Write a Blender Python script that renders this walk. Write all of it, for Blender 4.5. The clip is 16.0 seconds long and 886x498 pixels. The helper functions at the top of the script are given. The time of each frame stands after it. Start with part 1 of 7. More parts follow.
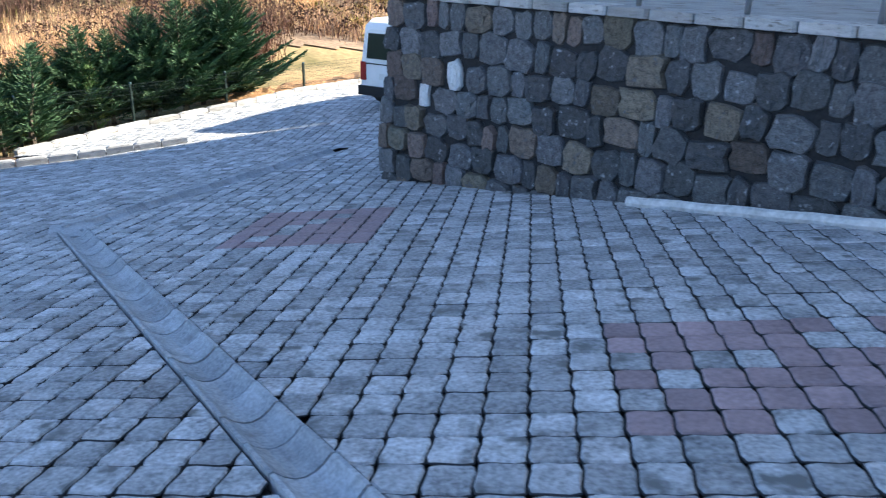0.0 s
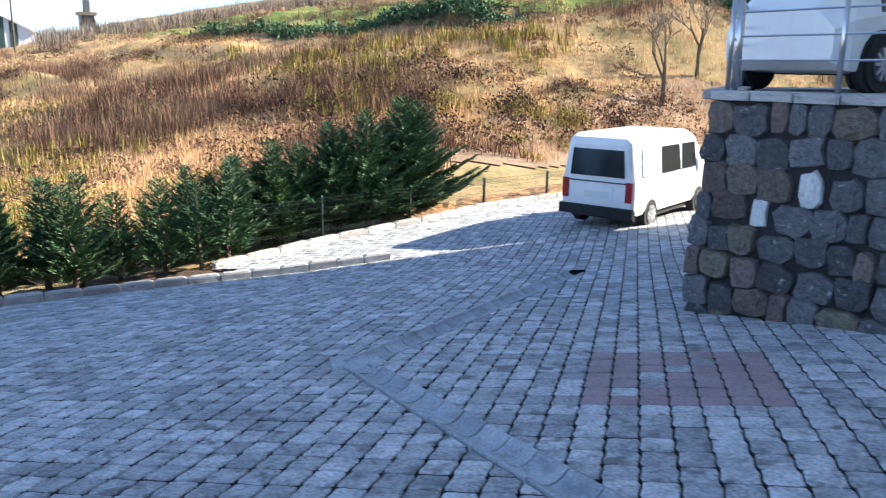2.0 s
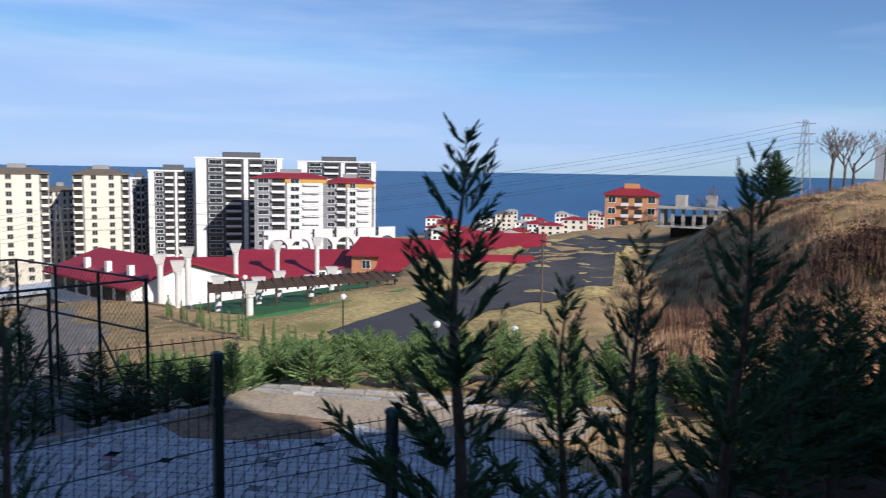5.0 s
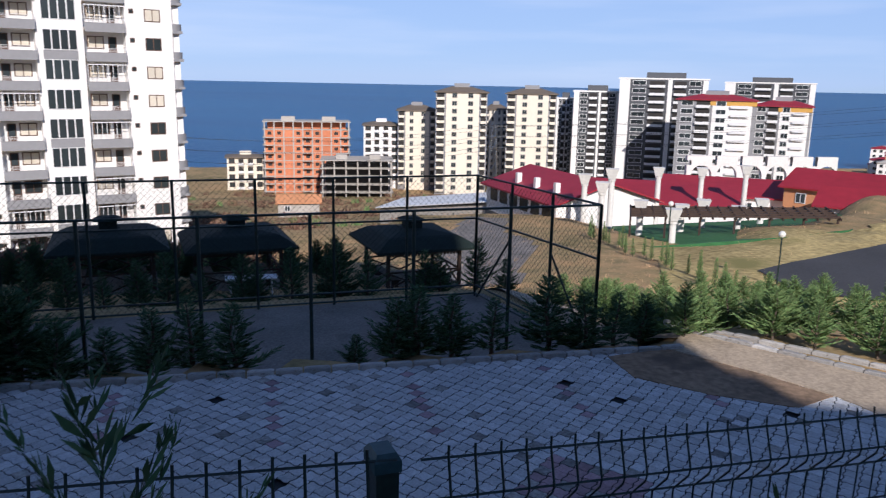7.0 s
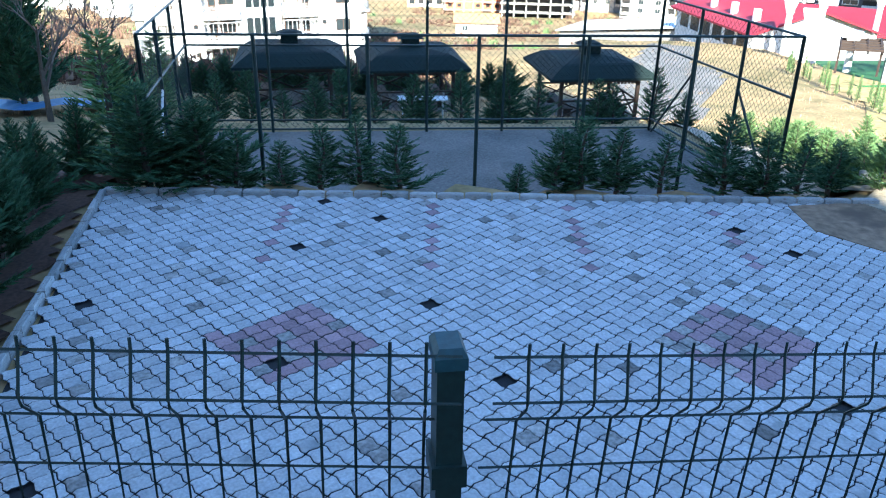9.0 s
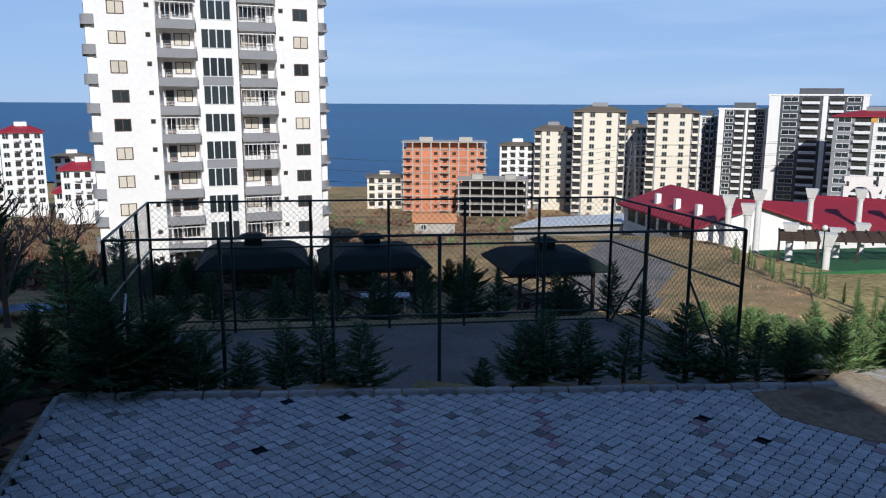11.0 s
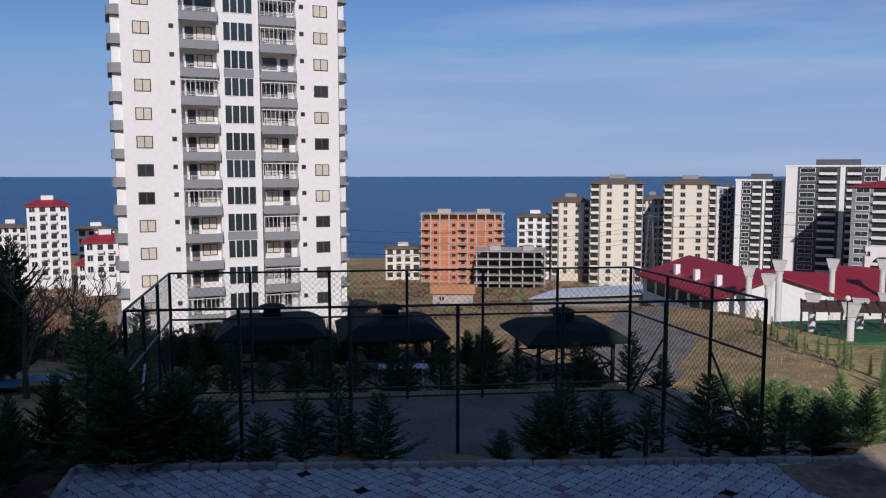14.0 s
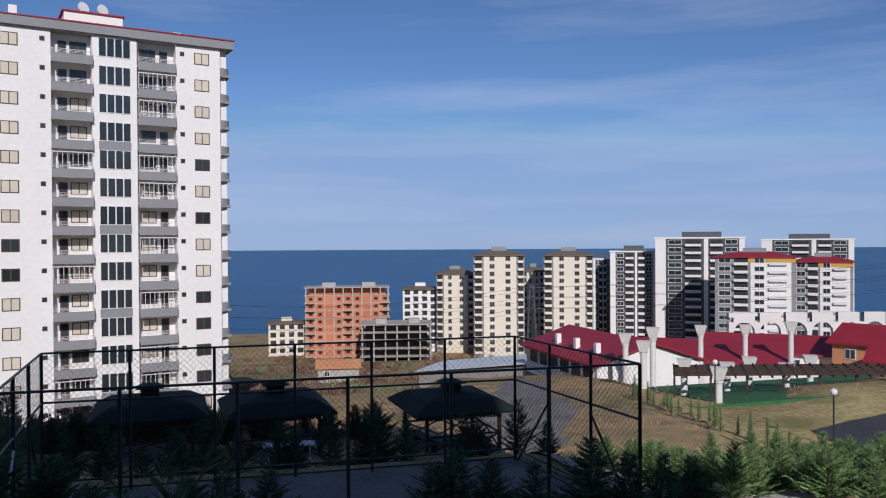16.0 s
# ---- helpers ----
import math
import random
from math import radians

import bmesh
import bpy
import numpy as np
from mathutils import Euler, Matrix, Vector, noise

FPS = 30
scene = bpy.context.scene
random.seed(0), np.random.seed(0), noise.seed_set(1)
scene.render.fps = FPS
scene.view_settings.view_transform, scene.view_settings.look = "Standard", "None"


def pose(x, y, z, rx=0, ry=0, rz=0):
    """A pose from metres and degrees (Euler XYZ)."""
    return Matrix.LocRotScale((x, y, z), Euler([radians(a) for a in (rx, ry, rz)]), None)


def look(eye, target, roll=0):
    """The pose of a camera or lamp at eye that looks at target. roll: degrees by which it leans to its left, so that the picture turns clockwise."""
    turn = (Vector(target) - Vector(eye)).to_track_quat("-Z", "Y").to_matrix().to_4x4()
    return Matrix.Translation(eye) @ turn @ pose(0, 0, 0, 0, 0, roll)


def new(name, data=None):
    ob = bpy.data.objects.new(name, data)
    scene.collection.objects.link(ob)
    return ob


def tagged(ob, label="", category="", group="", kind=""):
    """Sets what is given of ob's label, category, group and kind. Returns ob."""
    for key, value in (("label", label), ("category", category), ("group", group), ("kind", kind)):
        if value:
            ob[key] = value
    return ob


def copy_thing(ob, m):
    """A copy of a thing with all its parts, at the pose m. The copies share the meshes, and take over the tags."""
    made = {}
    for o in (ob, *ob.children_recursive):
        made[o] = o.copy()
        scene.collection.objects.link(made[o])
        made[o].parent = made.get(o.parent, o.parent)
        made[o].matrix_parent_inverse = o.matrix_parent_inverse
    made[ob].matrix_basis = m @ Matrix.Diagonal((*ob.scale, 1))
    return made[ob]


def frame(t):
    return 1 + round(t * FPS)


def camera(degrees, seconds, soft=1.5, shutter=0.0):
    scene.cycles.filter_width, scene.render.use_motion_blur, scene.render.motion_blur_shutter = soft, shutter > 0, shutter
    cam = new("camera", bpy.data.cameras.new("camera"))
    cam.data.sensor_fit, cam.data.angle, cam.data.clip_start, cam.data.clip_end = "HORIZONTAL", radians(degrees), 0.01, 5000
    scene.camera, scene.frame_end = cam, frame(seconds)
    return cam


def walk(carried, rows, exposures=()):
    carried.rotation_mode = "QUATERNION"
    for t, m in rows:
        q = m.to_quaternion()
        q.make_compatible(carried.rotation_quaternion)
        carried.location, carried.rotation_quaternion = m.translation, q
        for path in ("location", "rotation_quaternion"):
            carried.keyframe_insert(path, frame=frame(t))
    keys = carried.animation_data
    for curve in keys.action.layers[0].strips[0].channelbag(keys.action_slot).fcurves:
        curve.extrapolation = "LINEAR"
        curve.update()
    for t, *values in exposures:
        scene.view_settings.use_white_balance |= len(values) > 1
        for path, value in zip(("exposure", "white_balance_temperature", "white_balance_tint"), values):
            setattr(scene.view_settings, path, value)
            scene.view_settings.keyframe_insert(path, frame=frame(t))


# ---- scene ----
cam = camera(58.22, 16.0, soft=1.1, shutter=0.2)
PATH = [
    (0.0, pose(0.000, -0.000, 1.539, 69.17, -1.33, 0.41)),
    (0.5, pose(-0.488, 0.399, 1.469, 68.95, -1.16, 3.89)),
    (1.0, pose(-1.035, 0.693, 1.400, 70.82, -1.00, 5.41)),
    (1.5, pose(-1.607, 1.022, 1.330, 74.17, -0.83, 6.04)),
    (2.0, pose(-2.176, 1.301, 1.232, 77.34, -0.90, 7.77)),
    (2.5, pose(-2.770, 1.552, 1.131, 79.03, -1.03, 16.46)),
    (3.0, pose(-3.365, 1.649, 1.085, 80.21, -1.01, 30.63)),
    (3.5, pose(-4.004, 1.798, 1.021, 81.97, -0.92, 44.91)),
    (4.0, pose(-4.617, 1.946, 0.937, 83.61, -0.70, 56.72)),
    (6.5, pose(-7.231, 0.398, 0.802, 79.72, -1.05, 94.79)),
    (7.0, pose(-7.419, 0.415, 0.790, 77.80, -1.08, 102.74)),
    (7.5, pose(-7.560, 0.399, 0.790, 75.13, -1.17, 106.68)),
    (8.0, pose(-7.636, 0.432, 0.767, 70.69, -1.29, 110.44)),
    (8.5, pose(-7.739, 0.435, 0.723, 66.13, -1.17, 113.99)),
    (9.0, pose(-7.729, 0.456, 0.769, 65.12, -0.89, 115.50)),
    (9.5, pose(-7.691, 0.447, 0.795, 69.56, -0.53, 115.73)),
    (10.0, pose(-7.681, 0.444, 0.801, 74.76, -0.19, 115.22)),
    (12.5, pose(-7.609, 0.440, 0.805, 81.22, -0.05, 110.91)),
    (13.0, pose(-7.608, 0.447, 0.803, 82.33, -0.05, 111.94)),
    (13.5, pose(-7.607, 0.456, 0.795, 83.20, 0.00, 112.96)),
    (14.0, pose(-7.590, 0.468, 0.789, 84.23, 0.04, 113.69)),
    (14.5, pose(-7.556, 0.495, 0.796, 86.20, 0.12, 114.01)),
    (15.0, pose(-7.484, 0.515, 0.803, 88.23, 0.16, 111.63)),
    (15.5, pose(-7.375, 0.508, 0.801, 89.21, 0.18, 107.50)),
    (16.0, pose(-7.196, 0.538, 0.801, 89.46, 0.32, 105.41)),
]
EXPOSURE = [(0.0, 1.95, 6200, 6), (2.0, 1.8, 6300, 8), (3.0, 1.3, 6250, 13), (3.6, 0.65, 6000, 10), (4.2, 0.2, 5800, 12), (6.3, 0.03, 5700, 14), (7.0, 0.05, 5750, 16), (7.8, 0.22, 5600, 12), (8.4, 1.4, 5400, 2),
            (9.0, 2.12, 5350, -1), (9.6, 1.88, 5400, 1), (10.2, 0.95, 5500, 6), (11.2, -0.3, 5550, 10), (12.3, -0.6, 5650, 17), (14.0, -0.54, 5650, 17), (16.0, -0.5, 5600, 15)]
walk(cam, PATH, EXPOSURE)

# ---- world and sun ----
SUN_DIR = Vector((0.899, 0.438, 0.0)).normalized()      # towards the sun, on the ground
SUN_EL = radians(29)
world = bpy.data.worlds.new("sky")
scene.world = world
world.use_nodes = True
wn = world.node_tree
sky = wn.nodes.new("ShaderNodeTexSky")
sky.sky_type = 'NISHITA'
sky.sun_disc = False
sky.sun_elevation = SUN_EL
sky.sun_rotation = math.atan2(SUN_DIR.x, SUN_DIR.y)
sky.air_density, sky.dust_density, sky.ozone_density, sky.altitude = 0.75, 0.0, 3.0, 60
# thin streaks of high cloud
tc = wn.nodes.new("ShaderNodeTexCoord")
mp = wn.nodes.new("ShaderNodeMapping")
mp.inputs['Scale'].default_value = (1.6, 1.6, 16.0)
mp.inputs['Rotation'].default_value = (0.05, 0.06, 0.3)
cn = wn.nodes.new("ShaderNodeTexNoise")
cn.inputs['Scale'].default_value, cn.inputs['Detail'].default_value = 1.3, 5
cr = wn.nodes.new("ShaderNodeValToRGB")
cr.color_ramp.elements[0].position, cr.color_ramp.elements[1].position = 0.5, 0.85
cr.color_ramp.elements[1].color = (0.5, 0.5, 0.5, 1)
cm = wn.nodes.new("ShaderNodeMixRGB")
cm.inputs[2].default_value = (7.5, 8.0, 8.8, 1)
wn.links.new(tc.outputs['Generated'], mp.inputs['Vector'])
wn.links.new(mp.outputs[0], cn.inputs['Vector'])
wn.links.new(cn.outputs[0], cr.inputs[0])
wn.links.new(cr.outputs[0], cm.inputs[0])
# the haze over the sea stays a soft blue
hz = wn.nodes.new("ShaderNodeMixRGB")
hz.blend_type = 'DARKEN'
hz.inputs[0].default_value = 0.85
hz.inputs[2].default_value = (3.9, 5.3, 7.6, 1)
hs = wn.nodes.new("ShaderNodeHueSaturation")
hs.inputs['Saturation'].default_value = 1.03
wn.links.new(sky.outputs[0], hs.inputs['Color'])
wn.links.new(hs.outputs[0], hz.inputs[1])
wn.links.new(hz.outputs[0], cm.inputs[1])
bg = wn.nodes["Background"]
bg.inputs['Strength'].default_value = 0.10
wn.links.new(cm.outputs[0], bg.inputs[0])

sun = new("sun", bpy.data.lights.new("sun", 'SUN'))
sun.data.energy, sun.data.angle, sun.data.color = 5.0, radians(0.55), (1.0, 0.89, 0.73)
sun.matrix_world = look((0, 0, 60), Vector((0, 0, 60)) - (SUN_DIR * math.cos(SUN_EL) + Vector((0, 0, math.sin(SUN_EL)))))


# ---- materials ----
def node_mat(name):
    m = bpy.data.materials.new(name)
    m.use_nodes = True
    return m, m.node_tree, m.node_tree.nodes["Principled BSDF"]


def mat(name, c, rough=0.8, metal=0.0, var=0.15, grain=60.0, big=1.2, bump=0.2, per=0.0, island=False, stain=None, spec=0.4, hue=0.0):
    """Base colour c with grain, larger stains and a shift per object (per) or per island."""
    m, nt, p = node_mat(name)
    p.inputs['Roughness'].default_value, p.inputs['Metallic'].default_value = rough, metal
    p.inputs['Specular IOR Level'].default_value = spec
    co = nt.nodes.new("ShaderNodeTexCoord")
    src = co.outputs['Object']
    geo = nt.nodes.new("ShaderNodeNewGeometry")
    info = nt.nodes.new("ShaderNodeObjectInfo")
    # every piece has its own stretch of the pattern
    off = nt.nodes.new("ShaderNodeVectorMath")
    off.operation = 'MULTIPLY_ADD'
    rnd = geo.outputs['Random Per Island'] if island else info.outputs['Random']
    nt.links.new(rnd, off.inputs[0])
    off.inputs[1].default_value = (37.0, 91.0, 53.0) if (per or island) else (0, 0, 0)
    nt.links.new(src, off.inputs[2])
    n1 = nt.nodes.new("ShaderNodeTexNoise")
    n1.inputs['Scale'].default_value, n1.inputs['Detail'].default_value = grain, 4
    n2 = nt.nodes.new("ShaderNodeTexNoise")
    n2.inputs['Scale'].default_value, n2.inputs['Detail'].default_value = big, 5
    nt.links.new(off.outputs[0], n1.inputs['Vector'])
    nt.links.new(off.outputs[0], n2.inputs['Vector'])
    add = nt.nodes.new("ShaderNodeMath")
    add.operation = 'MULTIPLY_ADD'
    nt.links.new(n1.outputs[0], add.inputs[0])
    add.inputs[1].default_value = 0.55
    sc = nt.nodes.new("ShaderNodeMath")
    sc.operation = 'MULTIPLY_ADD'
    nt.links.new(n2.outputs[0], sc.inputs[0])
    sc.inputs[1].default_value = 0.45
    sc.inputs[2].default_value = 0.0
    nt.links.new(sc.outputs[0], add.inputs[2])
    mr = nt.nodes.new("ShaderNodeMapRange")
    mr.inputs[1].default_value, mr.inputs[2].default_value = 0.3, 0.7
    mr.inputs[3].default_value, mr.inputs[4].default_value = 1 - 1.6 * var, 1 + 1.6 * var
    nt.links.new(add.outputs[0], mr.inputs[0])
    hsv = nt.nodes.new("ShaderNodeHueSaturation")
    hsv.inputs['Color'].default_value = (*c, 1)
    val = mr.outputs[0]
    if per or island:
        pr = nt.nodes.new("ShaderNodeMapRange")
        k = per or 0.15
        pr.inputs[3].default_value, pr.inputs[4].default_value = 1 - k, 1 + k
        nt.links.new(rnd, pr.inputs[0])
        mu = nt.nodes.new("ShaderNodeMath")
        mu.operation = 'MULTIPLY'
        nt.links.new(val, mu.inputs[0])
        nt.links.new(pr.outputs[0], mu.inputs[1])
        val = mu.outputs[0]
        if hue:
            wv = nt.nodes.new("ShaderNodeTexWhiteNoise")
            wv.noise_dimensions = '1D'
            nt.links.new(rnd, wv.inputs['W'])
            hr = nt.nodes.new("ShaderNodeMapRange")
            hr.inputs[3].default_value, hr.inputs[4].default_value = 0.5 - hue, 0.5 + hue
            nt.links.new(wv.outputs[0], hr.inputs[0])
            nt.links.new(hr.outputs[0], hsv.inputs['Hue'])
    nt.links.new(val, hsv.inputs['Value'])
    out = hsv.outputs[0]
    if stain:
        n3 = nt.nodes.new("ShaderNodeTexNoise")
        n3.inputs['Scale'].default_value, n3.inputs['Detail'].default_value = stain[1], 6
        nt.links.new(off.outputs[0], n3.inputs['Vector'])
        rp = nt.nodes.new("ShaderNodeMapRange")
        rp.inputs[1].default_value, rp.inputs[2].default_value = stain[2], stain[2] + 0.12
        nt.links.new(n3.outputs[0], rp.inputs[0])
        mx = nt.nodes.new("ShaderNodeMixRGB")
        mx.inputs[2].default_value = (*stain[0], 1)
        nt.links.new(rp.outputs[0], mx.inputs[0])
        nt.links.new(out, mx.inputs[1])
        out = mx.outputs[0]
    nt.links.new(out, p.inputs['Base Color'])
    if bump:
        b = nt.nodes.new("ShaderNodeBump")
        b.inputs['Strength'].default_value, b.inputs['Distance'].default_value = bump, 0.01
        nt.links.new(add.outputs[0], b.inputs['Height'])
        nt.links.new(b.outputs[0], p.inputs['Normal'])
    return m


M = {}
M['paver'] = mat("grey_concrete_paver", (0.41, 0.42, 0.44), 0.85, var=0.40, grain=42, big=5, bump=0.7, per=0.28, stain=((0.17, 0.175, 0.175), 6, 0.56))
M['paver_isle'] = mat("grey_concrete_pavers", (0.41, 0.42, 0.44), 0.85, var=0.40, grain=42, big=5, bump=0.7, per=0.28, island=True, stain=((0.17, 0.175, 0.175), 6, 0.56))
M['paver_red'] = mat("red_concrete_paver", (0.35, 0.26, 0.275), 0.85, var=0.2, grain=35, big=4, bump=0.35, per=0.22)
M['paver_low'] = mat("pale_concrete_paver", (0.52, 0.53, 0.55), 0.85, var=0.2, grain=30, big=3, bump=0.3, per=0.12, stain=((0.26, 0.27, 0.28), 1.4, 0.64))
M['paver_low_isle'] = mat("pale_concrete_pavers", (0.52, 0.53, 0.55), 0.85, var=0.2, grain=30, big=3, bump=0.3, per=0.12, island=True, stain=((0.26, 0.27, 0.28), 1.4, 0.64))
M['paver_low_red'] = mat("faded_red_paver", (0.36, 0.25, 0.28), 0.85, var=0.2, grain=30, big=3, bump=0.3, per=0.2, island=True)
M['earth'] = mat("bare_brown_earth", (0.27, 0.185, 0.12), 0.95, var=0.35, grain=7, big=0.5, bump=0.8, stain=((0.16, 0.11, 0.075), 0.9, 0.58))
M['meadow'] = mat("yellow_winter_grass", (0.42, 0.33, 0.15), 0.95, var=0.4, grain=2.2, big=0.12, bump=0.5, stain=((0.24, 0.215, 0.085), 0.16, 0.54), spec=0.1)
M['field'] = mat("green_winter_field", (0.17, 0.22, 0.06), 0.95, var=0.35, grain=1.5, big=0.1, bump=0.4, spec=0.1)
M['paver_low_dark'] = mat("damp_dark_paver", (0.30, 0.29, 0.28), 0.8, var=0.4, grain=20, big=3, bump=0.4, per=0.4, island=True)
M['joint'] = mat("dark_joint_sand", (0.035, 0.037, 0.042), 0.95, var=0.3, grain=80, big=3, bump=0.3)
M['kerb'] = mat("concrete_kerb", (0.42, 0.41, 0.40), 0.85, var=0.25, grain=50, big=3, bump=0.4, per=0.26, stain=((0.20, 0.18, 0.16), 4, 0.58))
M['drain'] = mat("drain_concrete", (0.36, 0.385, 0.42), 0.7, var=0.28, grain=50, big=5, bump=0.3, per=0.14, stain=((0.20, 0.21, 0.22), 4, 0.60))
M['stone'] = mat("rough_field_stone", (0.092, 0.094, 0.10), 0.75, var=0.5, grain=26, big=7, bump=1.0, per=0.5, hue=0.045, stain=((0.33, 0.34, 0.36), 5, 0.62), spec=0.5)
M['stone_tan'] = mat("tan_field_stone", (0.135, 0.108, 0.09), 0.8, var=0.5, grain=26, big=7, bump=0.8, per=0.4, hue=0.04, stain=((0.12, 0.12, 0.13), 5, 0.6))
M['stone_white'] = mat("white_stone", (0.62, 0.62, 0.62), 0.8, var=0.2, grain=26, big=7, bump=0.5)
M['mortar'] = mat("dark_mortar", (0.028, 0.028, 0.03), 0.95, var=0.3, grain=40, big=4, bump=0.8)
M['soil'] = mat("brown_soil", (0.095, 0.055, 0.038), 0.95, var=0.35, grain=14, big=1.5, bump=0.8)
M['berm'] = mat("orange_clay", (0.34, 0.19, 0.09), 0.95, var=0.4, grain=9, big=1.5, bump=0.9)
M['gravel'] = mat("grey_gravel", (0.20, 0.185, 0.17), 0.95, var=0.3, grain=20, big=0.6, bump=0.6, stain=((0.12, 0.11, 0.10), 0.8, 0.6))
M['sand'] = mat("pale_sand", (0.42, 0.34, 0.25), 0.95, var=0.25, grain=14, big=1.0, bump=0.6)
M['asphalt'] = mat("asphalt", (0.055, 0.055, 0.06), 0.9, var=0.2, grain=8, big=0.2, bump=0.2)
M['plaster'] = mat("white_render", (0.82, 0.795, 0.765), 0.85, var=0.04, grain=2.0, big=0.12, bump=0.05)
M['plaster2'] = mat("cream_render", (0.76, 0.69, 0.57), 0.85, var=0.05, grain=2.0, big=0.1, bump=0.05)
M['grey'] = mat("grey_render", (0.27, 0.27, 0.28), 0.85, var=0.06, grain=2.0, big=0.2, bump=0.05)
M['darkgrey'] = mat("dark_grey_cladding", (0.085, 0.09, 0.10), 0.7, var=0.08, grain=2.0, big=0.2, bump=0.05)
M['concrete'] = mat("raw_concrete", (0.42, 0.39, 0.35), 0.9, var=0.14, grain=2.0, big=0.3, bump=0.15)
M['brick'] = mat("hollow_red_brick", (0.56, 0.20, 0.10), 0.9, var=0.12, grain=1.6, big=0.25, bump=0.2, per=0.10)
M['redroof'] = mat("red_metal_roof", (0.30, 0.022, 0.036), 0.55, var=0.10, grain=1.0, big=0.12, bump=0.1)
M['brownroof'] = mat("brown_roof", (0.16, 0.13, 0.10), 0.8, var=0.14, grain=1.0, big=0.2, bump=0.1)
M['orange'] = mat("orange_render", (0.58, 0.27, 0.13), 0.85, var=0.06, grain=2.0, big=0.2, bump=0.05)
M['yellow'] = mat("yellow_band", (0.60, 0.34, 0.08), 0.85, var=0.05, grain=2.0, big=0.2, bump=0.05)
M['brownframe'] = mat("brown_window_frame", (0.10, 0.055, 0.035), 0.6, var=0.1, grain=5, big=1, bump=0.0)
M['whiteframe'] = mat("white_frame", (0.72, 0.72, 0.72), 0.5, var=0.04, grain=5, big=1, bump=0.0)
M['blind'] = mat("cream_blind", (0.62, 0.56, 0.46), 0.8, var=0.06, grain=6, big=1, bump=0.0, per=0.1)
M['dark'] = mat("dark_opening", (0.03, 0.027, 0.025), 0.7, var=0.2, grain=3, big=1, bump=0.0)
M['glass'] = mat("dark_window_glass", (0.035, 0.045, 0.05), 0.12, var=0.1, grain=1, big=0.3, bump=0.0, spec=0.6, per=0.3)
M['rail'] = mat("painted_white_rail", (0.66, 0.66, 0.66), 0.4, 0.1, var=0.04, grain=40, big=3, bump=0.0)
M['steel'] = mat("stainless_steel", (0.60, 0.60, 0.61), 0.28, 1.0, var=0.05, grain=60, big=4, bump=0.0)
M['green'] = mat("dark_green_powder_coat", (0.018, 0.035, 0.032), 0.45, var=0.2, grain=90, big=6, bump=0.05)
M['cap'] = mat("blue_green_plastic_cap", (0.03, 0.075, 0.09), 0.5, var=0.2, grain=60, big=6, bump=0.1)
M['gazroof'] = mat("dark_green_shingle", (0.010, 0.021, 0.019), 0.85, var=0.2, grain=12, big=1, bump=0.5)
M['darkwood'] = mat("dark_stained_wood", (0.045, 0.026, 0.018), 0.7, var=0.3, grain=20, big=2, bump=0.3)
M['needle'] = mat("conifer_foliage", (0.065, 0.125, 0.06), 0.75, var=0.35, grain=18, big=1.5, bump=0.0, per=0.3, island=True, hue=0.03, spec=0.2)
# paler copy of the conifer foliage, with sunlight put into its colour
M['needle_lit'] = mat("sunlit_conifer_foliage", (0.175, 0.265, 0.10), 0.75, var=0.35, grain=18, big=1.5, bump=0.0, per=0.35, island=True, hue=0.03, spec=0.2)
M['bark'] = mat("grey_brown_bark", (0.11, 0.085, 0.065), 0.9, var=0.3, grain=30, big=4, bump=0.5)
M['twig'] = mat("bare_twigs", (0.20, 0.16, 0.13), 0.9, var=0.3, grain=10, big=2, bump=0.0)
M['straw'] = mat("dry_grass", (0.70, 0.46, 0.26), 0.9, var=0.25, grain=3, big=0.08, bump=0.0, per=0.4, island=True, hue=0.02, spec=0.1)
M['shrub'] = mat("brown_scrub", (0.19, 0.115, 0.08), 0.9, var=0.3, grain=3, big=0.15, bump=0.0, per=0.5, island=True, hue=0.02, spec=0.1)
M['thicket'] = mat("dark_thorny_twigs", (0.085, 0.052, 0.04), 0.9, var=0.3, grain=3, big=0.15, bump=0.0, per=0.5, island=True, hue=0.02, spec=0.1)
M['shrub_green'] = mat("olive_scrub", (0.27, 0.22, 0.06), 0.9, var=0.3, grain=3, big=0.15, bump=0.0, per=0.5, island=True, hue=0.04, spec=0.1)
M['paint'] = mat("white_car_paint", (0.82, 0.83, 0.84), 0.3, var=0.03, grain=8, big=2, bump=0.0, spec=0.6)
M['carglass'] = mat("tinted_car_glass", (0.02, 0.024, 0.028), 0.08, var=0.1, grain=3, big=2, bump=0.0, spec=0.7)
M['rubber'] = mat("black_rubber", (0.02, 0.02, 0.021), 0.8, var=0.2, grain=40, big=6, bump=0.1)
M['redlamp'] = mat("red_tail_lamp", (0.30, 0.015, 0.02), 0.25, var=0.1, grain=20, big=3, bump=0.0)
M['alloy'] = mat("alloy_wheel", (0.55, 0.55, 0.57), 0.35, 0.8, var=0.08, grain=20, big=3, bump=0.0)
M['turf'] = mat("green_turf", (0.035, 0.13, 0.045), 0.9, var=0.2, grain=3, big=0.2, bump=0.2)
M['whitestone'] = mat("white_cast_stone", (0.70, 0.68, 0.64), 0.8, var=0.08, grain=4, big=0.5, bump=0.2)
M['tarp'] = mat("blue_sheet", (0.12, 0.26, 0.50), 0.5, var=0.1, grain=5, big=1, bump=0.1)
M['metal_sheet'] = mat("white_corrugated_sheet", (0.70, 0.71, 0.72), 0.5, var=0.06, grain=2, big=0.3, bump=0.05)
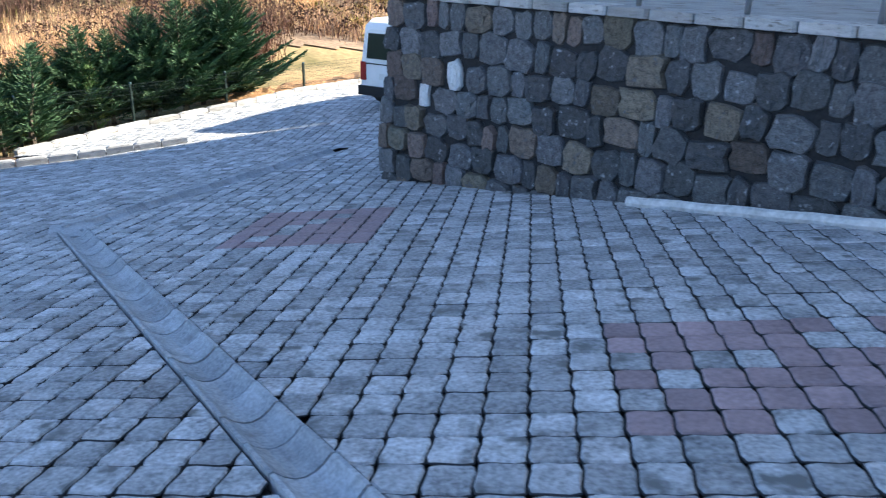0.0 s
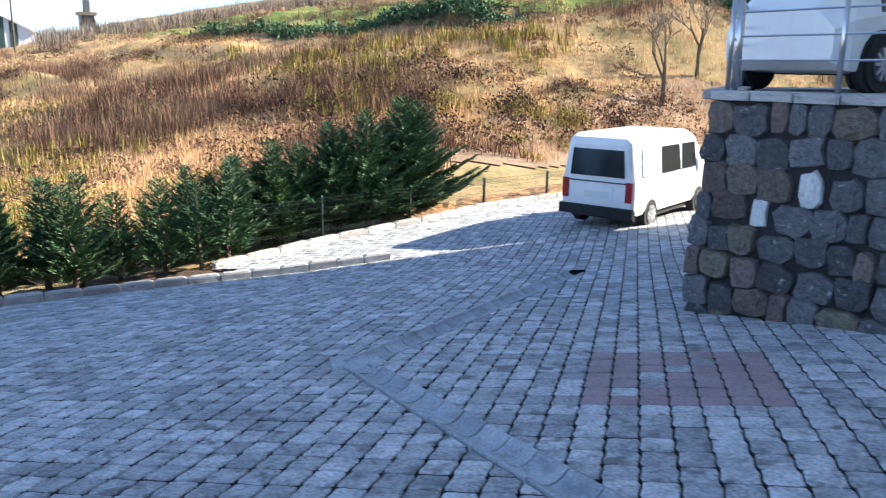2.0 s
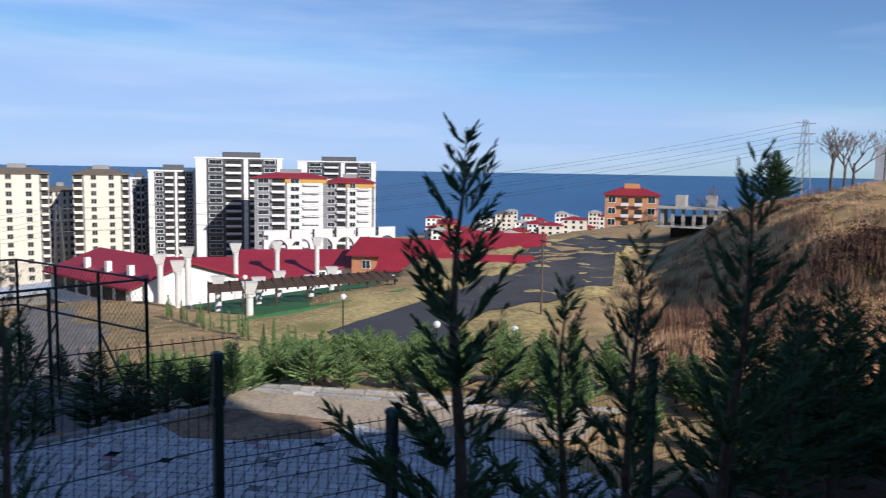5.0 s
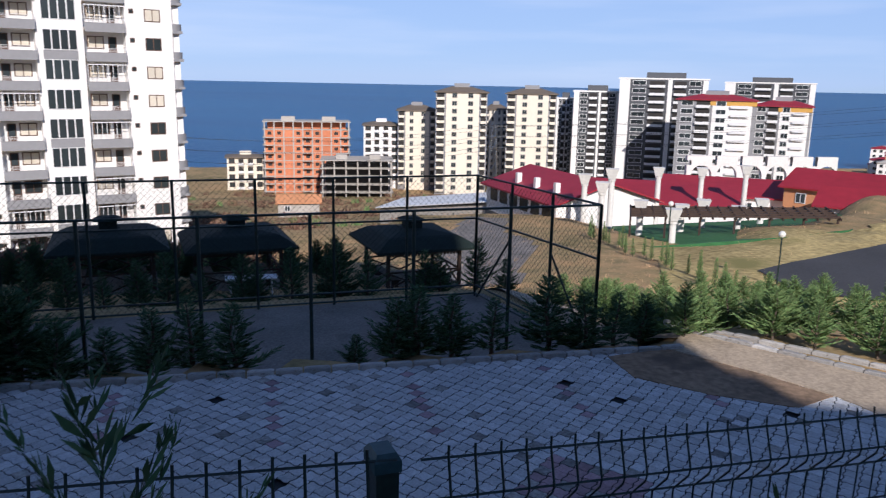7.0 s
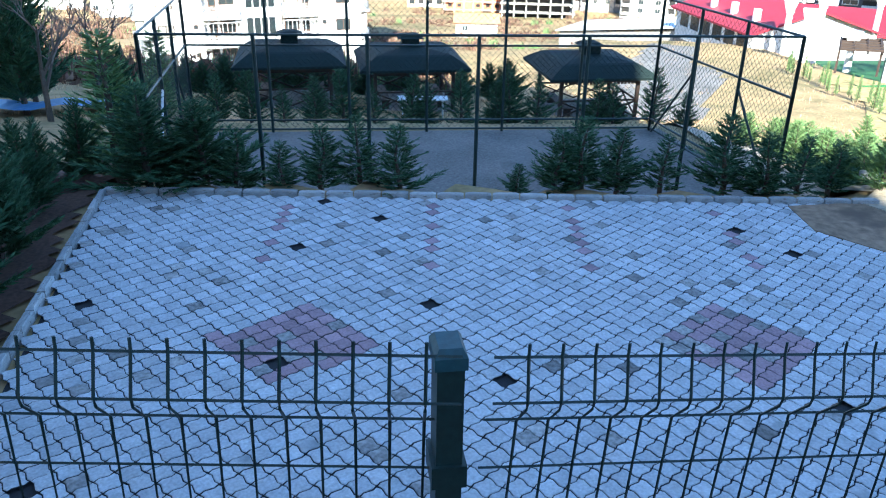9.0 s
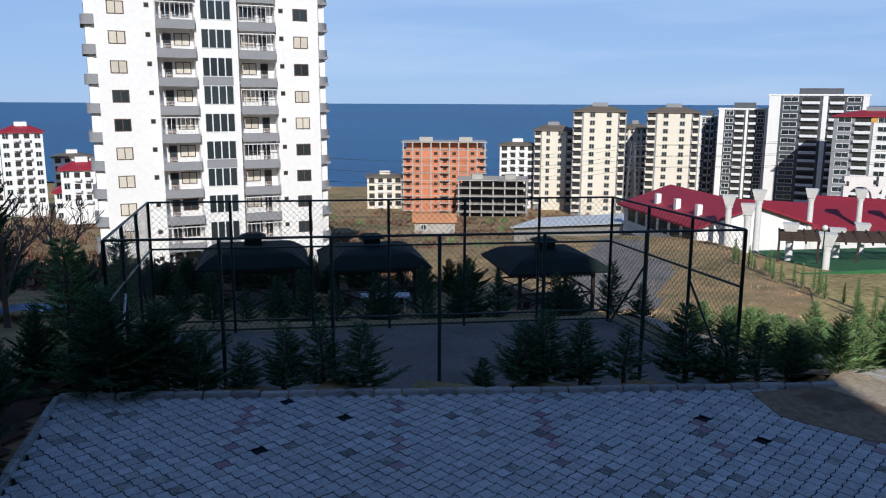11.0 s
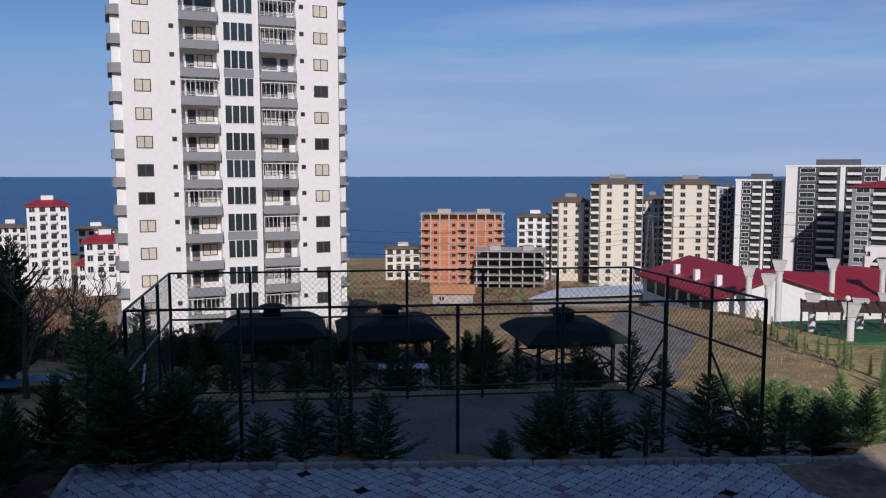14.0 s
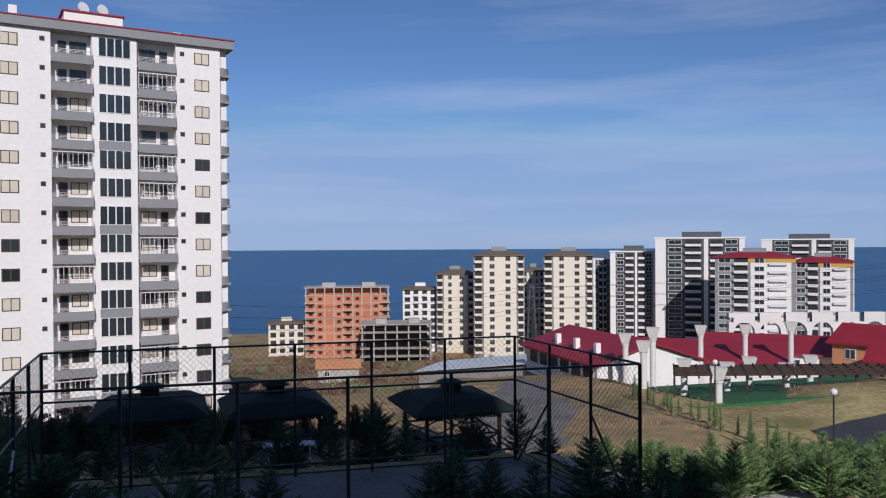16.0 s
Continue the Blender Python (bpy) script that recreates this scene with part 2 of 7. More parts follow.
M['darkgreen_sheet'] = mat("dark_green_sheet", (0.03, 0.07, 0.06), 0.5, var=0.08, grain=2, big=0.3, bump=0.05)
M['wire'] = mat("black_cable", (0.03, 0.03, 0.032), 0.6, var=0.1, grain=10, big=2, bump=0.0)
M['lampglass'] = mat("opal_globe", (0.75, 0.75, 0.72), 0.4, var=0.03, grain=10, big=2, bump=0.0)


# ---- builders ----
class Geo:
    """Plain lists of corners and faces, turned into one mesh."""

    def __init__(self):
        self.v, self.f = [], []

    def add(self, vs, fs):
        n = len(self.v)
        self.v.extend(tuple(v) for v in vs)
        self.f.extend(tuple(n + i for i in f) for f in fs)
        return self

    def box(self, x0, y0, z0, x1, y1, z1, m=None):
        vs = [Vector((x, y, z)) for z in (z0, z1) for y in (y0, y1) for x in (x0, x1)]
        if m:
            vs = [m @ v for v in vs]
        return self.add(vs, [(0, 2, 3, 1), (4, 5, 7, 6), (0, 1, 5, 4), (2, 6, 7, 3), (0, 4, 6, 2), (1, 3, 7, 5)])

    def bar(self, a, b, r, n=6, r2=None):
        """A round bar from a to b."""
        a, b = Vector(a), Vector(b)
        d = b - a
        if d.length < 1e-6:
            return self
        q = d.to_track_quat('Z', 'Y')
        r2 = r if r2 is None else r2
        ring = [Vector((math.cos(2 * math.pi * k / n), math.sin(2 * math.pi * k / n), 0)) for k in range(n)]
        vs = [a + q @ (p * r) for p in ring] + [b + q @ (p * r2) for p in ring]
        fs = [(k, (k + 1) % n, n + (k + 1) % n, n + k) for k in range(n)]
        fs += [tuple(reversed(range(n))), tuple(range(n, 2 * n))]
        return self.add(vs, fs)

    def tube(self, pts, r, n=6):
        """One connected tube along a line of points."""
        pts = [Vector(p) for p in pts]
        base = len(self.v)
        for i, p in enumerate(pts):
            d = pts[min(i + 1, len(pts) - 1)] - pts[max(i - 1, 0)]
            q = d.to_track_quat('Z', 'Y')
            self.v.extend((p + q @ Vector((r * math.cos(2 * math.pi * k / n), r * math.sin(2 * math.pi * k / n), 0)))[:] for k in range(n))
        for i in range(len(pts) - 1):
            for k in range(n):
                a, b = base + i * n + k, base + i * n + (k + 1) % n
                self.f.append((a, b, b + n, a + n))
        self.f.append(tuple(reversed(range(base, base + n))))
        self.f.append(tuple(range(base + (len(pts) - 1) * n, base + len(pts) * n)))
        return self

    def beam(self, a, b, w, h):
        """A square bar from a to b, h tall."""
        a, b = Vector(a), Vector(b)
        d = b - a
        q = d.to_track_quat('X', 'Z').to_matrix().to_4x4()
        return self.box(0, -w / 2, -h / 2, d.length, w / 2, h / 2, Matrix.Translation(a) @ q)

    def prism(self, pts, z0, z1, inset=0.0, drop=0.0):
        """A polygon raised from z0 to z1, with a chamfered upper rim."""
        n = len(pts)
        if inset:
            cx, cy = sum(p[0] for p in pts) / n, sum(p[1] for p in pts) / n
            top = []
            for x, y in pts:
                L = math.hypot(x - cx, y - cy) or 1
                k = max(0.0, 1 - inset / L)
                top.append((cx + (x - cx) * k, cy + (y - cy) * k))
            vs = [(x, y, z0) for x, y in pts] + [(x, y, z1 - drop) for x, y in pts] + [(x, y, z1) for x, y in top]
            fs = [(k, (k + 1) % n, n + (k + 1) % n, n + k) for k in range(n)]
            fs += [(n + k, n + (k + 1) % n, 2 * n + (k + 1) % n, 2 * n + k) for k in range(n)]
            fs.append(tuple(range(2 * n, 3 * n)))
        else:
            vs = [(x, y, z0) for x, y in pts] + [(x, y, z1) for x, y in pts]
            fs = [(k, (k + 1) % n, n + (k + 1) % n, n + k) for k in range(n)]
            fs += [tuple(range(n, 2 * n)), tuple(reversed(range(n)))]
        return self.add(vs, fs)

    def mesh(self, name, material, smooth=False):
        me = bpy.data.meshes.new(name)
        me.from_pydata(self.v, [], self.f)
        me.materials.append(material)
        if smooth:
            me.shade_smooth()
        return me


def part(name, geo, material, parent, label="", m=None, smooth=False):
    me = geo.mesh(name, material, smooth) if isinstance(geo, Geo) else geo
    ob = new(name, me)
    ob.parent = parent
    if m is not None:
        ob.matrix_basis = m
    return tagged(ob, label=label)


def thing(name, label, category, m=None, group="", kind=""):
    ob = new(name)
    ob.empty_display_size = 0.2
    if m is not None:
        ob.matrix_basis = m
    return tagged(ob, label, category, group, kind)


def solid(name, geo, material, label="", category="", kind="structure", smooth=False, m=None):
    ob = new(name, geo.mesh(name, material, smooth))
    if m is not None:
        ob.matrix_basis = m
    return tagged(ob, label, category, "", kind)


def sstep(a, b, x):
    t = np.clip((x - a) / (b - a), 0, 1)
    return t * t * (3 - 2 * t)


def inside(x, y, poly):
    hit, j = False, len(poly) - 1
    for i in range(len(poly)):
        (xi, yi), (xj, yj) = poly[i], poly[j]
        if (yi > y) != (yj > y) and x < (xj - xi) * (y - yi) / (yj - yi) + xi:
            hit = not hit
        j = i
    return hit


# ---- the lie of the land ----
ROAD_BREAK = 14.2


def lot_z(x, y):
    """Height of the sloping upper yard, which eases into the road."""
    z = 0.0425 + 0.0987 * x - 0.1168 * min(y, ROAD_BREAK)
    if y > ROAD_BREAK:
        z -= 0.035 * (y - ROAD_BREAK) + (0.0987 * (x + 2)) * (sstep(0, 14, y - ROAD_BREAK))
    return float(z)


LOW_Z, COURT_Z = -4.55, -5.50
FENCE_U = Vector((-0.45, 0.893, 0))          # along the boundary fence
FENCE_O = Vector((-8.62, 0.05, 0))           # the fence post by the kerb
KERB = [(-2.0, -7.0), (-5.0, -1.6), (-8.29, 4.29), (-9.35, 6.0), (-10.75, 8.2), (-11.35, 9.15), (-11.65, 9.9), (-11.65, 10.55), (-11.35, 11.1), (-10.9, 11.5), (-10.33, 11.95), (-9.0, 12.95), (-7.2, 14.05), (-5.0, 15.2)]
YARD = KERB + [(-4.2, 15.0), (6.0, 18.0), (9.4, 12.0), (9.4, -7.0)]
LOT = [(-17.48, -11.02), (-23.6, 1.85), (-21.0, 7.0), (-13.8, 9.0), (-10.8, 3.2), (-7.5, -3.6)]
BASE_U = [-400, -120, -24, 0, 10, 20, 35, 60, 95, 120, 200, 320, 450, 490, 700]
BASE_Z = [45, 16, 2.9, -1.3, -3.3, -5.0, -7.3, -11.6, -21.0, -21.6, -33, -45, -49, -52, -60]


def seg_dist(x, y, poly):
    d = np.full(np.shape(x), 1e9)
    ins = np.zeros(np.shape(x), bool)
    n = len(poly)
    for i in range(n):
        (x0, y0), (x1, y1) = poly[i], poly[(i + 1) % n]
        L2 = (x1 - x0) ** 2 + (y1 - y0) ** 2
        t = np.clip(((x - x0) * (x1 - x0) + (y - y0) * (y1 - y0)) / L2, 0, 1)
        d = np.minimum(d, np.hypot(x - x0 - t * (x1 - x0), y - y0 - t * (y1 - y0)))
        cross = ((y0 > y) != (y1 > y)) & (x < (x1 - x0) * (y - y0) / ((y1 - y0) or 1e-9) + x0)
        ins ^= cross
    return np.where(ins, 0.0, d)


SHELF = [(-46, 12), (-58, 11), (-80, 19), (-104, 31), (-124, 48), (-136, 66), (-120, 72), (-98, 57), (-74, 43), (-54, 33), (-45, 22)]


def land(x, y):
    """Height of the open ground (arrays)."""
    u, w = -0.93 * x - 0.37 * y, -0.37 * x + 0.93 * y
    z = np.interp(u, BASE_U, BASE_Z)
    z = z + 0.112 * np.maximum(0, w - 44) * (1 - sstep(110, 250, u)) * (1 - 0.3 * sstep(60, 200, w))
    left = np.maximum(0, -w - 40)
    z = z + 0.05 * left * (1 - sstep(60, 160, u))
    near = (1 - sstep(70, 140, u)) * (1 - sstep(150, 260, w))
    z = z + near * (2.6 * np.exp(-((w - 43) / 5.5) ** 2) - 2.2 * sstep(-20, 15, u) * np.exp(-((w - 54) / 4.5) ** 2) + 2.0 * sstep(56, 64, w))
    z = z + 2.0 * np.exp(-((x + 40) / 9) ** 2 - ((y - 40) / 9) ** 2)
    # flat shelf with the car park and the garden
    sh = sstep(38, 52, u) * (1 - sstep(96, 112, u)) * sstep(4, 14, w) * (1 - sstep(30, 40, w))
    z = z * (1 - sh) + (-10.9 - 0.085 * np.maximum(u - 52, 0)) * sh
    sh = 1 - sstep(0, 12, seg_dist(x, y, SHELF))
    z = z * (1 - sh) + (-10.8 - 0.018 * np.maximum(u - 50, 0)) * sh
    hill = sstep(34, 60, w) * near
    bumps = np.sin(0.31 * x + 1.3) * np.sin(0.27 * y + 0.4) + 0.6 * np.sin(0.83 * x + 0.4 * y) * np.sin(0.71 * y - 0.3 * x + 2)
    return z + 0.55 * hill * bumps


ROADSIDE = [(-13.6, 10.4), (-10.6, 14.6), (-8.9, 15.6), (-5.7, 19.7), (-2.5, 23.7), (8.0, 36.5), (16.0, 42.0), (16.0, -40.0), (-4.0, -12.0), (-7.45, -1.9)]
BASIN = [(-14.0, -14.5), (-18.0, -12.5), (-24.4, 1.6), (-24.6, 5.0), (-21.5, 9.5), (-15.0, 11.5), (-9.1, 0.05), (-6.6, -5.0), (-9.0, -13.0)]
COURT = [(-18.6, -11.6), (-25.4, 0.8), (-30.3, -3.2), (-23.8, -15.2)]


def ground(x, y):
    """The ground sheet: open land, cut level where yards and the court lie."""
    z = land(x, y)
    lot = 0.0425 + 0.0987 * x - 0.1168 * np.minimum(y, ROAD_BREAK)
    over = np.maximum(0, y - ROAD_BREAK)
    lot = lot - 0.035 * over - 0.0987 * (x + 2) * sstep(0, 14, over)
    lot = np.clip(lot, -6, 2)
    k = 1 - sstep(0.0, 14.0, seg_dist(x, y, ROADSIDE))
    z = z * (1 - k) + (lot - 0.16) * k
    d = seg_dist(x, y, COURT)
    k = 1 - sstep(0.0, 4.0, d)
    z = z * (1 - k) + (COURT_Z - 0.02) * k
    d = seg_dist(x, y, BASIN)
    k = 1 - sstep(0.0, 1.0, d / (0.5 + 5.0 * sstep(0.5, 3.0, y) * sstep(15.0, 18.0, -x)))
    return z * (1 - k) + (LOW_Z - 0.07) * k


def ground_at(x, y):
    return float(ground(np.array([x], float), np.array([y], float))[0])
# ---- the ground sheet and the sea ----
def spread(lo, hi, fine_lo, fine_hi, step, grow):
    xs = list(np.arange(fine_lo, fine_hi + step, step))
    s, x = step, fine_hi
    while x < hi:
        s *= grow
        x += s
        xs.append(x)
    s, x = step, fine_lo
    while x > lo:
        s *= grow
        x -= s
        xs.insert(0, x)
    return np.array(xs)


gx, gy = spread(-760, 700, -62, 16, 0.8, 1.09), spread(-900, 900, -24, 66, 0.8, 1.09)
GX, GY = np.meshgrid(gx, gy)
GZ = ground(GX, GY)
ny, nx = GX.shape
me = bpy.data.meshes.new("ground")
idx = np.arange(nx * ny).reshape(ny, nx)
quads = np.stack([idx[:-1, :-1], idx[:-1, 1:], idx[1:, 1:], idx[1:, :-1]], -1).reshape(-1, 4)
me.from_pydata(np.stack([GX.ravel(), GY.ravel(), GZ.ravel()], -1).tolist(), [], quads.tolist())
me.shade_smooth()


def ground_material():
    """Dry grass with soil, scrub and green patches."""
    m, nt, p = node_mat("dry_hillside")
    p.inputs['Roughness'].default_value = 0.95
    p.inputs['Specular IOR Level'].default_value = 0.1
    co = nt.nodes.new("ShaderNodeTexCoord")
    ns = []
    for s, d in ((0.045, 5), (0.5, 6), (6.0, 4)):
        n = nt.nodes.new("ShaderNodeTexNoise")
        n.inputs['Scale'].default_value, n.inputs['Detail'].default_value = s, d
        nt.links.new(co.outputs['Object'], n.inputs['Vector'])
        ns.append(n)
    r = nt.nodes.new("ShaderNodeValToRGB")
    el = r.color_ramp.elements
    el[0].position, el[0].color = 0.34, (0.12, 0.11, 0.045, 1)
    el[1].position, el[1].color = 0.62, (0.47, 0.31, 0.16, 1)
    e = el.new(0.47)
    e.color = (0.30, 0.23, 0.12, 1)
    mx = nt.nodes.new("ShaderNodeMath")
    mx.operation = 'MULTIPLY_ADD'
    mx.inputs[1].default_value = 0.5
    nt.links.new(ns[1].outputs[0], mx.inputs[0])
    hf = nt.nodes.new("ShaderNodeMath")
    hf.operation = 'MULTIPLY'
    hf.inputs[1].default_value = 0.5
    nt.links.new(ns[0].outputs[0], hf.inputs[0])
    nt.links.new(hf.outputs[0], mx.inputs[2])
    nt.links.new(mx.outputs[0], r.inputs[0])
    hsv = nt.nodes.new("ShaderNodeHueSaturation")
    mr = nt.nodes.new("ShaderNodeMapRange")
    mr.inputs[3].default_value, mr.inputs[4].default_value = 0.5, 1.5
    nt.links.new(ns[2].outputs[0], mr.inputs[0])
    nt.links.new(mr.outputs[0], hsv.inputs['Value'])
    nt.links.new(r.outputs[0], hsv.inputs['Color'])
    nt.links.new(hsv.outputs[0], p.inputs['Base Color'])
    b = nt.nodes.new("ShaderNodeBump")
    b.inputs['Strength'].default_value, b.inputs['Distance'].default_value = 0.7, 0.15
    nt.links.new(ns[1].outputs[0], b.inputs['Height'])
    nt.links.new(b.outputs[0], p.inputs['Normal'])
    return m


me.materials.append(ground_material())
tagged(new("ground", me), "dry grassy hillside and bare slope", "ground", kind="structure")


def sea_material():
    m, nt, p = node_mat("deep_blue_sea")
    p.inputs['Roughness'].default_value = 0.32
    p.inputs['Specular IOR Level'].default_value = 0.12
    co = nt.nodes.new("ShaderNodeTexCoord")
    mp2 = nt.nodes.new("ShaderNodeMapping")
    mp2.inputs['Scale'].default_value = (0.004, 0.0012, 1)
    mp2.inputs['Rotation'].default_value = (0, 0, 0.38)
    n = nt.nodes.new("ShaderNodeTexNoise")
    n.inputs['Scale'].default_value, n.inputs['Detail'].default_value = 1.0, 6
    nt.links.new(co.outputs['Object'], mp2.inputs[0])
    nt.links.new(mp2.outputs[0], n.inputs['Vector'])
    r = nt.nodes.new("ShaderNodeValToRGB")
    r.color_ramp.elements[0].position, r.color_ramp.elements[0].color = 0.35, (0.004, 0.060, 0.175, 1)
    r.color_ramp.elements[1].position, r.color_ramp.elements[1].color = 0.7, (0.007, 0.090, 0.225, 1)
    nt.links.new(n.outputs[0], r.inputs[0])
    nt.links.new(r.outputs[0], p.inputs['Base Color'])
    w = nt.nodes.new("ShaderNodeTexNoise")
    w.inputs['Scale'].default_value, w.inputs['Detail'].default_value = 0.25, 4
    nt.links.new(co.outputs['Object'], w.inputs['Vector'])
    b = nt.nodes.new("ShaderNodeBump")
    b.inputs['Strength'].default_value, b.inputs['Distance'].default_value = 0.6, 1.0
    nt.links.new(w.outputs[0], b.inputs['Height'])
    nt.links.new(b.outputs[0], p.inputs['Normal'])
    return m


g = Geo()
g.add([(-350, -4990, -49.5), (-350, 4990, -49.5), (-6000, 4990, -49.5), (-6000, -4990, -49.5)], [(0, 1, 2, 3)])
solid("water", g, sea_material(), "deep blue sea reaching the horizon", "sea")


# ---- the large house whose shade lies over the yards ----
def shade_house():
    h = thing("apartment_building", "pale rendered apartment block shading the paved yards", "building")
    g = Geo()
    g.box(9.6, -52, -3, 24, 22.1, 14.5)
    g.box(9.6, -52, 14.5, 24, 18.3, 29)
    part("wall", g, M['plaster2'], h)
    g = Geo()
    g.box(9.4, -52.5, 29, 24.5, 18.35, 29.4)
    part("roof", g, M['brownroof'], h)
    w = Geo().box(-0.02, -0.7, 0, 0.03, 0.7, 1.4).mesh("window", M['glass'])
    for k in range(8):
        for j in range(14):
            part("window", w, None, h, m=Matrix.Translation((9.6, 18 - 5 * j, 2.2 + 2.9 * k)))


shade_house()

# ---- upper yard: bed, kerbs, drain ----
FIELD = KERB + [(-5.15, 15.4), (-7.3, 14.5), (-8.3, 15.1), (-7.05, 16.93), (-5.05, 19.15), (-3.93, 20.84), (-1.93, 23.13), (2.5, 28.4), (6.4, 33.0), (7.0, 30.0), (9.4, 26.0), (9.4, 19.1), (0.85, 15.3), (-0.7, 9.6), (9.4, -0.4), (9.4, -7.0)]
g = Geo()
for x in np.arange(-13, 10, 1.0):
    for y in np.arange(-8, 46, 1.0):
        c = (x + 0.5, y + 0.5)
        if seg_dist(np.array([c[0]]), np.array([c[1]]), FIELD)[0] < 0.6:
            if any(seg_dist(np.array([px]), np.array([py]), FIELD)[0] > 0.25 for px in (x, x + 1) for py in (y, y + 1)):
                for i in range(4):
                    for j in range(4):
                        a, b = x + i * 0.25, y + j * 0.25
                        if inside(a + 0.125, b + 0.125, FIELD):
                            g.add([(px, py, lot_z(px, py) - 0.06) for px, py in ((a, b), (a + 0.25, b), (a + 0.25, b + 0.25), (a, b + 0.25))], [(0, 1, 2, 3)])
            else:
                g.add([(px, py, lot_z(px, py) - 0.06) for px, py in ((x, y), (x + 1, y), (x + 1, y + 1), (x, y + 1))], [(0, 1, 2, 3)])
yard = solid("pavement", g, M['joint'], "grey interlocking concrete paving of the sloping yard", "pavement")


def kerb_run(owner, pts, zf, length=0.5, w=0.14, h=0.145, gap=0.02, jitter=0.010):
    """Single kerb stones laid end to end along a line."""
    me_k = None
    for (x0, y0), (x1, y1) in zip(pts, pts[1:]):
        d = math.hypot(x1 - x0, y1 - y0)
        n = max(1, round(d / length))
        for k in range(n):
            a, b = k / n, (k + 1) / n
            p, q = Vector((x0 + (x1 - x0) * a, y0 + (y1 - y0) * a, 0)), Vector((x0 + (x1 - x0) * b, y0 + (y1 - y0) * b, 0))
            p.z, q.z = zf(p.x, p.y), zf(q.x, q.y)
            L = (q - p).length - gap
            if me_k is None:
                bm = bmesh.new()
                bmesh.ops.create_cube(bm, size=1)
                bmesh.ops.bevel(bm, geom=[e for e in bm.edges if e.verts[0].co.z > 0 and e.verts[1].co.z > 0], offset=0.12, segments=1, affect='EDGES')
                me_k = bpy.data.meshes.new("kerb_stone")
                bm.to_mesh(me_k)
                bm.free()
                me_k.materials.append(M['kerb'])
            m = Matrix.Translation((p + q) / 2 + Vector((0, 0, h / 2 - 0.06 + random.uniform(-jitter, jitter)))) @ (q - p).to_track_quat('X', 'Z').to_matrix().to_4x4()
            m = m @ pose(0, 0, 0, 0, random.uniform(-0.6, 0.6), random.uniform(-1.0, 1.0)) @ Matrix.Diagonal((L, w, h + 0.06, 1))
            part("kerb_stone", me_k, None, owner, m=m)


kerb = thing("kerb", "row of pale concrete kerb stones edging the paved yard", "kerb", kind="structure")
kerb_run(kerb, KERB, lot_z, 0.5, 0.15, 0.17)
kerb2 = thing("kerb", "concrete kerb stones along the sunlit road", "kerb", kind="structure")
kerb_run(kerb2, [(-8.35, 15.1), (-7.1, 16.95), (-5.1, 19.2), (-4.0, 20.9), (-2.0, 23.2), (2.4, 28.5), (6.4, 33.1)], lot_z, 0.7)

# concave drain channel in two runs
DRAIN = [(0.95, 0.25), (-3.72, 7.5), (-1.75, 12.75)]
drain = thing("drain_channel", "shallow concrete gutter of concave units let into the paving", "drain", kind="structure")
for (x0, y0), (x1, y1) in zip(DRAIN, DRAIN[1:]):
    d = math.hypot(x1 - x0, y1 - y0)
    n = round(d / 0.30)
    gd = Geo()
    prof = [(-0.5, 0.014), (-0.43, 0.014), (-0.3, -0.018), (-0.15, -0.04), (0, -0.048), (0.15, -0.04), (0.3, -0.018), (0.43, 0.014), (0.5, 0.014)]
    vs, K = [], len(prof)
    for e, s in ((-0.482, 1), (0.482, 1)):
        for px, pz in prof:
            vs.append((e * d / n, px * 0.27, pz))
    for px, pz in prof:
        vs.append((-0.482 * d / n, px * 0.27, -0.075))
    for px, pz in prof:
        vs.append((0.482 * d / n, px * 0.27, -0.075))
    fs = [(k, k + K, k + K + 1, k + 1) for k in range(K - 1)]
    fs += [(k, k + 1, k + 1 + 2 * K, k + 2 * K) for k in range(K - 1)] + [(k + K, k + 3 * K, k + 1 + 3 * K, k + 1 + K) for k in range(K - 1)]
    fs += [(0, 2 * K, 3 * K, K), (K - 1, 2 * K - 1, 4 * K - 1, 3 * K - 1)]
    gd.add(vs, fs)
    me_d = gd.mesh("gutter_unit", M['drain'])
    for k in range(n):
        a = (k + 0.5) / n
        p = Vector((x0 + (x1 - x0) * a, y0 + (y1 - y0) * a, 0))
        p.z = lot_z(p.x, p.y) + random.uniform(-0.004, 0.004)
        q = Vector((x1 - x0, y1 - y0, lot_z(x1, y1) - lot_z(x0, y0)))
        part("gutter_unit", me_d, None, drain, m=Matrix.Translation(p) @ q.to_track_quat('X', 'Z').to_matrix().to_4x4())

tip_x, tip_y = DRAIN[1]
cap_g = Geo().box(-0.21, -0.21, -0.08, 0.21, 0.21, -0.004)
part("junction_slab", cap_g, M['drain'], drain, m=Matrix.Translation((tip_x, tip_y, lot_z(tip_x, tip_y))) @ Matrix.Rotation(0.35, 4, 'Z'))

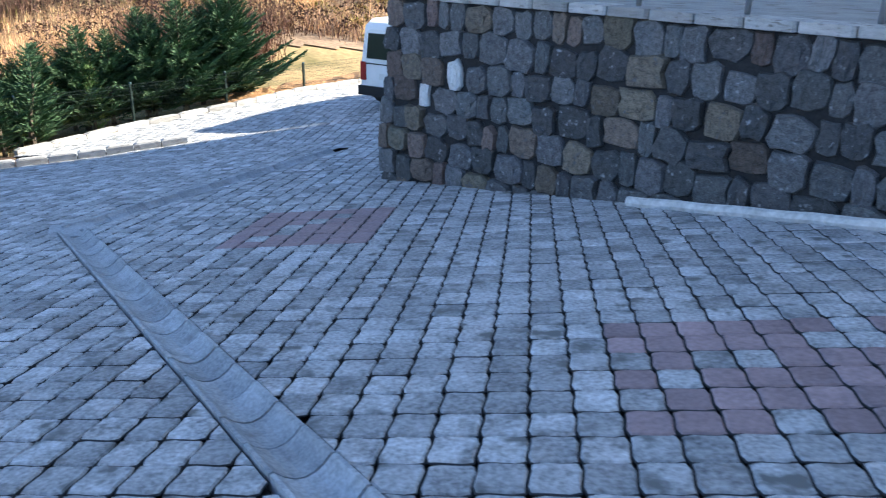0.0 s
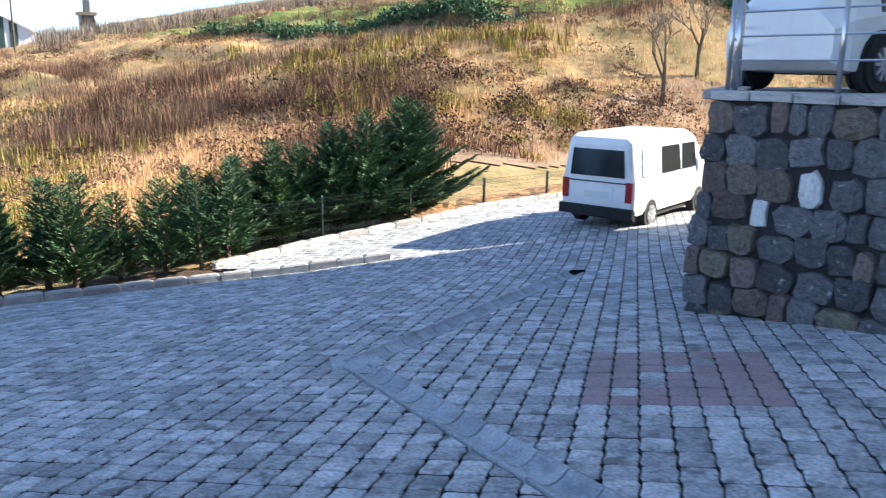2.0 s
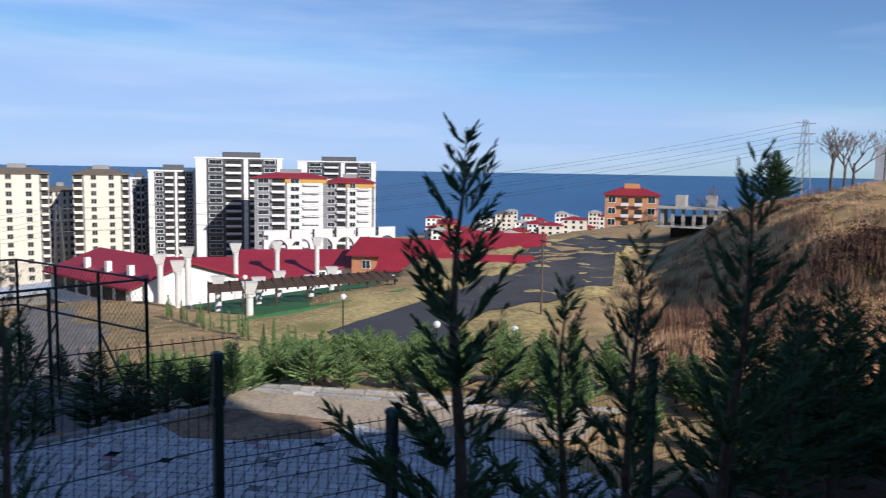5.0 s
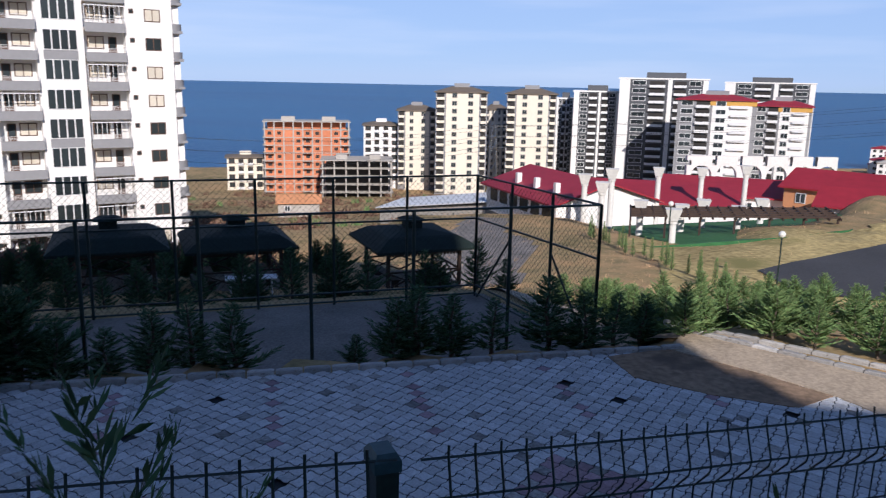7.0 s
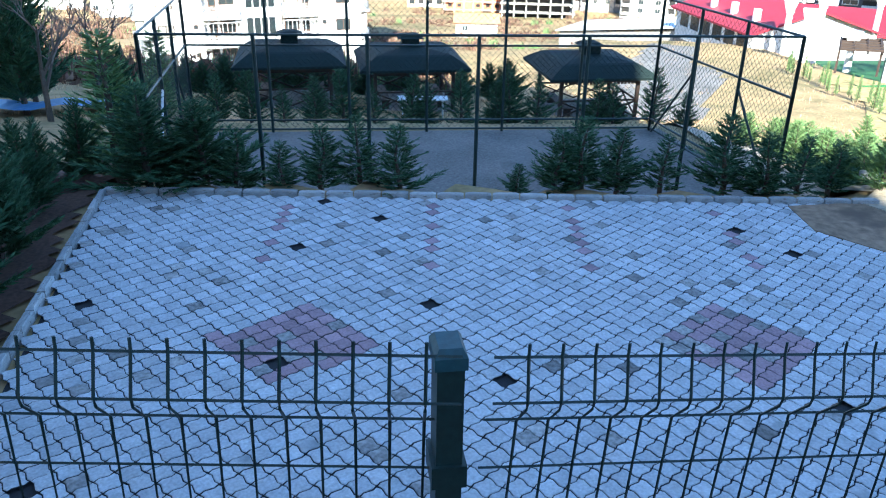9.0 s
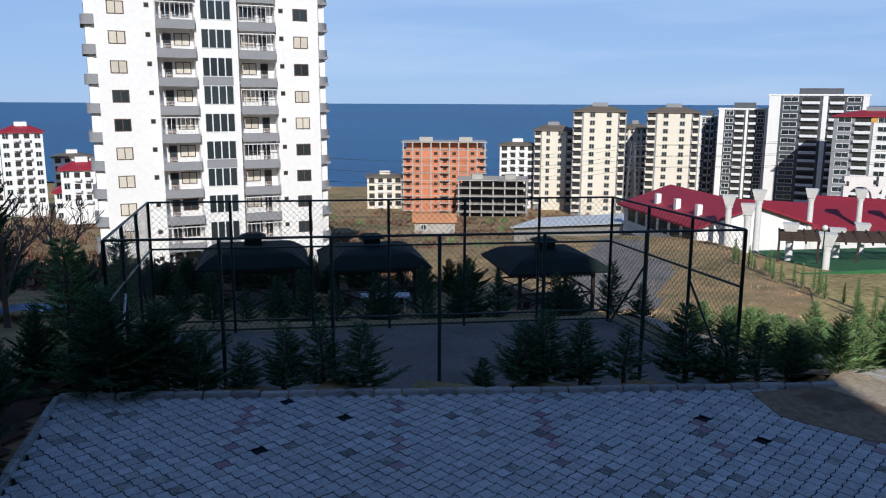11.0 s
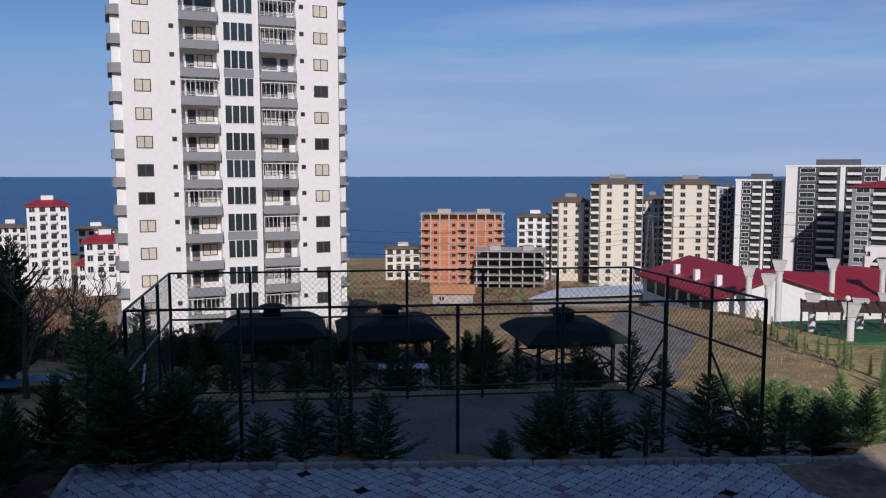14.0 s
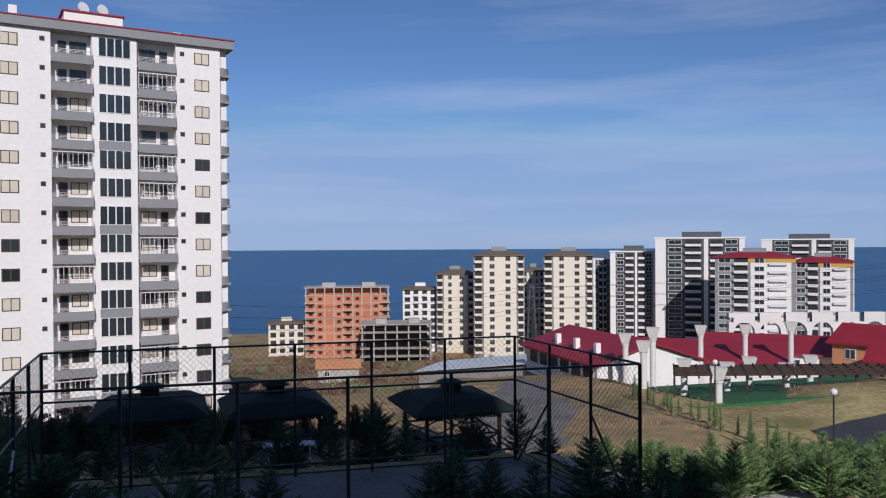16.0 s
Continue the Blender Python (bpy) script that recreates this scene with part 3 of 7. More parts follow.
# ---- retaining wall of field stones with coping, rail and deck ----
WALL_A, WALL_B, WALL_TOP = Vector((-0.7, 9.35, 0)), Vector((9.5, -0.85, 0)), 1.0
wall = thing("retaining_wall", "rough field-stone retaining wall with dark mortar joints", "wall", kind="structure")
WD = (WALL_B - WALL_A).normalized()
WN = Vector((-WD.y, WD.x, 0)) * -1
if WN.dot(Vector((-1, -1, 0))) < 0:
    WN = -WN
SIDE_B = Vector((0.82, 15.15, 0))
g = Geo()
A, Bq, S = WALL_A, WALL_B, SIDE_B
za, zb, zs = -1.5, -0.6, -3.0
g.add([(A.x, A.y, za), (Bq.x, Bq.y, zb), (9.55, 19.0, -3), (S.x, S.y, zs),
       (A.x + 0.10, A.y, WALL_TOP), (Bq.x, Bq.y + 0.1, WALL_TOP), (9.55, 19.0, WALL_TOP), (S.x + 0.1, S.y, WALL_TOP)],
      [(0, 1, 5, 4), (1, 2, 6, 5), (2, 3, 7, 6), (3, 0, 4, 7), (4, 5, 6, 7)])
part("mortar_bed", g, M['mortar'], wall, "dark mortar")


def stone_mesh(seed):
    """An irregular, bulging face stone, 1 x 1, proud along y."""
    rr = random.Random(seed)
    n, sq = 11, rr.uniform(6.0, 18.0)
    rings = [(1.0, 0.0), (0.98, 0.55), (0.91, 0.92), (0.5, 1.0)]
    base = []
    for k in range(n):
        a = 2 * math.pi * (k + rr.uniform(-0.25, 0.25)) / n
        c, s = math.cos(a), math.sin(a)
        r = (abs(c) ** sq + abs(s) ** sq) ** (-1 / sq) * 0.5 * rr.uniform(0.82, 1.08)
        base.append((r * c, r * s))
    vs, fs = [], []
    for sc, out in rings:
        for x, z in base:
            vs.append((x * sc, -out * rr.uniform(0.75, 1.1), z * sc))
    for j in range(3):
        for k in range(n):
            fs.append((j * n + k, j * n + (k + 1) % n, (j + 1) * n + (k + 1) % n, (j + 1) * n + k))
    fs.append(tuple(range(3 * n, 4 * n)))
    return Geo().add(vs, fs)


stones = {k: [stone_mesh(100 + i).mesh("stone", M[k]) for i in range(10)] for k in ('stone', 'stone_tan', 'stone_white')}
rest = Geo()
rs = random.Random(5)
span = (WALL_B - WALL_A).length
rows_n, placed = 8, 0
white_left = {5: 0.95, 4: 0.72}
z_lo = -1.32
for row in range(rows_n):
    hrow = (WALL_TOP - z_lo) / rows_n
    zc = z_lo + (row + 0.5) * hrow
    s = rs.uniform(-0.1, 0.0)
    while s < span - 0.1:
        wst = rs.choice((0.16, 0.22, 0.27, 0.31, 0.36))
        hst = hrow * rs.uniform(0.88, 1.12)
        p = WALL_A + WD * (s + wst / 2)
        s += wst + 0.012
        zz = zc + rs.uniform(-0.03, 0.03)
        if zz + hst / 2 < lot_z(p.x, p.y) - 0.05:
            continue
        kind = 'stone_tan' if rs.random() < 0.22 else 'stone'
        if white_left.get(row) is not None and s > white_left[row]:
            del white_left[row]
            wst *= 0.55
            kind = 'stone_white'
        lean = 0.10 * (zz + 1.3) / 2.3
        pos = p + Vector((lean * 0.7, lean * 0.7, zz))
        m = Matrix.Translation(pos) @ Matrix.Rotation(math.atan2(WD.y, WD.x), 4, 'Z') @ pose(0, 0, 0, 0, rs.uniform(-7, 7), 0) @ Matrix.Diagonal((wst * 1.10, rs.uniform(0.05, 0.10), hst * 1.09, 1))
        if placed < 290:
            part("stone", rs.choice(stones[kind]), None, wall, m=m)
            placed += 1
        else:
            sg = stone_mesh(rs.randrange(1000))
            rest.add([m @ Vector(v) for v in sg.v], sg.f)
# stones round the corner
SD = (SIDE_B - WALL_A).normalized()
for row in range(9):
    zc = -1.75 + (row + 0.5) * 0.30
    s = 0.05
    while s < 4.0:
        wst = rs.choice((0.2, 0.27, 0.33))
        p = WALL_A + SD * (s + wst / 2)
        s += wst + 0.02
        lean = 0.10 * (zc + 1.3) / 2.3
        m = Matrix.Translation(p + Vector((lean, 0, zc))) @ Matrix.Rotation(math.atan2(-SD.y, -SD.x), 4, 'Z') @ Matrix.Diagonal((wst, 0.06, 0.29, 1))
        sg = stone_mesh(rs.randrange(1000))
        rest.add([m @ Vector(v) for v in sg.v], sg.f)
tagged(part("stones", rest, M['stone'], wall), kind="stuff")
# coping slabs
cs = thing("coping", "pale concrete coping slabs along the wall top", "coping", kind="structure")
me_c = None
for A0, B0, lim in ((WALL_A, WALL_B, 14), (WALL_A, SIDE_B, 5.8)):
    D0 = (B0 - A0).normalized()
    k, s = 0, 0.0
    while s < lim:
        L = 0.42
        if me_c is None:
            bm = bmesh.new()
            bmesh.ops.create_cube(bm, size=1)
            bmesh.ops.bevel(bm, geom=bm.edges[:], offset=0.06, segments=1, affect='EDGES')
            me_c = bpy.data.meshes.new("coping_slab")
            bm.to_mesh(me_c)
            bm.free()
            me_c.materials.append(M['kerb'])
        p = A0 + D0 * (s + L / 2) + Vector((0.12, 0.10 if B0 is WALL_B else 0.0, WALL_TOP + 0.045 + rs.uniform(-0.004, 0.004)))
        part("coping_slab", me_c, None, cs, m=Matrix.Translation(p) @ Matrix.Rotation(math.atan2(D0.y, D0.x), 4, 'Z') @ Matrix.Diagonal((L - 0.015, 0.34, 0.09, 1)))
        s += L
g = Geo()
g.prism([(-0.25, 9.55), (9.5, -0.3), (9.53, 18.9), (1.1, 15.1)], WALL_TOP - 0.05, WALL_TOP + 0.05)
solid("deck", g, M['kerb'], "paved terrace behind the stone wall", "pavement")
# stainless rail
rail = thing("railing", "stainless steel railing with four horizontal bars on the coping", "railing")
post_me = Geo().bar((0, 0, 0), (0, 0, 0.95), 0.024, 10).mesh("post", M['steel'], True)
for A0, B0, lim in ((WALL_A, WALL_B, 13.6), (WALL_A, SIDE_B, 5.9)):
    D0 = (B0 - A0).normalized()
    off = Vector((0.17, 0.16 if B0 is WALL_B else 0.03, WALL_TOP + 0.09))
    n = int(lim / 1.0)
    for k in range(n + 1):
        part("post", post_me, None, rail, m=Matrix.Translation(A0 + D0 * (0.12 + k) + off))
    for hz, r in ((0.95, 0.025), (0.72, 0.010), (0.50, 0.010), (0.28, 0.010)):
        part("bar", Geo().bar(A0 + D0 * 0.12 + off + Vector((0, 0, hz)), A0 + D0 * (0.12 + n) + off + Vector((0, 0, hz)), r, 8), M['steel'], rail)

# white waterproof strip at the foot of the wall
g = Geo()
pts = []
for k in range(40):
    s = 3.45 + k * 0.16
    p = WALL_A + WD * s + WN * (0.11 + 0.015 * math.sin(k * 1.7))
    pts.append(Vector((p.x, p.y, lot_z(p.x, p.y) + 0.03)))
g.tube(pts, 0.05, 8)
solid("membrane_strip", g, M['stone_white'], "white waterproofing strip along the wall foot", "membrane", kind="")

# ---- lower car park ----
g = Geo()
g.prism(LOT, LOW_Z - 0.08, LOW_Z - 0.05)
lowyard = solid("pavement", g, M['joint'], "pale interlocking paving of the lower car park", "pavement")
kerb3 = thing("kerb", "pale kerb stones round the lower car park", "kerb", kind="structure")
flat = lambda x, y: LOW_Z
kerb_run(kerb3, [(-7.4, -3.9), (-17.5, -11.05), (-23.65, 1.9)], flat, 0.52, 0.11, 0.12, 0.03)
kerb_run(kerb3, [(-24.9, 1.9), (-22.6, 6.1), (-20.6, 9.6)], flat, 0.55, 0.14, 0.12)
kerb_run(kerb3, [(-25.6, 1.6), (-23.3, 6.4), (-21.2, 10.2)], lambda x, y: LOW_Z - 0.04, 0.55, 0.12, 0.10)
g = Geo()
g.prism([(-23.5, 1.55), (-22.7, 0.4), (-21.7, 0.9), (-21.2, 2.2), (-21.0, 3.6), (-21.7, 4.3), (-22.6, 3.1)], LOW_Z - 0.02, LOW_Z + 0.010)
solid("soil_patch", g, M['earth'], "dark damp soil spilt on the paving", "soil")
g = Geo()
g.prism([(-24.85, 2.0), (-23.5, 1.6), (-22.6, 3.15), (-21.7, 4.35), (-20.5, 5.3), (-19.7, 8.6), (-20.9, 9.4), (-22.6, 6.0)], LOW_Z - 0.02, LOW_Z + 0.016)
solid("sand_patch", g, M['sand'], "pale sand spread along the car park edge", "sand")
# retaining wall under the fence
g = Geo()
a, b = FENCE_O - FENCE_U * 9, FENCE_O + FENCE_U * 11
for (p0, p1) in ((a, b),):
    n = Vector((-0.893, -0.45, 0))
    q = [p0 - n * 0.1, p1 - n * 0.1, p1 + n * 0.15, p0 + n * 0.15]
    zt0, zt1 = lot_z(p0.x, p0.y) - 0.06, lot_z(p1.x, p1.y) - 0.06
    g.add([(q[0].x, q[0].y, -5), (q[1].x, q[1].y, -5), (q[2].x, q[2].y, -5), (q[3].x, q[3].y, -5),
           (q[0].x, q[0].y, zt0), (q[1].x, q[1].y, zt1), (q[2].x, q[2].y, zt1), (q[3].x, q[3].y, zt0)],
          [(0, 1, 5, 4), (1, 2, 6, 5), (2, 3, 7, 6), (3, 0, 4, 7), (4, 5, 6, 7)])
solid("wall_east", g, M['concrete'], "concrete retaining wall under the boundary fence", "wall")
# planting strip behind the kerb
g = Geo()
STRIP = KERB[1:7] + [(-12.4, 10.5), (-11.9, 11.3), (-10.7, 12.3), (-9.2, 13.35), (-7.3, 14.4), (-8.5, 15.2), (-10.4, 14.9), (-13.6, 11.4)]
for s in (11.2, 8.0, 4.0, 0.0, -4.0):
    p = FENCE_O + FENCE_U * s
    STRIP.append((p.x, p.y))
for x in np.arange(-14.5, -3.5, 0.2):
    for y in np.arange(-4.5, 16.5, 0.2):
        if inside(x + 0.1, y + 0.1, STRIP):
            g.add([(px, py, lot_z(px, py) - 0.03 + 0.035 * noise.noise(Vector((px * 1.7, py * 1.7, 0))) + 0.02 * noise.noise(Vector((px * 6, py * 6, 3)))) for px, py in ((x, y), (x + .2, y), (x + .2, y + .2), (x, y + .2))], [(0, 1, 2, 3)])
solid("planting_bed", g, M['soil'], "brown soil bed between kerb and fence", "soil")


# ---- welded mesh boundary fence ----
def wire_panel(L, H=1.03, upright=True):
    """Vertical wires every 5 cm with a fold near the top, and the cross wires."""
    g = Geo()
    fold = [(0.0, 0.0), (0.28, 0.0), (0.305, -0.03), (0.33, 0.0), (H - 0.145, 0.0), (H - 0.10, -0.04), (H - 0.085, -0.044), (H - 0.02, -0.02), (H, -0.018)]
    n = int(L / 0.05)
    for k in range(1, n if upright else 1):
        x = k * L / n
        g.tube([(x, y0, z0) for z0, y0 in fold], 0.0026, 4)
    for z, y in ((0.05, 0), (0.28, 0), (0.33, 0), (0.5, 0), (0.66, 0), (H - 0.235, 0), (H - 0.145, 0.0), (H - 0.088, -0.042), (H - 0.022, -0.022)):
        g.bar((0, y + 0.004, z), (L, y + 0.004, z), 0.0026, 4)
    return g


fence = thing("boundary_fence", "dark green welded wire mesh fence on square posts", "fence", kind="structure")
H1 = 1.03
wire_me = Geo().tube([(0, y, z) for z, y in ((0.0, 0.0), (0.28, 0.0), (0.305, -0.03), (0.33, 0.0), (H1 - 0.145, 0.0), (H1 - 0.10, -0.04), (H1 - 0.085, -0.044), (H1 - 0.02, -0.02), (H1, -0.018))], 0.0026, 4).mesh("wire", M['green'])
panel_me = wire_panel(2.5).mesh("wire_panel", M['green'])
post_me = Geo().box(-0.02, -0.03, -0.9, 0.02, 0.03, 1.04).mesh("post", M['green'])
cap_me = Geo().prism([(-0.024, -0.034), (0.024, -0.034), (0.024, 0.034), (-0.024, 0.034)], 1.03, 1.062, 0.012, 0.012).mesh("cap", M['cap'])
clip_me = Geo().box(-0.027, -0.036, 0.82, 0.027, 0.036, 0.86).mesh("clip", M['green'])
FS = [(-7.5, 0.42, 0.42), (-5.0, 0.34, 0.34), (-2.5, 0.26, 0.26), (0.0, 0.17, 0.195), (1.45, 0.10, -0.36), (2.53, -0.42, -0.42), (5.0, -0.56, -0.56), (7.5, -0.95, -0.95), (10.0, -1.3, -1.3), (12.3, -1.45, -1.45)]
FPTS = [(FENCE_O + FENCE_U * s, a, b) for s, a, b in FS]
FPTS[4] = (Vector((-9.55, 1.44, 0)), -0.03, -0.40)
for k in range(1, 3):
    p = FPTS[9][0] + Vector((0.80, 0.60, 0)) * (2.45 * k)
    FPTS.append((p, -1.5, -1.5))
for k in range(1, 7):
    p = FPTS[11][0] + Vector((0.64, 0.77, 0)) * (2.5 * k)
    FPTS.append((p, -1.45, -1.45))
for k, (p, top, low) in enumerate(FPTS):
    q = FPTS[k + 1] if k + 1 < len(FPTS) else None
    d = (q[0] - p) if q else p - FPTS[k - 1][0]
    ang = math.atan2(d.y, d.x)
    m = Matrix.Translation((p.x, p.y, top - 1.06)) @ Matrix.Rotation(ang, 4, 'Z')
    po = part("post", post_me, None, fence, m=m)
    part("cap", cap_me, None, po, "blue-green plastic cap")
    part("clip", clip_me, None, po)
    if q and 1 <= k <= 3:
        sh = Matrix.Identity(4)
        sh[2][0] = (q[1] - low) / d.length
        pm = part("wire_panel", wire_panel(d.length, 1.03, False), M['green'], fence, m=Matrix.Translation((p.x, p.y, low - 1.06)) @ Matrix.Rotation(ang, 4, 'Z') @ Matrix.Translation((0, -0.024, 0)) @ sh)
        nw = int(d.length / 0.05)
        for i in range(1, nw):
            part("wire", wire_me, None, pm, m=Matrix.Translation((i * d.length / nw, 0, 0)))
    elif q:
        sh = Matrix.Identity(4)
        sh[2][0] = (q[1] - low) / d.length
        part("wire_panel", panel_me if d.length > 2.2 else wire_panel(d.length).mesh("wire_panel", M['green']), None, fence, m=Matrix.Translation((p.x, p.y, low - 1.06)) @ Matrix.Rotation(ang, 4, 'Z') @ Matrix.Translation((0, -0.024, 0)) @ sh @ Matrix.Diagonal((d.length / 2.5 if d.length > 2.2 else 1, 1, 1, 1)))

# ---- sports court cage ----
C_NEAR = [Vector((-18.97, -11.23, 0)), Vector((-25.30, 0.05, 0))]
C_FAR = [Vector((-23.58, -14.36, 0)), Vector((-29.70, -3.55, 0))]
CT = -1.93
cage = thing("court_cage", "black steel ball-court cage with net walls", "court cage")


def cage_side(a, b, n, low=True):
    d = b - a
    pm = Geo().bar((0, 0, COURT_Z - 0.1), (0, 0, CT), 0.040, 8).mesh("post", M['green'])
    for k in range(n + 1):
        p = a + d * (k / n)
        part("post", pm, None, cage, m=Matrix.Translation(p))
    for z in (CT, (CT + COURT_Z) / 2 + 0.55, COURT_Z + 0.1, COURT_Z + 0.35) if low else (CT,):
        part("rail", Geo().bar(a + Vector((0, 0, z)), b + Vector((0, 0, z)), 0.028, 6), M['green'], cage)


cage_side(C_NEAR[0], C_NEAR[1], 6, False)
cage_side(C_FAR[0], C_FAR[1], 6)
cage_side(C_NEAR[0], C_FAR[0], 3)
cage_side(C_NEAR[1], C_FAR[1], 3)
for a, b in ((C_NEAR[0], C_FAR[0]), (C_FAR[1], C_NEAR[1])):
    d = (b - a)
    part("brace", Geo().bar(a + d * 0.02 + Vector((0, 0, COURT_Z)), a + d * 0.33 + Vector((0, 0, CT - 1.5)), 0.03, 6), M['green' if a is not C_NEAR[0] else 'rail'], cage)
    part("brace", Geo().bar(a + d * 0.98 + Vector((0, 0, COURT_Z)), a + d * 0.67 + Vector((0, 0, CT - 1.5)), 0.03, 6), M['green'], cage)


def net(a, b, z0, z1, cell=0.16, r=0.004):
    """A diamond net between two posts."""
    g = Geo()
    d = b - a
    L, Hh = d.length, z1 - z0
    n = int((L + Hh) / cell)
    for k in range(n):
        s = k * cell
        for sg in (1, -1):
            if sg == 1:
                x0, y0 = s - Hh, 0.0
                x1, y1 = s, Hh
            else:
                x0, y0 = s, 0.0
                x1, y1 = s - Hh, Hh
            def clip(xa, ya, xb, yb):
                if xa > xb:
                    xa, ya, xb, yb = xb, yb, xa, ya
                if xb <= 0 or xa >= L:
                    return None
                m = (yb - ya) / (xb - xa)
                if xa < 0:
                    ya, xa = ya - m * xa, 0
                if xb > L:
                    yb, xb = yb + m * (L - xb), L
                return xa, ya, xb, yb
            c = clip(x0, y0, x1, y1)
            if c:
                p = a + d * (c[0] / L) + Vector((0, 0, z0 + c[1]))
                q = a + d * (c[2] / L) + Vector((0, 0, z0 + c[3]))
                g.bar(p, q, r, 3)
    return g


tagged(part("net", net(C_FAR[0], C_FAR[1], COURT_Z + 0.1, CT), M['green'], cage), kind="stuff")
tagged(part("net", net(C_NEAR[1], C_FAR[1], COURT_Z + 0.1, CT), M['green'], cage), kind="stuff")
tagged(part("net", net(C_NEAR[0], C_FAR[0], COURT_Z + 0.1, CT), M['green'], cage), kind="stuff")
g = Geo()
g.prism([(p.x, p.y) for p in (C_NEAR[0], C_NEAR[1] + Vector((-.1, .4, 0)), C_FAR[1] + Vector((-.3, .2, 0)), C_FAR[0])][::-1], COURT_Z - 0.1, COURT_Z + 0.02)
solid("court_floor", g, M['gravel'], "bare grey gravel floor of the ball court", "court floor")


# ---- gazebos ----
def gazebo(m):
    t = thing("gazebo", "dark timber gazebo with green shingle hipped roof", "gazebo", m, group="gazebos beyond the court")
    w = 1.65
    pm = Geo().box(-0.07, -0.07, -1.0, 0.07, 0.07, 1.95).mesh("post", M['darkwood'])
    for x in (-w, w):
        for y in (-w, w):
            part("post", pm, None, t, m=Matrix.Translation((x, y, 0)))
    e = 2.3
    g = Geo()
    prof = [(e, 1.80), (e, 1.90), (0.86 * e, 2.12), (0.72 * e, 2.31), (0.66 * e, 2.36), (0.42 * e, 2.44), (0.19 * e, 2.50)]
    for r, z in prof:
        g.v.extend(((-r, -r, z), (r, -r, z), (r, r, z), (-r, r, z)))
    for j in range(len(prof) - 1):
        for k in range(4):
            g.f.append((4 * j + k, 4 * j + (k + 1) % 4, 4 * j + 4 + (k + 1) % 4, 4 * j + 4 + k))
    g.f.append((24, 25, 26, 27))
    g.f.append((3, 2, 1, 0))
    part("roof", g, M['gazroof'], t)
    g = Geo()
    g.box(-0.36, -0.36, 2.48, 0.36, 0.36, 2.84)
    g.add([(-0.56, -0.56, 2.84), (0.56, -0.56, 2.84), (0.56, 0.56, 2.84), (-0.56, 0.56, 2.84), (-0.3, -0.3, 2.98), (0.3, -0.3, 2.98), (0.3, 0.3, 2.98), (-0.3, 0.3, 2.98)],
          [(0, 1, 5, 4), (1, 2, 6, 5), (2, 3, 7, 6), (3, 0, 4, 7), (4, 5, 6, 7), (3, 2, 1, 0)])
    part("cupola", g, M['gazroof'], t)
    teeth = [(-w, 1.66)]
    for k in range(22):
        teeth += [(-w + k * 0.15, 1.53), (-w + k * 0.15 + 0.10, 1.53), (-w + k * 0.15 + 0.10, 1.60), (-w + k * 0.15 + 0.15, 1.60)]
    teeth.append((-w + 3.3, 1.66))
    nt = len(teeth)
    tooth = Geo().add([(x, -0.015, z) for x, z in teeth] + [(x, 0.015, z) for x, z in teeth],
                      [tuple(range(nt)), tuple(reversed(range(nt, 2 * nt)))] + [(k, nt + k, nt + (k + 1) % nt, (k + 1) % nt) for k in range(nt)]).mesh("frieze", M['darkwood'])
    for k in range(4):
        part("frieze", tooth, None, t, m=Matrix.Rotation(k * math.pi / 2, 4, 'Z') @ Matrix.Translation((0, -w, 0)))
    for y in (-1.2, 1.2):
        part("bench", Geo().box(-1.4, y - 0.2, 0.4, 1.4, y + 0.2, 0.46).box(-1.3, y - 0.15, 0.05, -1.2, y + 0.15, 0.4).box(1.2, y - 0.15, 0.05, 1.3, y + 0.15, 0.4), M['darkwood'], t)
    part("floor_deck", Geo().box(-w - 0.2, -w - 0.2, -1.0, w + 0.2, w + 0.2, 0.05), M['gravel'], t)
    for (x0, y0, x1, y1) in ((-w, -w, w, -w), (-w, w, w, w), (-w, -w, -w, w), (w, -w, w, w)):
        part("beam", Geo().beam((x0, y0, 1.72), (x1, y1, 1.72), 0.08, 0.14), M['darkwood'], t)
        if y0 == y1 == -w:
            continue
        part("handrail", Geo().beam((x0, y0, 0.85), (x1, y1, 0.85), 0.07, 0.07), M['darkwood'], t)
        part("cross_brace", Geo().beam((x0, y0, 0.15), ((x0 + x1) / 2, (y0 + y1) / 2, 0.82), 0.05, 0.06), M['darkwood'], t)
        part("cross_brace", Geo().beam(((x0 + x1) / 2, (y0 + y1) / 2, 0.15), (x0, y0, 0.82), 0.05, 0.06), M['darkwood'], t)
        part("cross_brace", Geo().beam((x1, y1, 0.15), ((x0 + x1) / 2, (y0 + y1) / 2, 0.82), 0.05, 0.06), M['darkwood'], t)
        part("cross_brace", Geo().beam(((x0 + x1) / 2, (y0 + y1) / 2, 0.15), (x1, y1, 0.82), 0.05, 0.06), M['darkwood'], t)
    return t


GAZ = [(-36.2, -20.3, 34.5), (-38.7, -15.8, 34.5), (-41.5, -8.6, 34.5)]
gz = gazebo(Matrix.Translation((GAZ[0][0], GAZ[0][1], ground_at(GAZ[0][0], GAZ[0][1]) + 0.25)) @ Matrix.Rotation(radians(GAZ[0][2]), 4, 'Z'))
for x, y, r in GAZ[1:]:
    copy_thing(gz, Matrix.Translation((x, y, ground_at(x, y) + 0.25)) @ Matrix.Rotation(radians(r), 4, 'Z'))
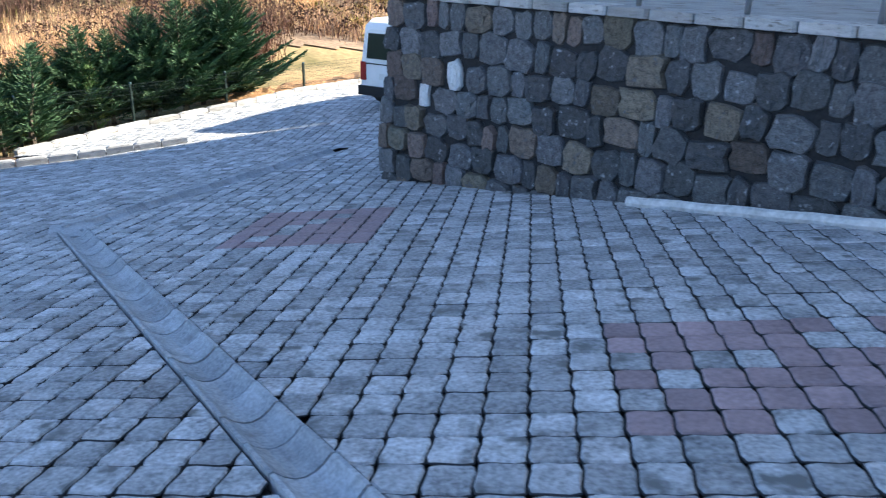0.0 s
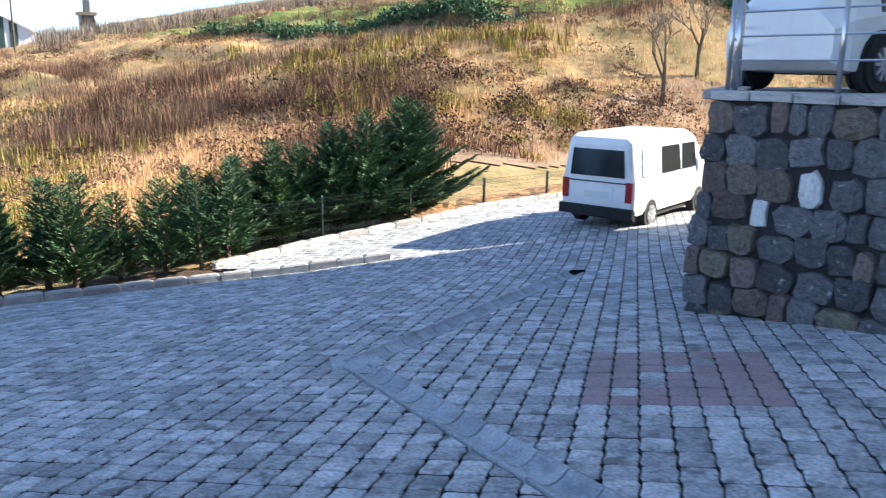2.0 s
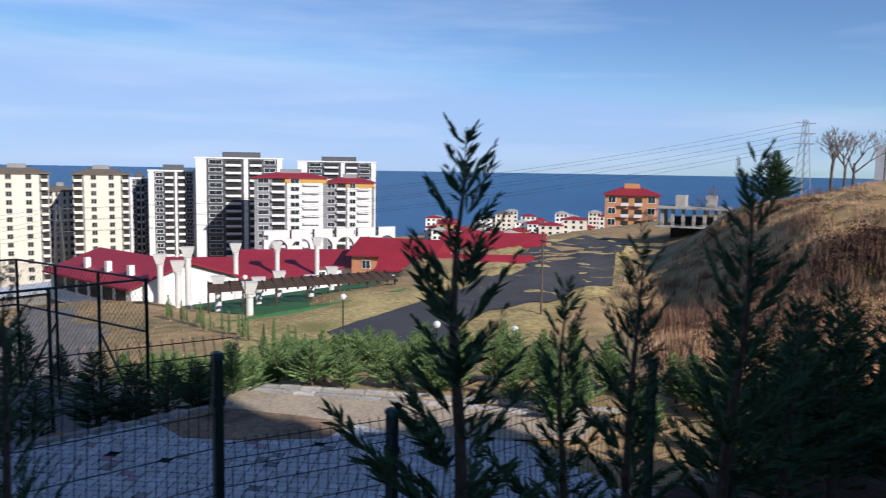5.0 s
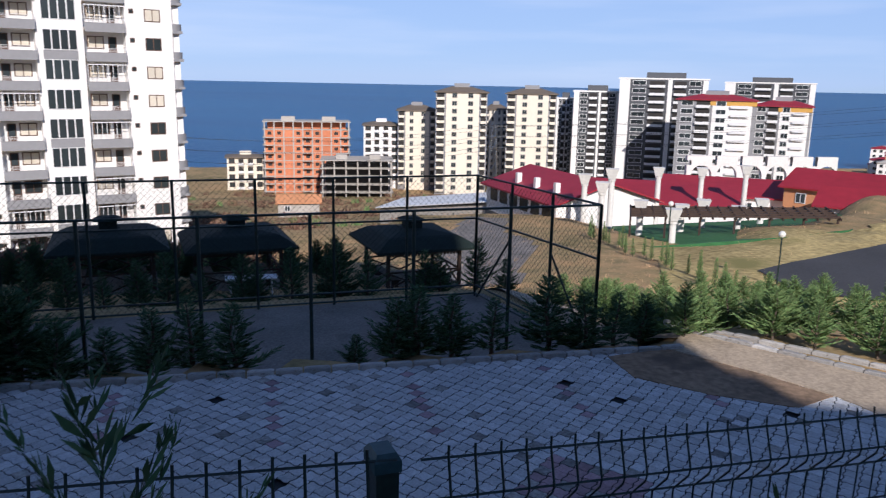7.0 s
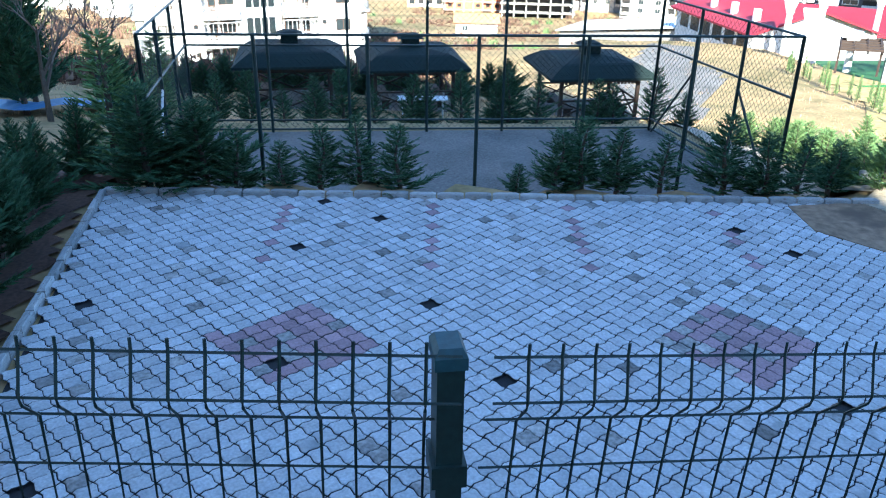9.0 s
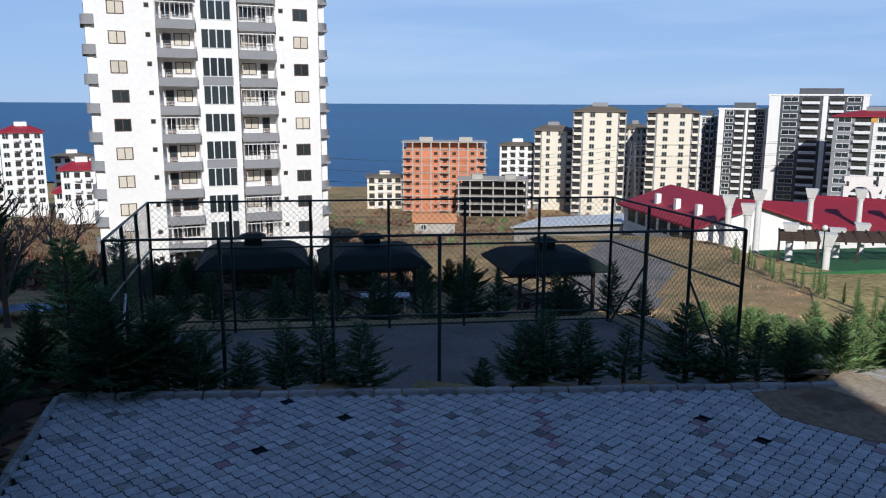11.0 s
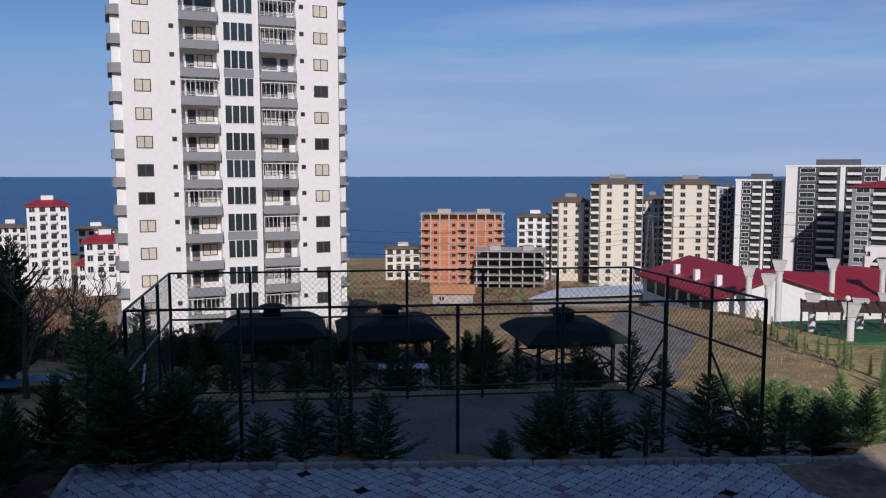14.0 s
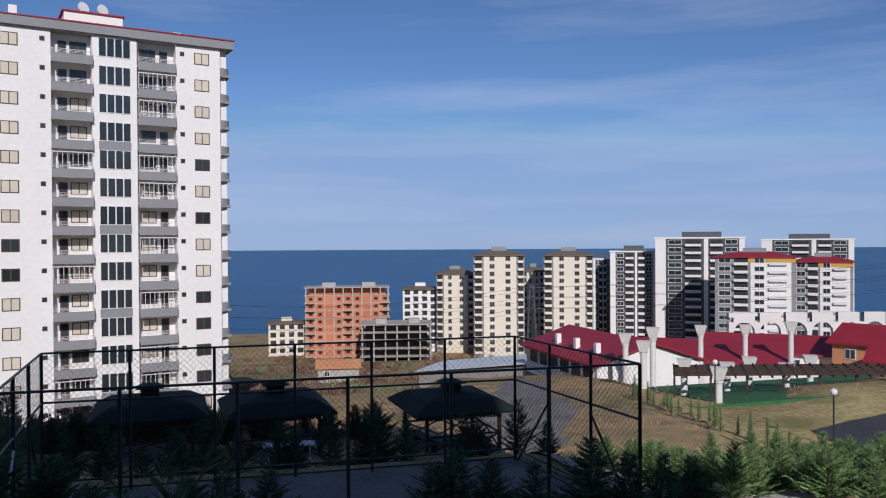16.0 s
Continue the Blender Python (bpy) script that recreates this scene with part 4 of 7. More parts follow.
# white folding table by the middle gazebo
tb = thing("table", "white folding table beside the gazebo", "table", Matrix.Translation((-35.6, -13.6, ground_at(-35.6, -13.6))) @ Matrix.Rotation(radians(118), 4, 'Z'))
part("tabletop", Geo().box(-1.0, -0.35, 0.70, 1.0, 0.35, 0.75), M['whiteframe'], tb)
for x in (-0.8, 0.8):
    for y in (-0.28, 0.28):
        part("leg", Geo().bar((x, y, 0), (x, y, 0.7), 0.025), M['rail'], tb)

# dark soil of the bank beside the lower car park
g = Geo()
BANK = [(-7.6, -4.3), (-17.5, -11.35), (-18.4, -11.6), (-21.5, -14.5), (-19.5, -17.0), (-13.5, -14.0), (-9.0, -11.5), (-6.5, -6.5)]
for x in np.arange(-22, -6, 0.3):
    for y in np.arange(-17.5, -4, 0.3):
        if inside(x + 0.15, y + 0.15, BANK):
            g.add([(px, py, ground_at(px, py) + 0.05 + 0.05 * noise.noise(Vector((px * 1.6, py * 1.6, 0)))) for px, py in ((x, y), (x + .3, y), (x + .3, y + .3), (x, y + .3))], [(0, 1, 2, 3)])
solid("bank_soil", g, M['soil'], "dark brown soil of the planted bank", "soil")

# sandy path outside the cage
g = Geo()
for i in range(24):
    for j in range(5):
        q = []
        for a, b in ((i, j), (i + 1, j), (i + 1, j + 1), (i, j + 1)):
            x, y = -24.2 - 0.36 * a - 0.12 * b, 1.3 - 0.23 * a + 0.40 * b
            q.append((x, y, ground_at(x, y) + 0.06))
        g.add(q, [(0, 1, 2, 3)])
solid("sand_path", g, M['sand'], "pale sandy path beside the court cage", "path")
# ---- conifers ----
def conifer(seed, h, width, dense=1.0, lit=False, loose=0.0, fine=1.0):
    """A young cypress: tapered stem, rising branches, flat sprays of small scales."""
    rr = random.Random(seed)
    t = thing("conifer", "young dark green conifer with feathery sprays", "tree")
    g = Geo()
    bend = (rr.uniform(-0.04, 0.04), rr.uniform(-0.04, 0.04))
    prev = Vector((0, 0, -0.05))
    for k in range(1, 6):
        z = h * 0.97 * k / 5
        nxt = Vector((bend[0] * math.sin(k), bend[1] * math.sin(k * 1.4), z))
        g.bar(prev, nxt, 0.018 * h * (1.15 - k / 5 + 0.2), 6, 0.018 * h * (1.15 - (k + 1) / 5 + 0.2) if k < 5 else 0.004)
        prev = nxt
    part("trunk", g, M['bark'], t)
    v, f = [], []
    lob = rr.uniform(0, 6.28)
    nb = int(58 * dense * h)
    tw = Geo()
    for b in range(nb):
        fz = 0.05 + 0.95 * ((b + rr.random()) / nb)
        z0 = h * fz
        az = b * 2.39996 + rr.uniform(-0.3, 0.3)
        L = width * (1 - fz) ** 0.7 * rr.uniform(0.4, 1.3) * (1 + 0.28 * math.sin(3 * az + lob) * math.sin(7 * fz + lob)) + 0.09
        up = rr.uniform(0.45, 0.95) + 0.7 * fz
        dirv = Vector((math.cos(az), math.sin(az), up)).normalized()
        side = Vector((-math.sin(az), math.cos(az), 0))
        base = Vector((0, 0, z0))
        if loose:
            tw.bar(base, base + dirv * L * 0.8, 0.005, 3, 0.002)
        ns = max(6, int(L / (0.026 * fine)))
        for s in range(ns):
            q = 0.12 + 0.88 * (s + rr.random()) / ns
            c = base + dirv * (L * q) + Vector((0, 0, 0.10 * L * q * q - 0.06 * L * q))
            for sgn in (-1, 1, 0):
                ln = fine * (0.06 + 0.17 * L) * (1.2 - 0.75 * q) * rr.uniform(0.6, 1.3)
                d = (dirv * 0.8 + side * sgn * rr.uniform(0.3, 0.8) + Vector((0, 0, rr.uniform(-0.3, 0.5)))).normalized()
                wv = d.cross(Vector((rr.uniform(-1, 1), rr.uniform(-1, 1), rr.uniform(-0.3, 1)))).normalized() * ln * rr.uniform(0.06, 0.12)
                n = len(v)
                v.extend(((c - wv * 0.4)[:], (c + d * ln * 0.55 + wv)[:], (c + d * ln)[:], (c + d * ln * 0.5 - wv)[:]))
                f.append((n, n + 1, n + 2, n + 3))
    c = Geo()
    c.v, c.f = v, f
    # lit crowns take the foliage colour already brightened by sun
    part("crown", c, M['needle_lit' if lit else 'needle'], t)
    return t


def plant(proto, x, y, s=1.0, z=None, label=None, w=1.0):
    zz = ground_at(x, y) if z is None else z
    ob = copy_thing(proto, Matrix.Translation((x, y, zz)) @ Matrix.Rotation(random.uniform(0, 6.28), 4, 'Z') @ pose(0, 0, 0, random.uniform(-3, 3), random.uniform(-3, 3), 0))
    ob.scale = (s * w, s * w, s)
    if label:
        ob["label"] = label
    return ob


protos = [conifer(1, 1.7, 0.42), conifer(2, 1.7, 0.5, 0.9), conifer(3, 1.7, 0.38, 0.75, loose=1)]
thin = conifer(4, 1.9, 0.55, 0.38, loose=1)
sprig = conifer(10, 1.7, 0.42, 0.8, loose=1, fine=0.42)
big = [conifer(5, 3.0, 0.95, 0.9), conifer(6, 3.0, 1.1, 0.85)]
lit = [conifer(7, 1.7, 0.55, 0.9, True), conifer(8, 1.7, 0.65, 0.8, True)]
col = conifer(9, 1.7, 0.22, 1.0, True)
for k, p in enumerate(protos + [thin, sprig] + big + lit + [col]):
    q = FENCE_O - FENCE_U * (6 + 0.9 * k) + Vector((0.9, 0.4, 0))
    p.matrix_basis = Matrix.Translation((q.x, q.y, lot_z(q.x, q.y) - 0.02))
random.seed(11)
# along the fence in the soil bed
for s, o, sc, pr, wd in ((2.45, 0.55, 1.13, 3, 1.0), (3.3, 0.5, 0.8, 3, 0.9), (3.95, 0.5, 0.97, 3, 0.85), (4.55, 0.8, 1.26, 3, 0.85), (5.5, 0.4, 0.93, 2, 1.3), (5.25, 0.9, 0.91, 2, 1.3), (6.3, 0.5, 0.89, 0, 1.3), (6.4, 0.8, 0.99, 2, 1.3),
                         (7.0, 1.1, 0.85, 1, 1.3), (7.55, 0.5, 0.91, 1, 1.4), (7.5, 0.9, 0.95, 0, 1.3), (8.3, 0.7, 0.95, 2, 1.5), (9.1, 0.6, 1.0, 1, 1.5), (9.3, 0.9, 0.93, 2, 1.4), (10.2, 0.8, 0.95, 0, 1.5), (-2.6, 0.9, 0.95, 0, 1.0)):
    p = FENCE_O + FENCE_U * s + Vector((0.893, 0.45, 0)) * o
    plant((protos + [thin])[pr], p.x, p.y, sc, lot_z(p.x, p.y) - 0.03, w=wd)
for x, y, top in ((-7.70, 0.17, 0.58), (-7.90, 0.57, 0.50), (-8.22, 0.84, 0.50)):
    z = lot_z(x, y) - 0.05
    plant(sprig, x, y, (top - z) / 1.7, z, "slender young conifer at the kerb", 0.85)
# hedge along the road side
for k in range(10):
    a = k / 9
    x, y = -12.9 + 4.6 * a + random.uniform(-.15, .15), 12.0 + 3.9 * a + random.uniform(-.15, .15)
    plant(protos[k % 3], x, y, random.uniform(0.95, 1.2), lot_z(x, y) - 0.1, w=1.6)
for k in range(12):
    a = k / 11
    x, y = -9.6 + 4.2 * a + random.uniform(-.15, .15), 16.6 + 4.4 * a + random.uniform(-.2, .2)
    plant(big[k % 2], x, y, (0.66, 0.6, 0.7, 0.62, 0.78, 0.72, 0.85, 0.8, 0.92, 0.82, 1.0, 0.95)[k], ground_at(x, y) - 0.05, "dense dark green conifer in the roadside hedge", 1.6)
for k in range(7):
    x, y = -12.6 + 0.75 * k + random.uniform(-.2, .2), 14.9 + 0.5 * k + random.uniform(-.2, .2)
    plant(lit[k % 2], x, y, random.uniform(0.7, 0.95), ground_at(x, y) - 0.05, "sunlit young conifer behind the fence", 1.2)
for x, y in ((-13.3, 10.9), (-13.1, 11.6), (-12.5, 11.2), (-12.2, 12.0), (-11.4, 12.9), (-10.3, 13.7)):
    plant(protos[int(10 * -x) % 3], x, y, random.uniform(0.95, 1.1), lot_z(x, y) - 0.08, "young conifer in the bend of the planting bed", 1.6)
# strip behind the lower kerb
for s, sc, pr in ((0.6, 1.25, 'b0'), (1.6, 1.05, 'b1'), (2.3, 0.9, 0), (3.1, 0.75, 1), (3.9, 0.95, 1), (4.6, 1.05, 2), (5.4, 1.0, 1), (7.7, 0.5, 0), (8.5, 0.95, 1), (9.0, 1.1, 1), (9.7, 0.95, 0), (10.6, 0.85, 2), (11.8, 1.15, 1), (12.5, 0.95, 0), (13.3, 0.9, 2), (14.0, 0.8, 1)):
    p = Vector((-17.5, -11.05, 0)) + Vector((-0.43, 0.903, 0)) * s + Vector((-0.903, -0.43, 0)) * random.uniform(0.7, 1.2)
    o = big[int(pr[1])] if isinstance(pr, str) else protos[pr]
    plant(o, p.x, p.y, sc * (0.58 if isinstance(pr, str) else 0.84), LOW_Z - 0.35, "young conifer in the strip behind the car park kerb", 2.1)
# bank beside the lower car park: the trees stand lower the further they are
for k, (x, y, o) in enumerate(((-10.6, -7.6, 0.9), (-11.7, -8.4, 1.0), (-12.4, -9.5, 1.5), (-13.2, -9.2, 0.8), (-14.0, -10.6, 1.6), (-14.6, -10.1, 0.9), (-15.4, -11.6, 1.7), (-16.2, -11.3, 0.8), (-13.0, -10.9, 2.4), (-11.3, -9.9, 2.2))):
    hgt = (3.0, 2.85, 2.6, 2.55, 2.2, 2.3, 1.9, 1.75, 2.5, 3.0)[k]
    plant(big[k % 2], x, y, hgt / 3.0, LOW_Z - 0.1, "bushy conifer on the bank beside the lower car park", 1.25)
for x, y, hgt in ((-18.2, -12.4, 1.7), (-17.4, -12.6, 1.5), (-20.6, -13.5, 2.2)):
    plant(big[0], x, y, hgt / 3.0, LOW_Z - 0.3, "dark conifer at the corner of the ball court", 1.3)
plant(col, -19.0, -12.25, 1.78, LOW_Z - 0.55, "yellow-green columnar cypress by the court corner", 2.2)
plant(col, -24.6, -16.4, 1.5, None, "dark columnar cypress behind the court", 2.2)
plant(big[0], -26.8, -25.2, (-1.4 - ground_at(-26.8, -25.2)) / 3.0, None, "broad dark evergreen tree on the slope", 1.0)
plant(big[1], -28.6, -27.0, (-2.0 - ground_at(-28.6, -27.0)) / 3.0, None, "broad dark evergreen tree on the slope", 1.0)
# hedge in the shade behind the gazebos
for k in range(22):
    a = k / 21
    x, y = -37.0 - 8.6 * a + random.uniform(-.5, .5), -27.0 + 13.5 * a + random.uniform(-.5, .5)
    plant(big[k % 2], x, y, random.uniform(0.5, 0.72), None, "dark conifer in the hedge behind the gazebos", 1.5)
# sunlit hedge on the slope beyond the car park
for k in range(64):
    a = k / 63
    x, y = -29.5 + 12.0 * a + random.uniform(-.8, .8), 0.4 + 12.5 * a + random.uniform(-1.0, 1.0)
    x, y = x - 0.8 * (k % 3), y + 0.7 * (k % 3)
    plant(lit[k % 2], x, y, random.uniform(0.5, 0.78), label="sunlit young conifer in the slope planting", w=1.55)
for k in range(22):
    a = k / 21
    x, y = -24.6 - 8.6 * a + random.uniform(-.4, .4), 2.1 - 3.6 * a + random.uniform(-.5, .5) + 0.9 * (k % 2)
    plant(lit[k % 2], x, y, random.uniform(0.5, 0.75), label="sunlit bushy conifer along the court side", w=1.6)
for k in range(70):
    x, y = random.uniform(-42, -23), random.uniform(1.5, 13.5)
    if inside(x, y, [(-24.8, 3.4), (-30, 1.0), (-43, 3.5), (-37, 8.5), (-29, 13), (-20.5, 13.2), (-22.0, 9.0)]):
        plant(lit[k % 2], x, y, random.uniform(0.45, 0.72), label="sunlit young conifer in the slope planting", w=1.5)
for k in range(30):
    a = k / 29
    x, y = -78 + 34 * a + random.uniform(-.5, .5), -2.2 + 11.0 * a + random.uniform(-.5, .5)
    plant(col, x, y, random.uniform(0.7, 1.1), label="slim columnar conifer in a planted row", w=1.0)
for k in range(16):
    a = k / 15
    x, y = -26.0 - 4.0 * a, -17.5 + 14.5 * a
    plant(protos[k % 3], x - 2.8 + random.uniform(-.5, .5), y + random.uniform(-.5, .5), random.uniform(0.8, 1.25), None, "low conifer behind the court", 1.7)


# clay berm behind the road kerb
g = Geo()
for i in range(60):
    for j in range(8):
        q = []
        for a, b in ((i, j), (i + 1, j), (i + 1, j + 1), (i, j + 1)):
            s, o = a * 0.22, b * 0.22 - 0.05
            x, y = -5.2 + 0.645 * s - 0.764 * o, 19.5 + 0.764 * s + 0.645 * o
            hh = 0.30 * math.sin(math.pi * b / 8) * (0.6 + 0.5 * noise.noise(Vector((x * 0.8, y * 0.8, 1)))) + 0.09 * noise.noise(Vector((x * 3.1, y * 3.1, 5)))
            q.append((x, y, max(ground_at(x, y), lot_z(x, y) - 0.1) + 0.03 + hh))
        g.add(q, [(0, 1, 2, 3)])
solid("soil_berm", g, M['berm'], "low berm of orange clay along the road", "soil")


# ---- bare trees ----
def bare_tree(seed, h, m, label):
    rr = random.Random(seed)
    t = thing("bare_tree", label, "tree", m)
    tr, tw = Geo(), Geo()

    def grow(p, d, L, r, lv):
        q = p + d * L
        r = max(r, h * 0.0022)
        (tr if lv < 2 else tw).bar(p, q, r, 5 if lv < 2 else 3, r * 0.65)
        if lv >= 5:
            return
        for _ in range(3 if lv < 4 else 2):
            nd = (d + Vector((rr.uniform(-.8, .8), rr.uniform(-.8, .8), rr.uniform(-.1, .6)))).normalized()
            grow(p + d * L * rr.uniform(0.6, 1.0), nd, L * rr.uniform(0.55, 0.8), r * 0.55, lv + 1)

    grow(Vector((0, 0, -0.2)), Vector((0, 0, 1)), h * 0.33, h * 0.02, 0)
    part("trunk", tr, M['bark'], t)
    part("crown", tw, M['twig'], t)
    return t


for s, x, y, h in ((1, -96.0, 84.0, 13), (2, -90.0, 82.0, 11), (3, -106, 84, 9), (5, -26, -23, 6), (6, -30, -25, 6.5), (7, -122, 83, 8), (8, -100, 90, 12), (9, 3.0, 41.0, 6.5), (10, 5.0, 44.0, 5.5)):
    bare_tree(s, h, Matrix.Translation((x, y, ground_at(x, y))), "leafless grey tree on the dry slope")

plant(big[1], -94.0, 72.8, 2.3, None, "evergreen tree beside the bare trees on the slope", 1.6)
# ---- hillside cover ----
rg = np.random.RandomState(3)


def tufts(n, region, hmin, hmax, blades, spread_r, wide):
    """Many upright blades in tufts over a region given as a test on arrays."""
    x, y = region(n)
    z = ground(x, y)
    v, f = [], []
    hs = rg.uniform(hmin, hmax, len(x))
    for i in range(len(x)):
        for b in range(blades):
            a, l = rg.uniform(0, 6.283), rg.uniform(0, spread_r)
            bx, by = x[i] + l * math.cos(a), y[i] + l * math.sin(a)
            hh = hs[i] * rg.uniform(0.6, 1.1)
            ta = rg.uniform(0, 6.283)
            dx, dy = wide * math.cos(ta), wide * math.sin(ta)
            lx, ly = rg.uniform(-.3, .3) * hh, rg.uniform(-.3, .3) * hh
            k = len(v)
            v.extend(((bx - dx, by - dy, z[i] - 0.1), (bx + dx, by + dy, z[i] - 0.1), (bx + lx, by + ly, z[i] + hh)))
            f.append((k, k + 1, k + 2))
    g = Geo()
    g.v, g.f = v, f
    return g


def fan(n, r0, r1, a0, a1, keep):
    """Points by bearing from the yard, denser near, that pass a test."""
    r = r0 * (r1 / r0) ** rg.uniform(0, 1, n)
    a = np.radians(rg.uniform(a0, a1, n))
    x, y = -3 - r * np.sin(a), 2 + r * np.cos(a)
    k = keep(x, y)
    return x[k], y[k]


def patch(x, y, s, o=0.0):
    return np.sin(x * s + 1.7 + o) * np.sin(y * s * 1.13 + 0.6 - o) + 0.7 * np.sin(x * s * 2.3 - y * s * 1.9 + 2.1 * o) * np.sin(y * s * 2.7 + x * s * 0.9)


def hill_ok(x, y):
    u, w = -0.93 * x - 0.37 * y, -0.37 * x + 0.93 * y
    return (seg_dist(x, y, ROADSIDE) > 4.0) & (w > 19) & (u < 60) & ~((u > 36) & (w < 44)) & ~((y < 30) & (x > -6))


def band(x, y):
    w = -0.37 * x + 0.93 * y
    return (w > 48) & (w < 61) & ((-0.93 * x - 0.37 * y) > -25)


sg = tufts(62000, lambda n: fan(n, 18, 170, -22, 62, lambda x, y: hill_ok(x, y) & ~band(x, y) & (patch(x, y, 0.16) > -0.5)), 0.2, 0.55, 6, 0.45, 0.014)
tagged(new("grass", sg.mesh("grass", M['straw'])), "tall dry straw-coloured grass on the hillside", "grass", kind="stuff")
sg = tufts(14000, lambda n: fan(n, 22, 150, -22, 62, lambda x, y: hill_ok(x, y) & ((patch(x, y, 0.16) < -0.2) | band(x, y))), 0.5, 1.35, 22, 0.8, 0.018)
tagged(new("scrub", sg.mesh("scrub", M['shrub'])), "dense brown leafless scrub on the hillside", "scrub", kind="stuff")
def clumps(n, region, r0, r1, leaves, size):
    """Rounded twiggy bushes made of many small leaves."""
    x, y = region(n)
    z = ground(x, y)
    v, f = [], []
    for i in range(len(x)):
        r = rg.uniform(r0, r1)
        d = rg.normal(0, 1, (leaves, 3))
        d /= np.linalg.norm(d, axis=1)[:, None]
        d[:, 2] = np.abs(d[:, 2]) * 0.85
        c = d * r * rg.uniform(0.55, 1.0, (leaves, 1)) + np.array([x[i], y[i], z[i] - 0.05])
        a = rg.normal(0, 1, (leaves, 3)) * size
        b = rg.normal(0, 1, (leaves, 3)) * size
        for k in range(leaves):
            m = len(v)
            v.extend((tuple(c[k] - a[k]), tuple(c[k] + b[k]), tuple(c[k] + a[k])))
            f.append((m, m + 1, m + 2))
    g = Geo()
    g.v, g.f = v, f
    return g


sg = clumps(2600, lambda n: fan(n, 20, 120, -20, 60, lambda x, y: hill_ok(x, y) & (patch(x, y, 0.23, 1.0) < 0.25)), 0.3, 1.0, 110, 0.04)
tagged(new("undergrowth", sg.mesh("undergrowth", M['shrub'])), "rounded brown bushes on the hillside", "undergrowth", kind="stuff")
sg = clumps(800, lambda n: fan(n, 26, 120, -22, 60, lambda x, y: hill_ok(x, y) & (patch(x, y, 0.13, 0.4) < -0.25)), 0.7, 1.5, 240, 0.045)
tagged(new("thicket", sg.mesh("thicket", M['thicket'])), "dark brown thorny thicket on the hillside", "undergrowth", kind="stuff")


def bank_line(n):
    t = rg.uniform(0, 3, n)
    return np.interp(t, [0, 1, 2, 3], [-34, -30, -33, -50]) + rg.normal(0, 1.3, n), np.interp(t, [0, 1, 2, 3], [28.5, 34, 46, 52]) + rg.normal(0, 1.3, n)


# dark twiggy clumps added along the bank in place of its shade
sg = clumps(240, bank_line, 0.6, 1.3, 240, 0.045)
tagged(new("thorn_bank", sg.mesh("thorn_bank", M['thicket'])), "dark twiggy clumps standing in for shade on the bank", "undergrowth", kind="stuff")


def hedge_line(n):
    t = rg.uniform(0, 3, n)
    return np.interp(t, [0, 1, 2, 3], [-33, -9.5, 4.5, 12]) + rg.normal(0, 0.8, n), np.interp(t, [0, 1, 2, 3], [65.5, 62.5, 54, 50]) + rg.normal(0, 0.8, n)


sg = clumps(330, hedge_line, 0.7, 1.6, 150, 0.10)
tagged(new("hilltop_hedge", sg.mesh("hilltop_hedge", M['needle'])), "dark evergreen hedge below the hilltop field", "hedge", kind="stuff")
sg = clumps(1300, lambda n: fan(n, 20, 75, -14, 50, lambda x, y: hill_ok(x, y) & (patch(x, y, 0.19, 2.6) > 0.1)), 0.3, 0.8, 100, 0.038)
tagged(new("green_undergrowth", sg.mesh("green_undergrowth", M['shrub_green'])), "low olive bushes on the hillside", "undergrowth", kind="stuff")
sg = clumps(2600, lambda n: fan(n, 48, 300, 66, 152, lambda x, y: ((-0.93 * x - 0.37 * y) > 48) & (patch(x, y, 0.07, 1.0) > -0.3) & ~((-0.37 * x + 0.93 * y > -4) & (-0.93 * x - 0.37 * y < 135))), 0.7, 2.4, 60, 0.2)
tagged(new("slope_bushes", sg.mesh("slope_bushes", M['shrub'])), "leafless bushes on the slope below the court", "bushes", kind="stuff")
sg = tufts(1600, lambda n: fan(n, 20, 60, -6, 40, lambda x, y: hill_ok(x, y) & (patch(x, y, 0.21, 2.0) > 0.35)), 0.4, 0.9, 26, 0.7, 0.035)
tagged(new("bramble", sg.mesh("bramble", M['shrub_green'])), "olive and yellow bramble patches", "bramble", kind="stuff")
sg = tufts(5200, lambda n: fan(n, 24, 130, 62, 150, lambda x, y: (seg_dist(x, y, COURT) > 2) & (seg_dist(x, y, BASIN) > 3) & (seg_dist(x, y, SHELF) > 1) & ((-0.93 * x - 0.37 * y) > 33)), 0.1, 0.3, 8, 0.7, 0.012)
tagged(new("weeds", sg.mesh("weeds", M['straw'])), "short dry weeds on the open slope", "weeds", kind="stuff")


sg = tufts(900, lambda n: fan(n, 105, 190, -20, 34, lambda x, y: (-0.37 * x + 0.93 * y) > 95), 1.5, 3.2, 26, 1.2, 0.05)
tagged(new("orchard", sg.mesh("orchard", M['twig'])), "far leafless orchard along the hilltop", "orchard", kind="stuff")
sg = tufts(2200, lambda n: fan(n, 48, 330, 66, 152, lambda x, y: ((-0.93 * x - 0.37 * y) > 48) & (patch(x, y, 0.07, 1.0) > -0.1) & ~((-0.37 * x + 0.93 * y > -2) & (-0.93 * x - 0.37 * y < 135))), 0.8, 2.4, 30, 1.3, 0.10)
tagged(new("bushes", sg.mesh("bushes", M['shrub'])), "brown winter bushes on the slope below", "bushes", kind="stuff")
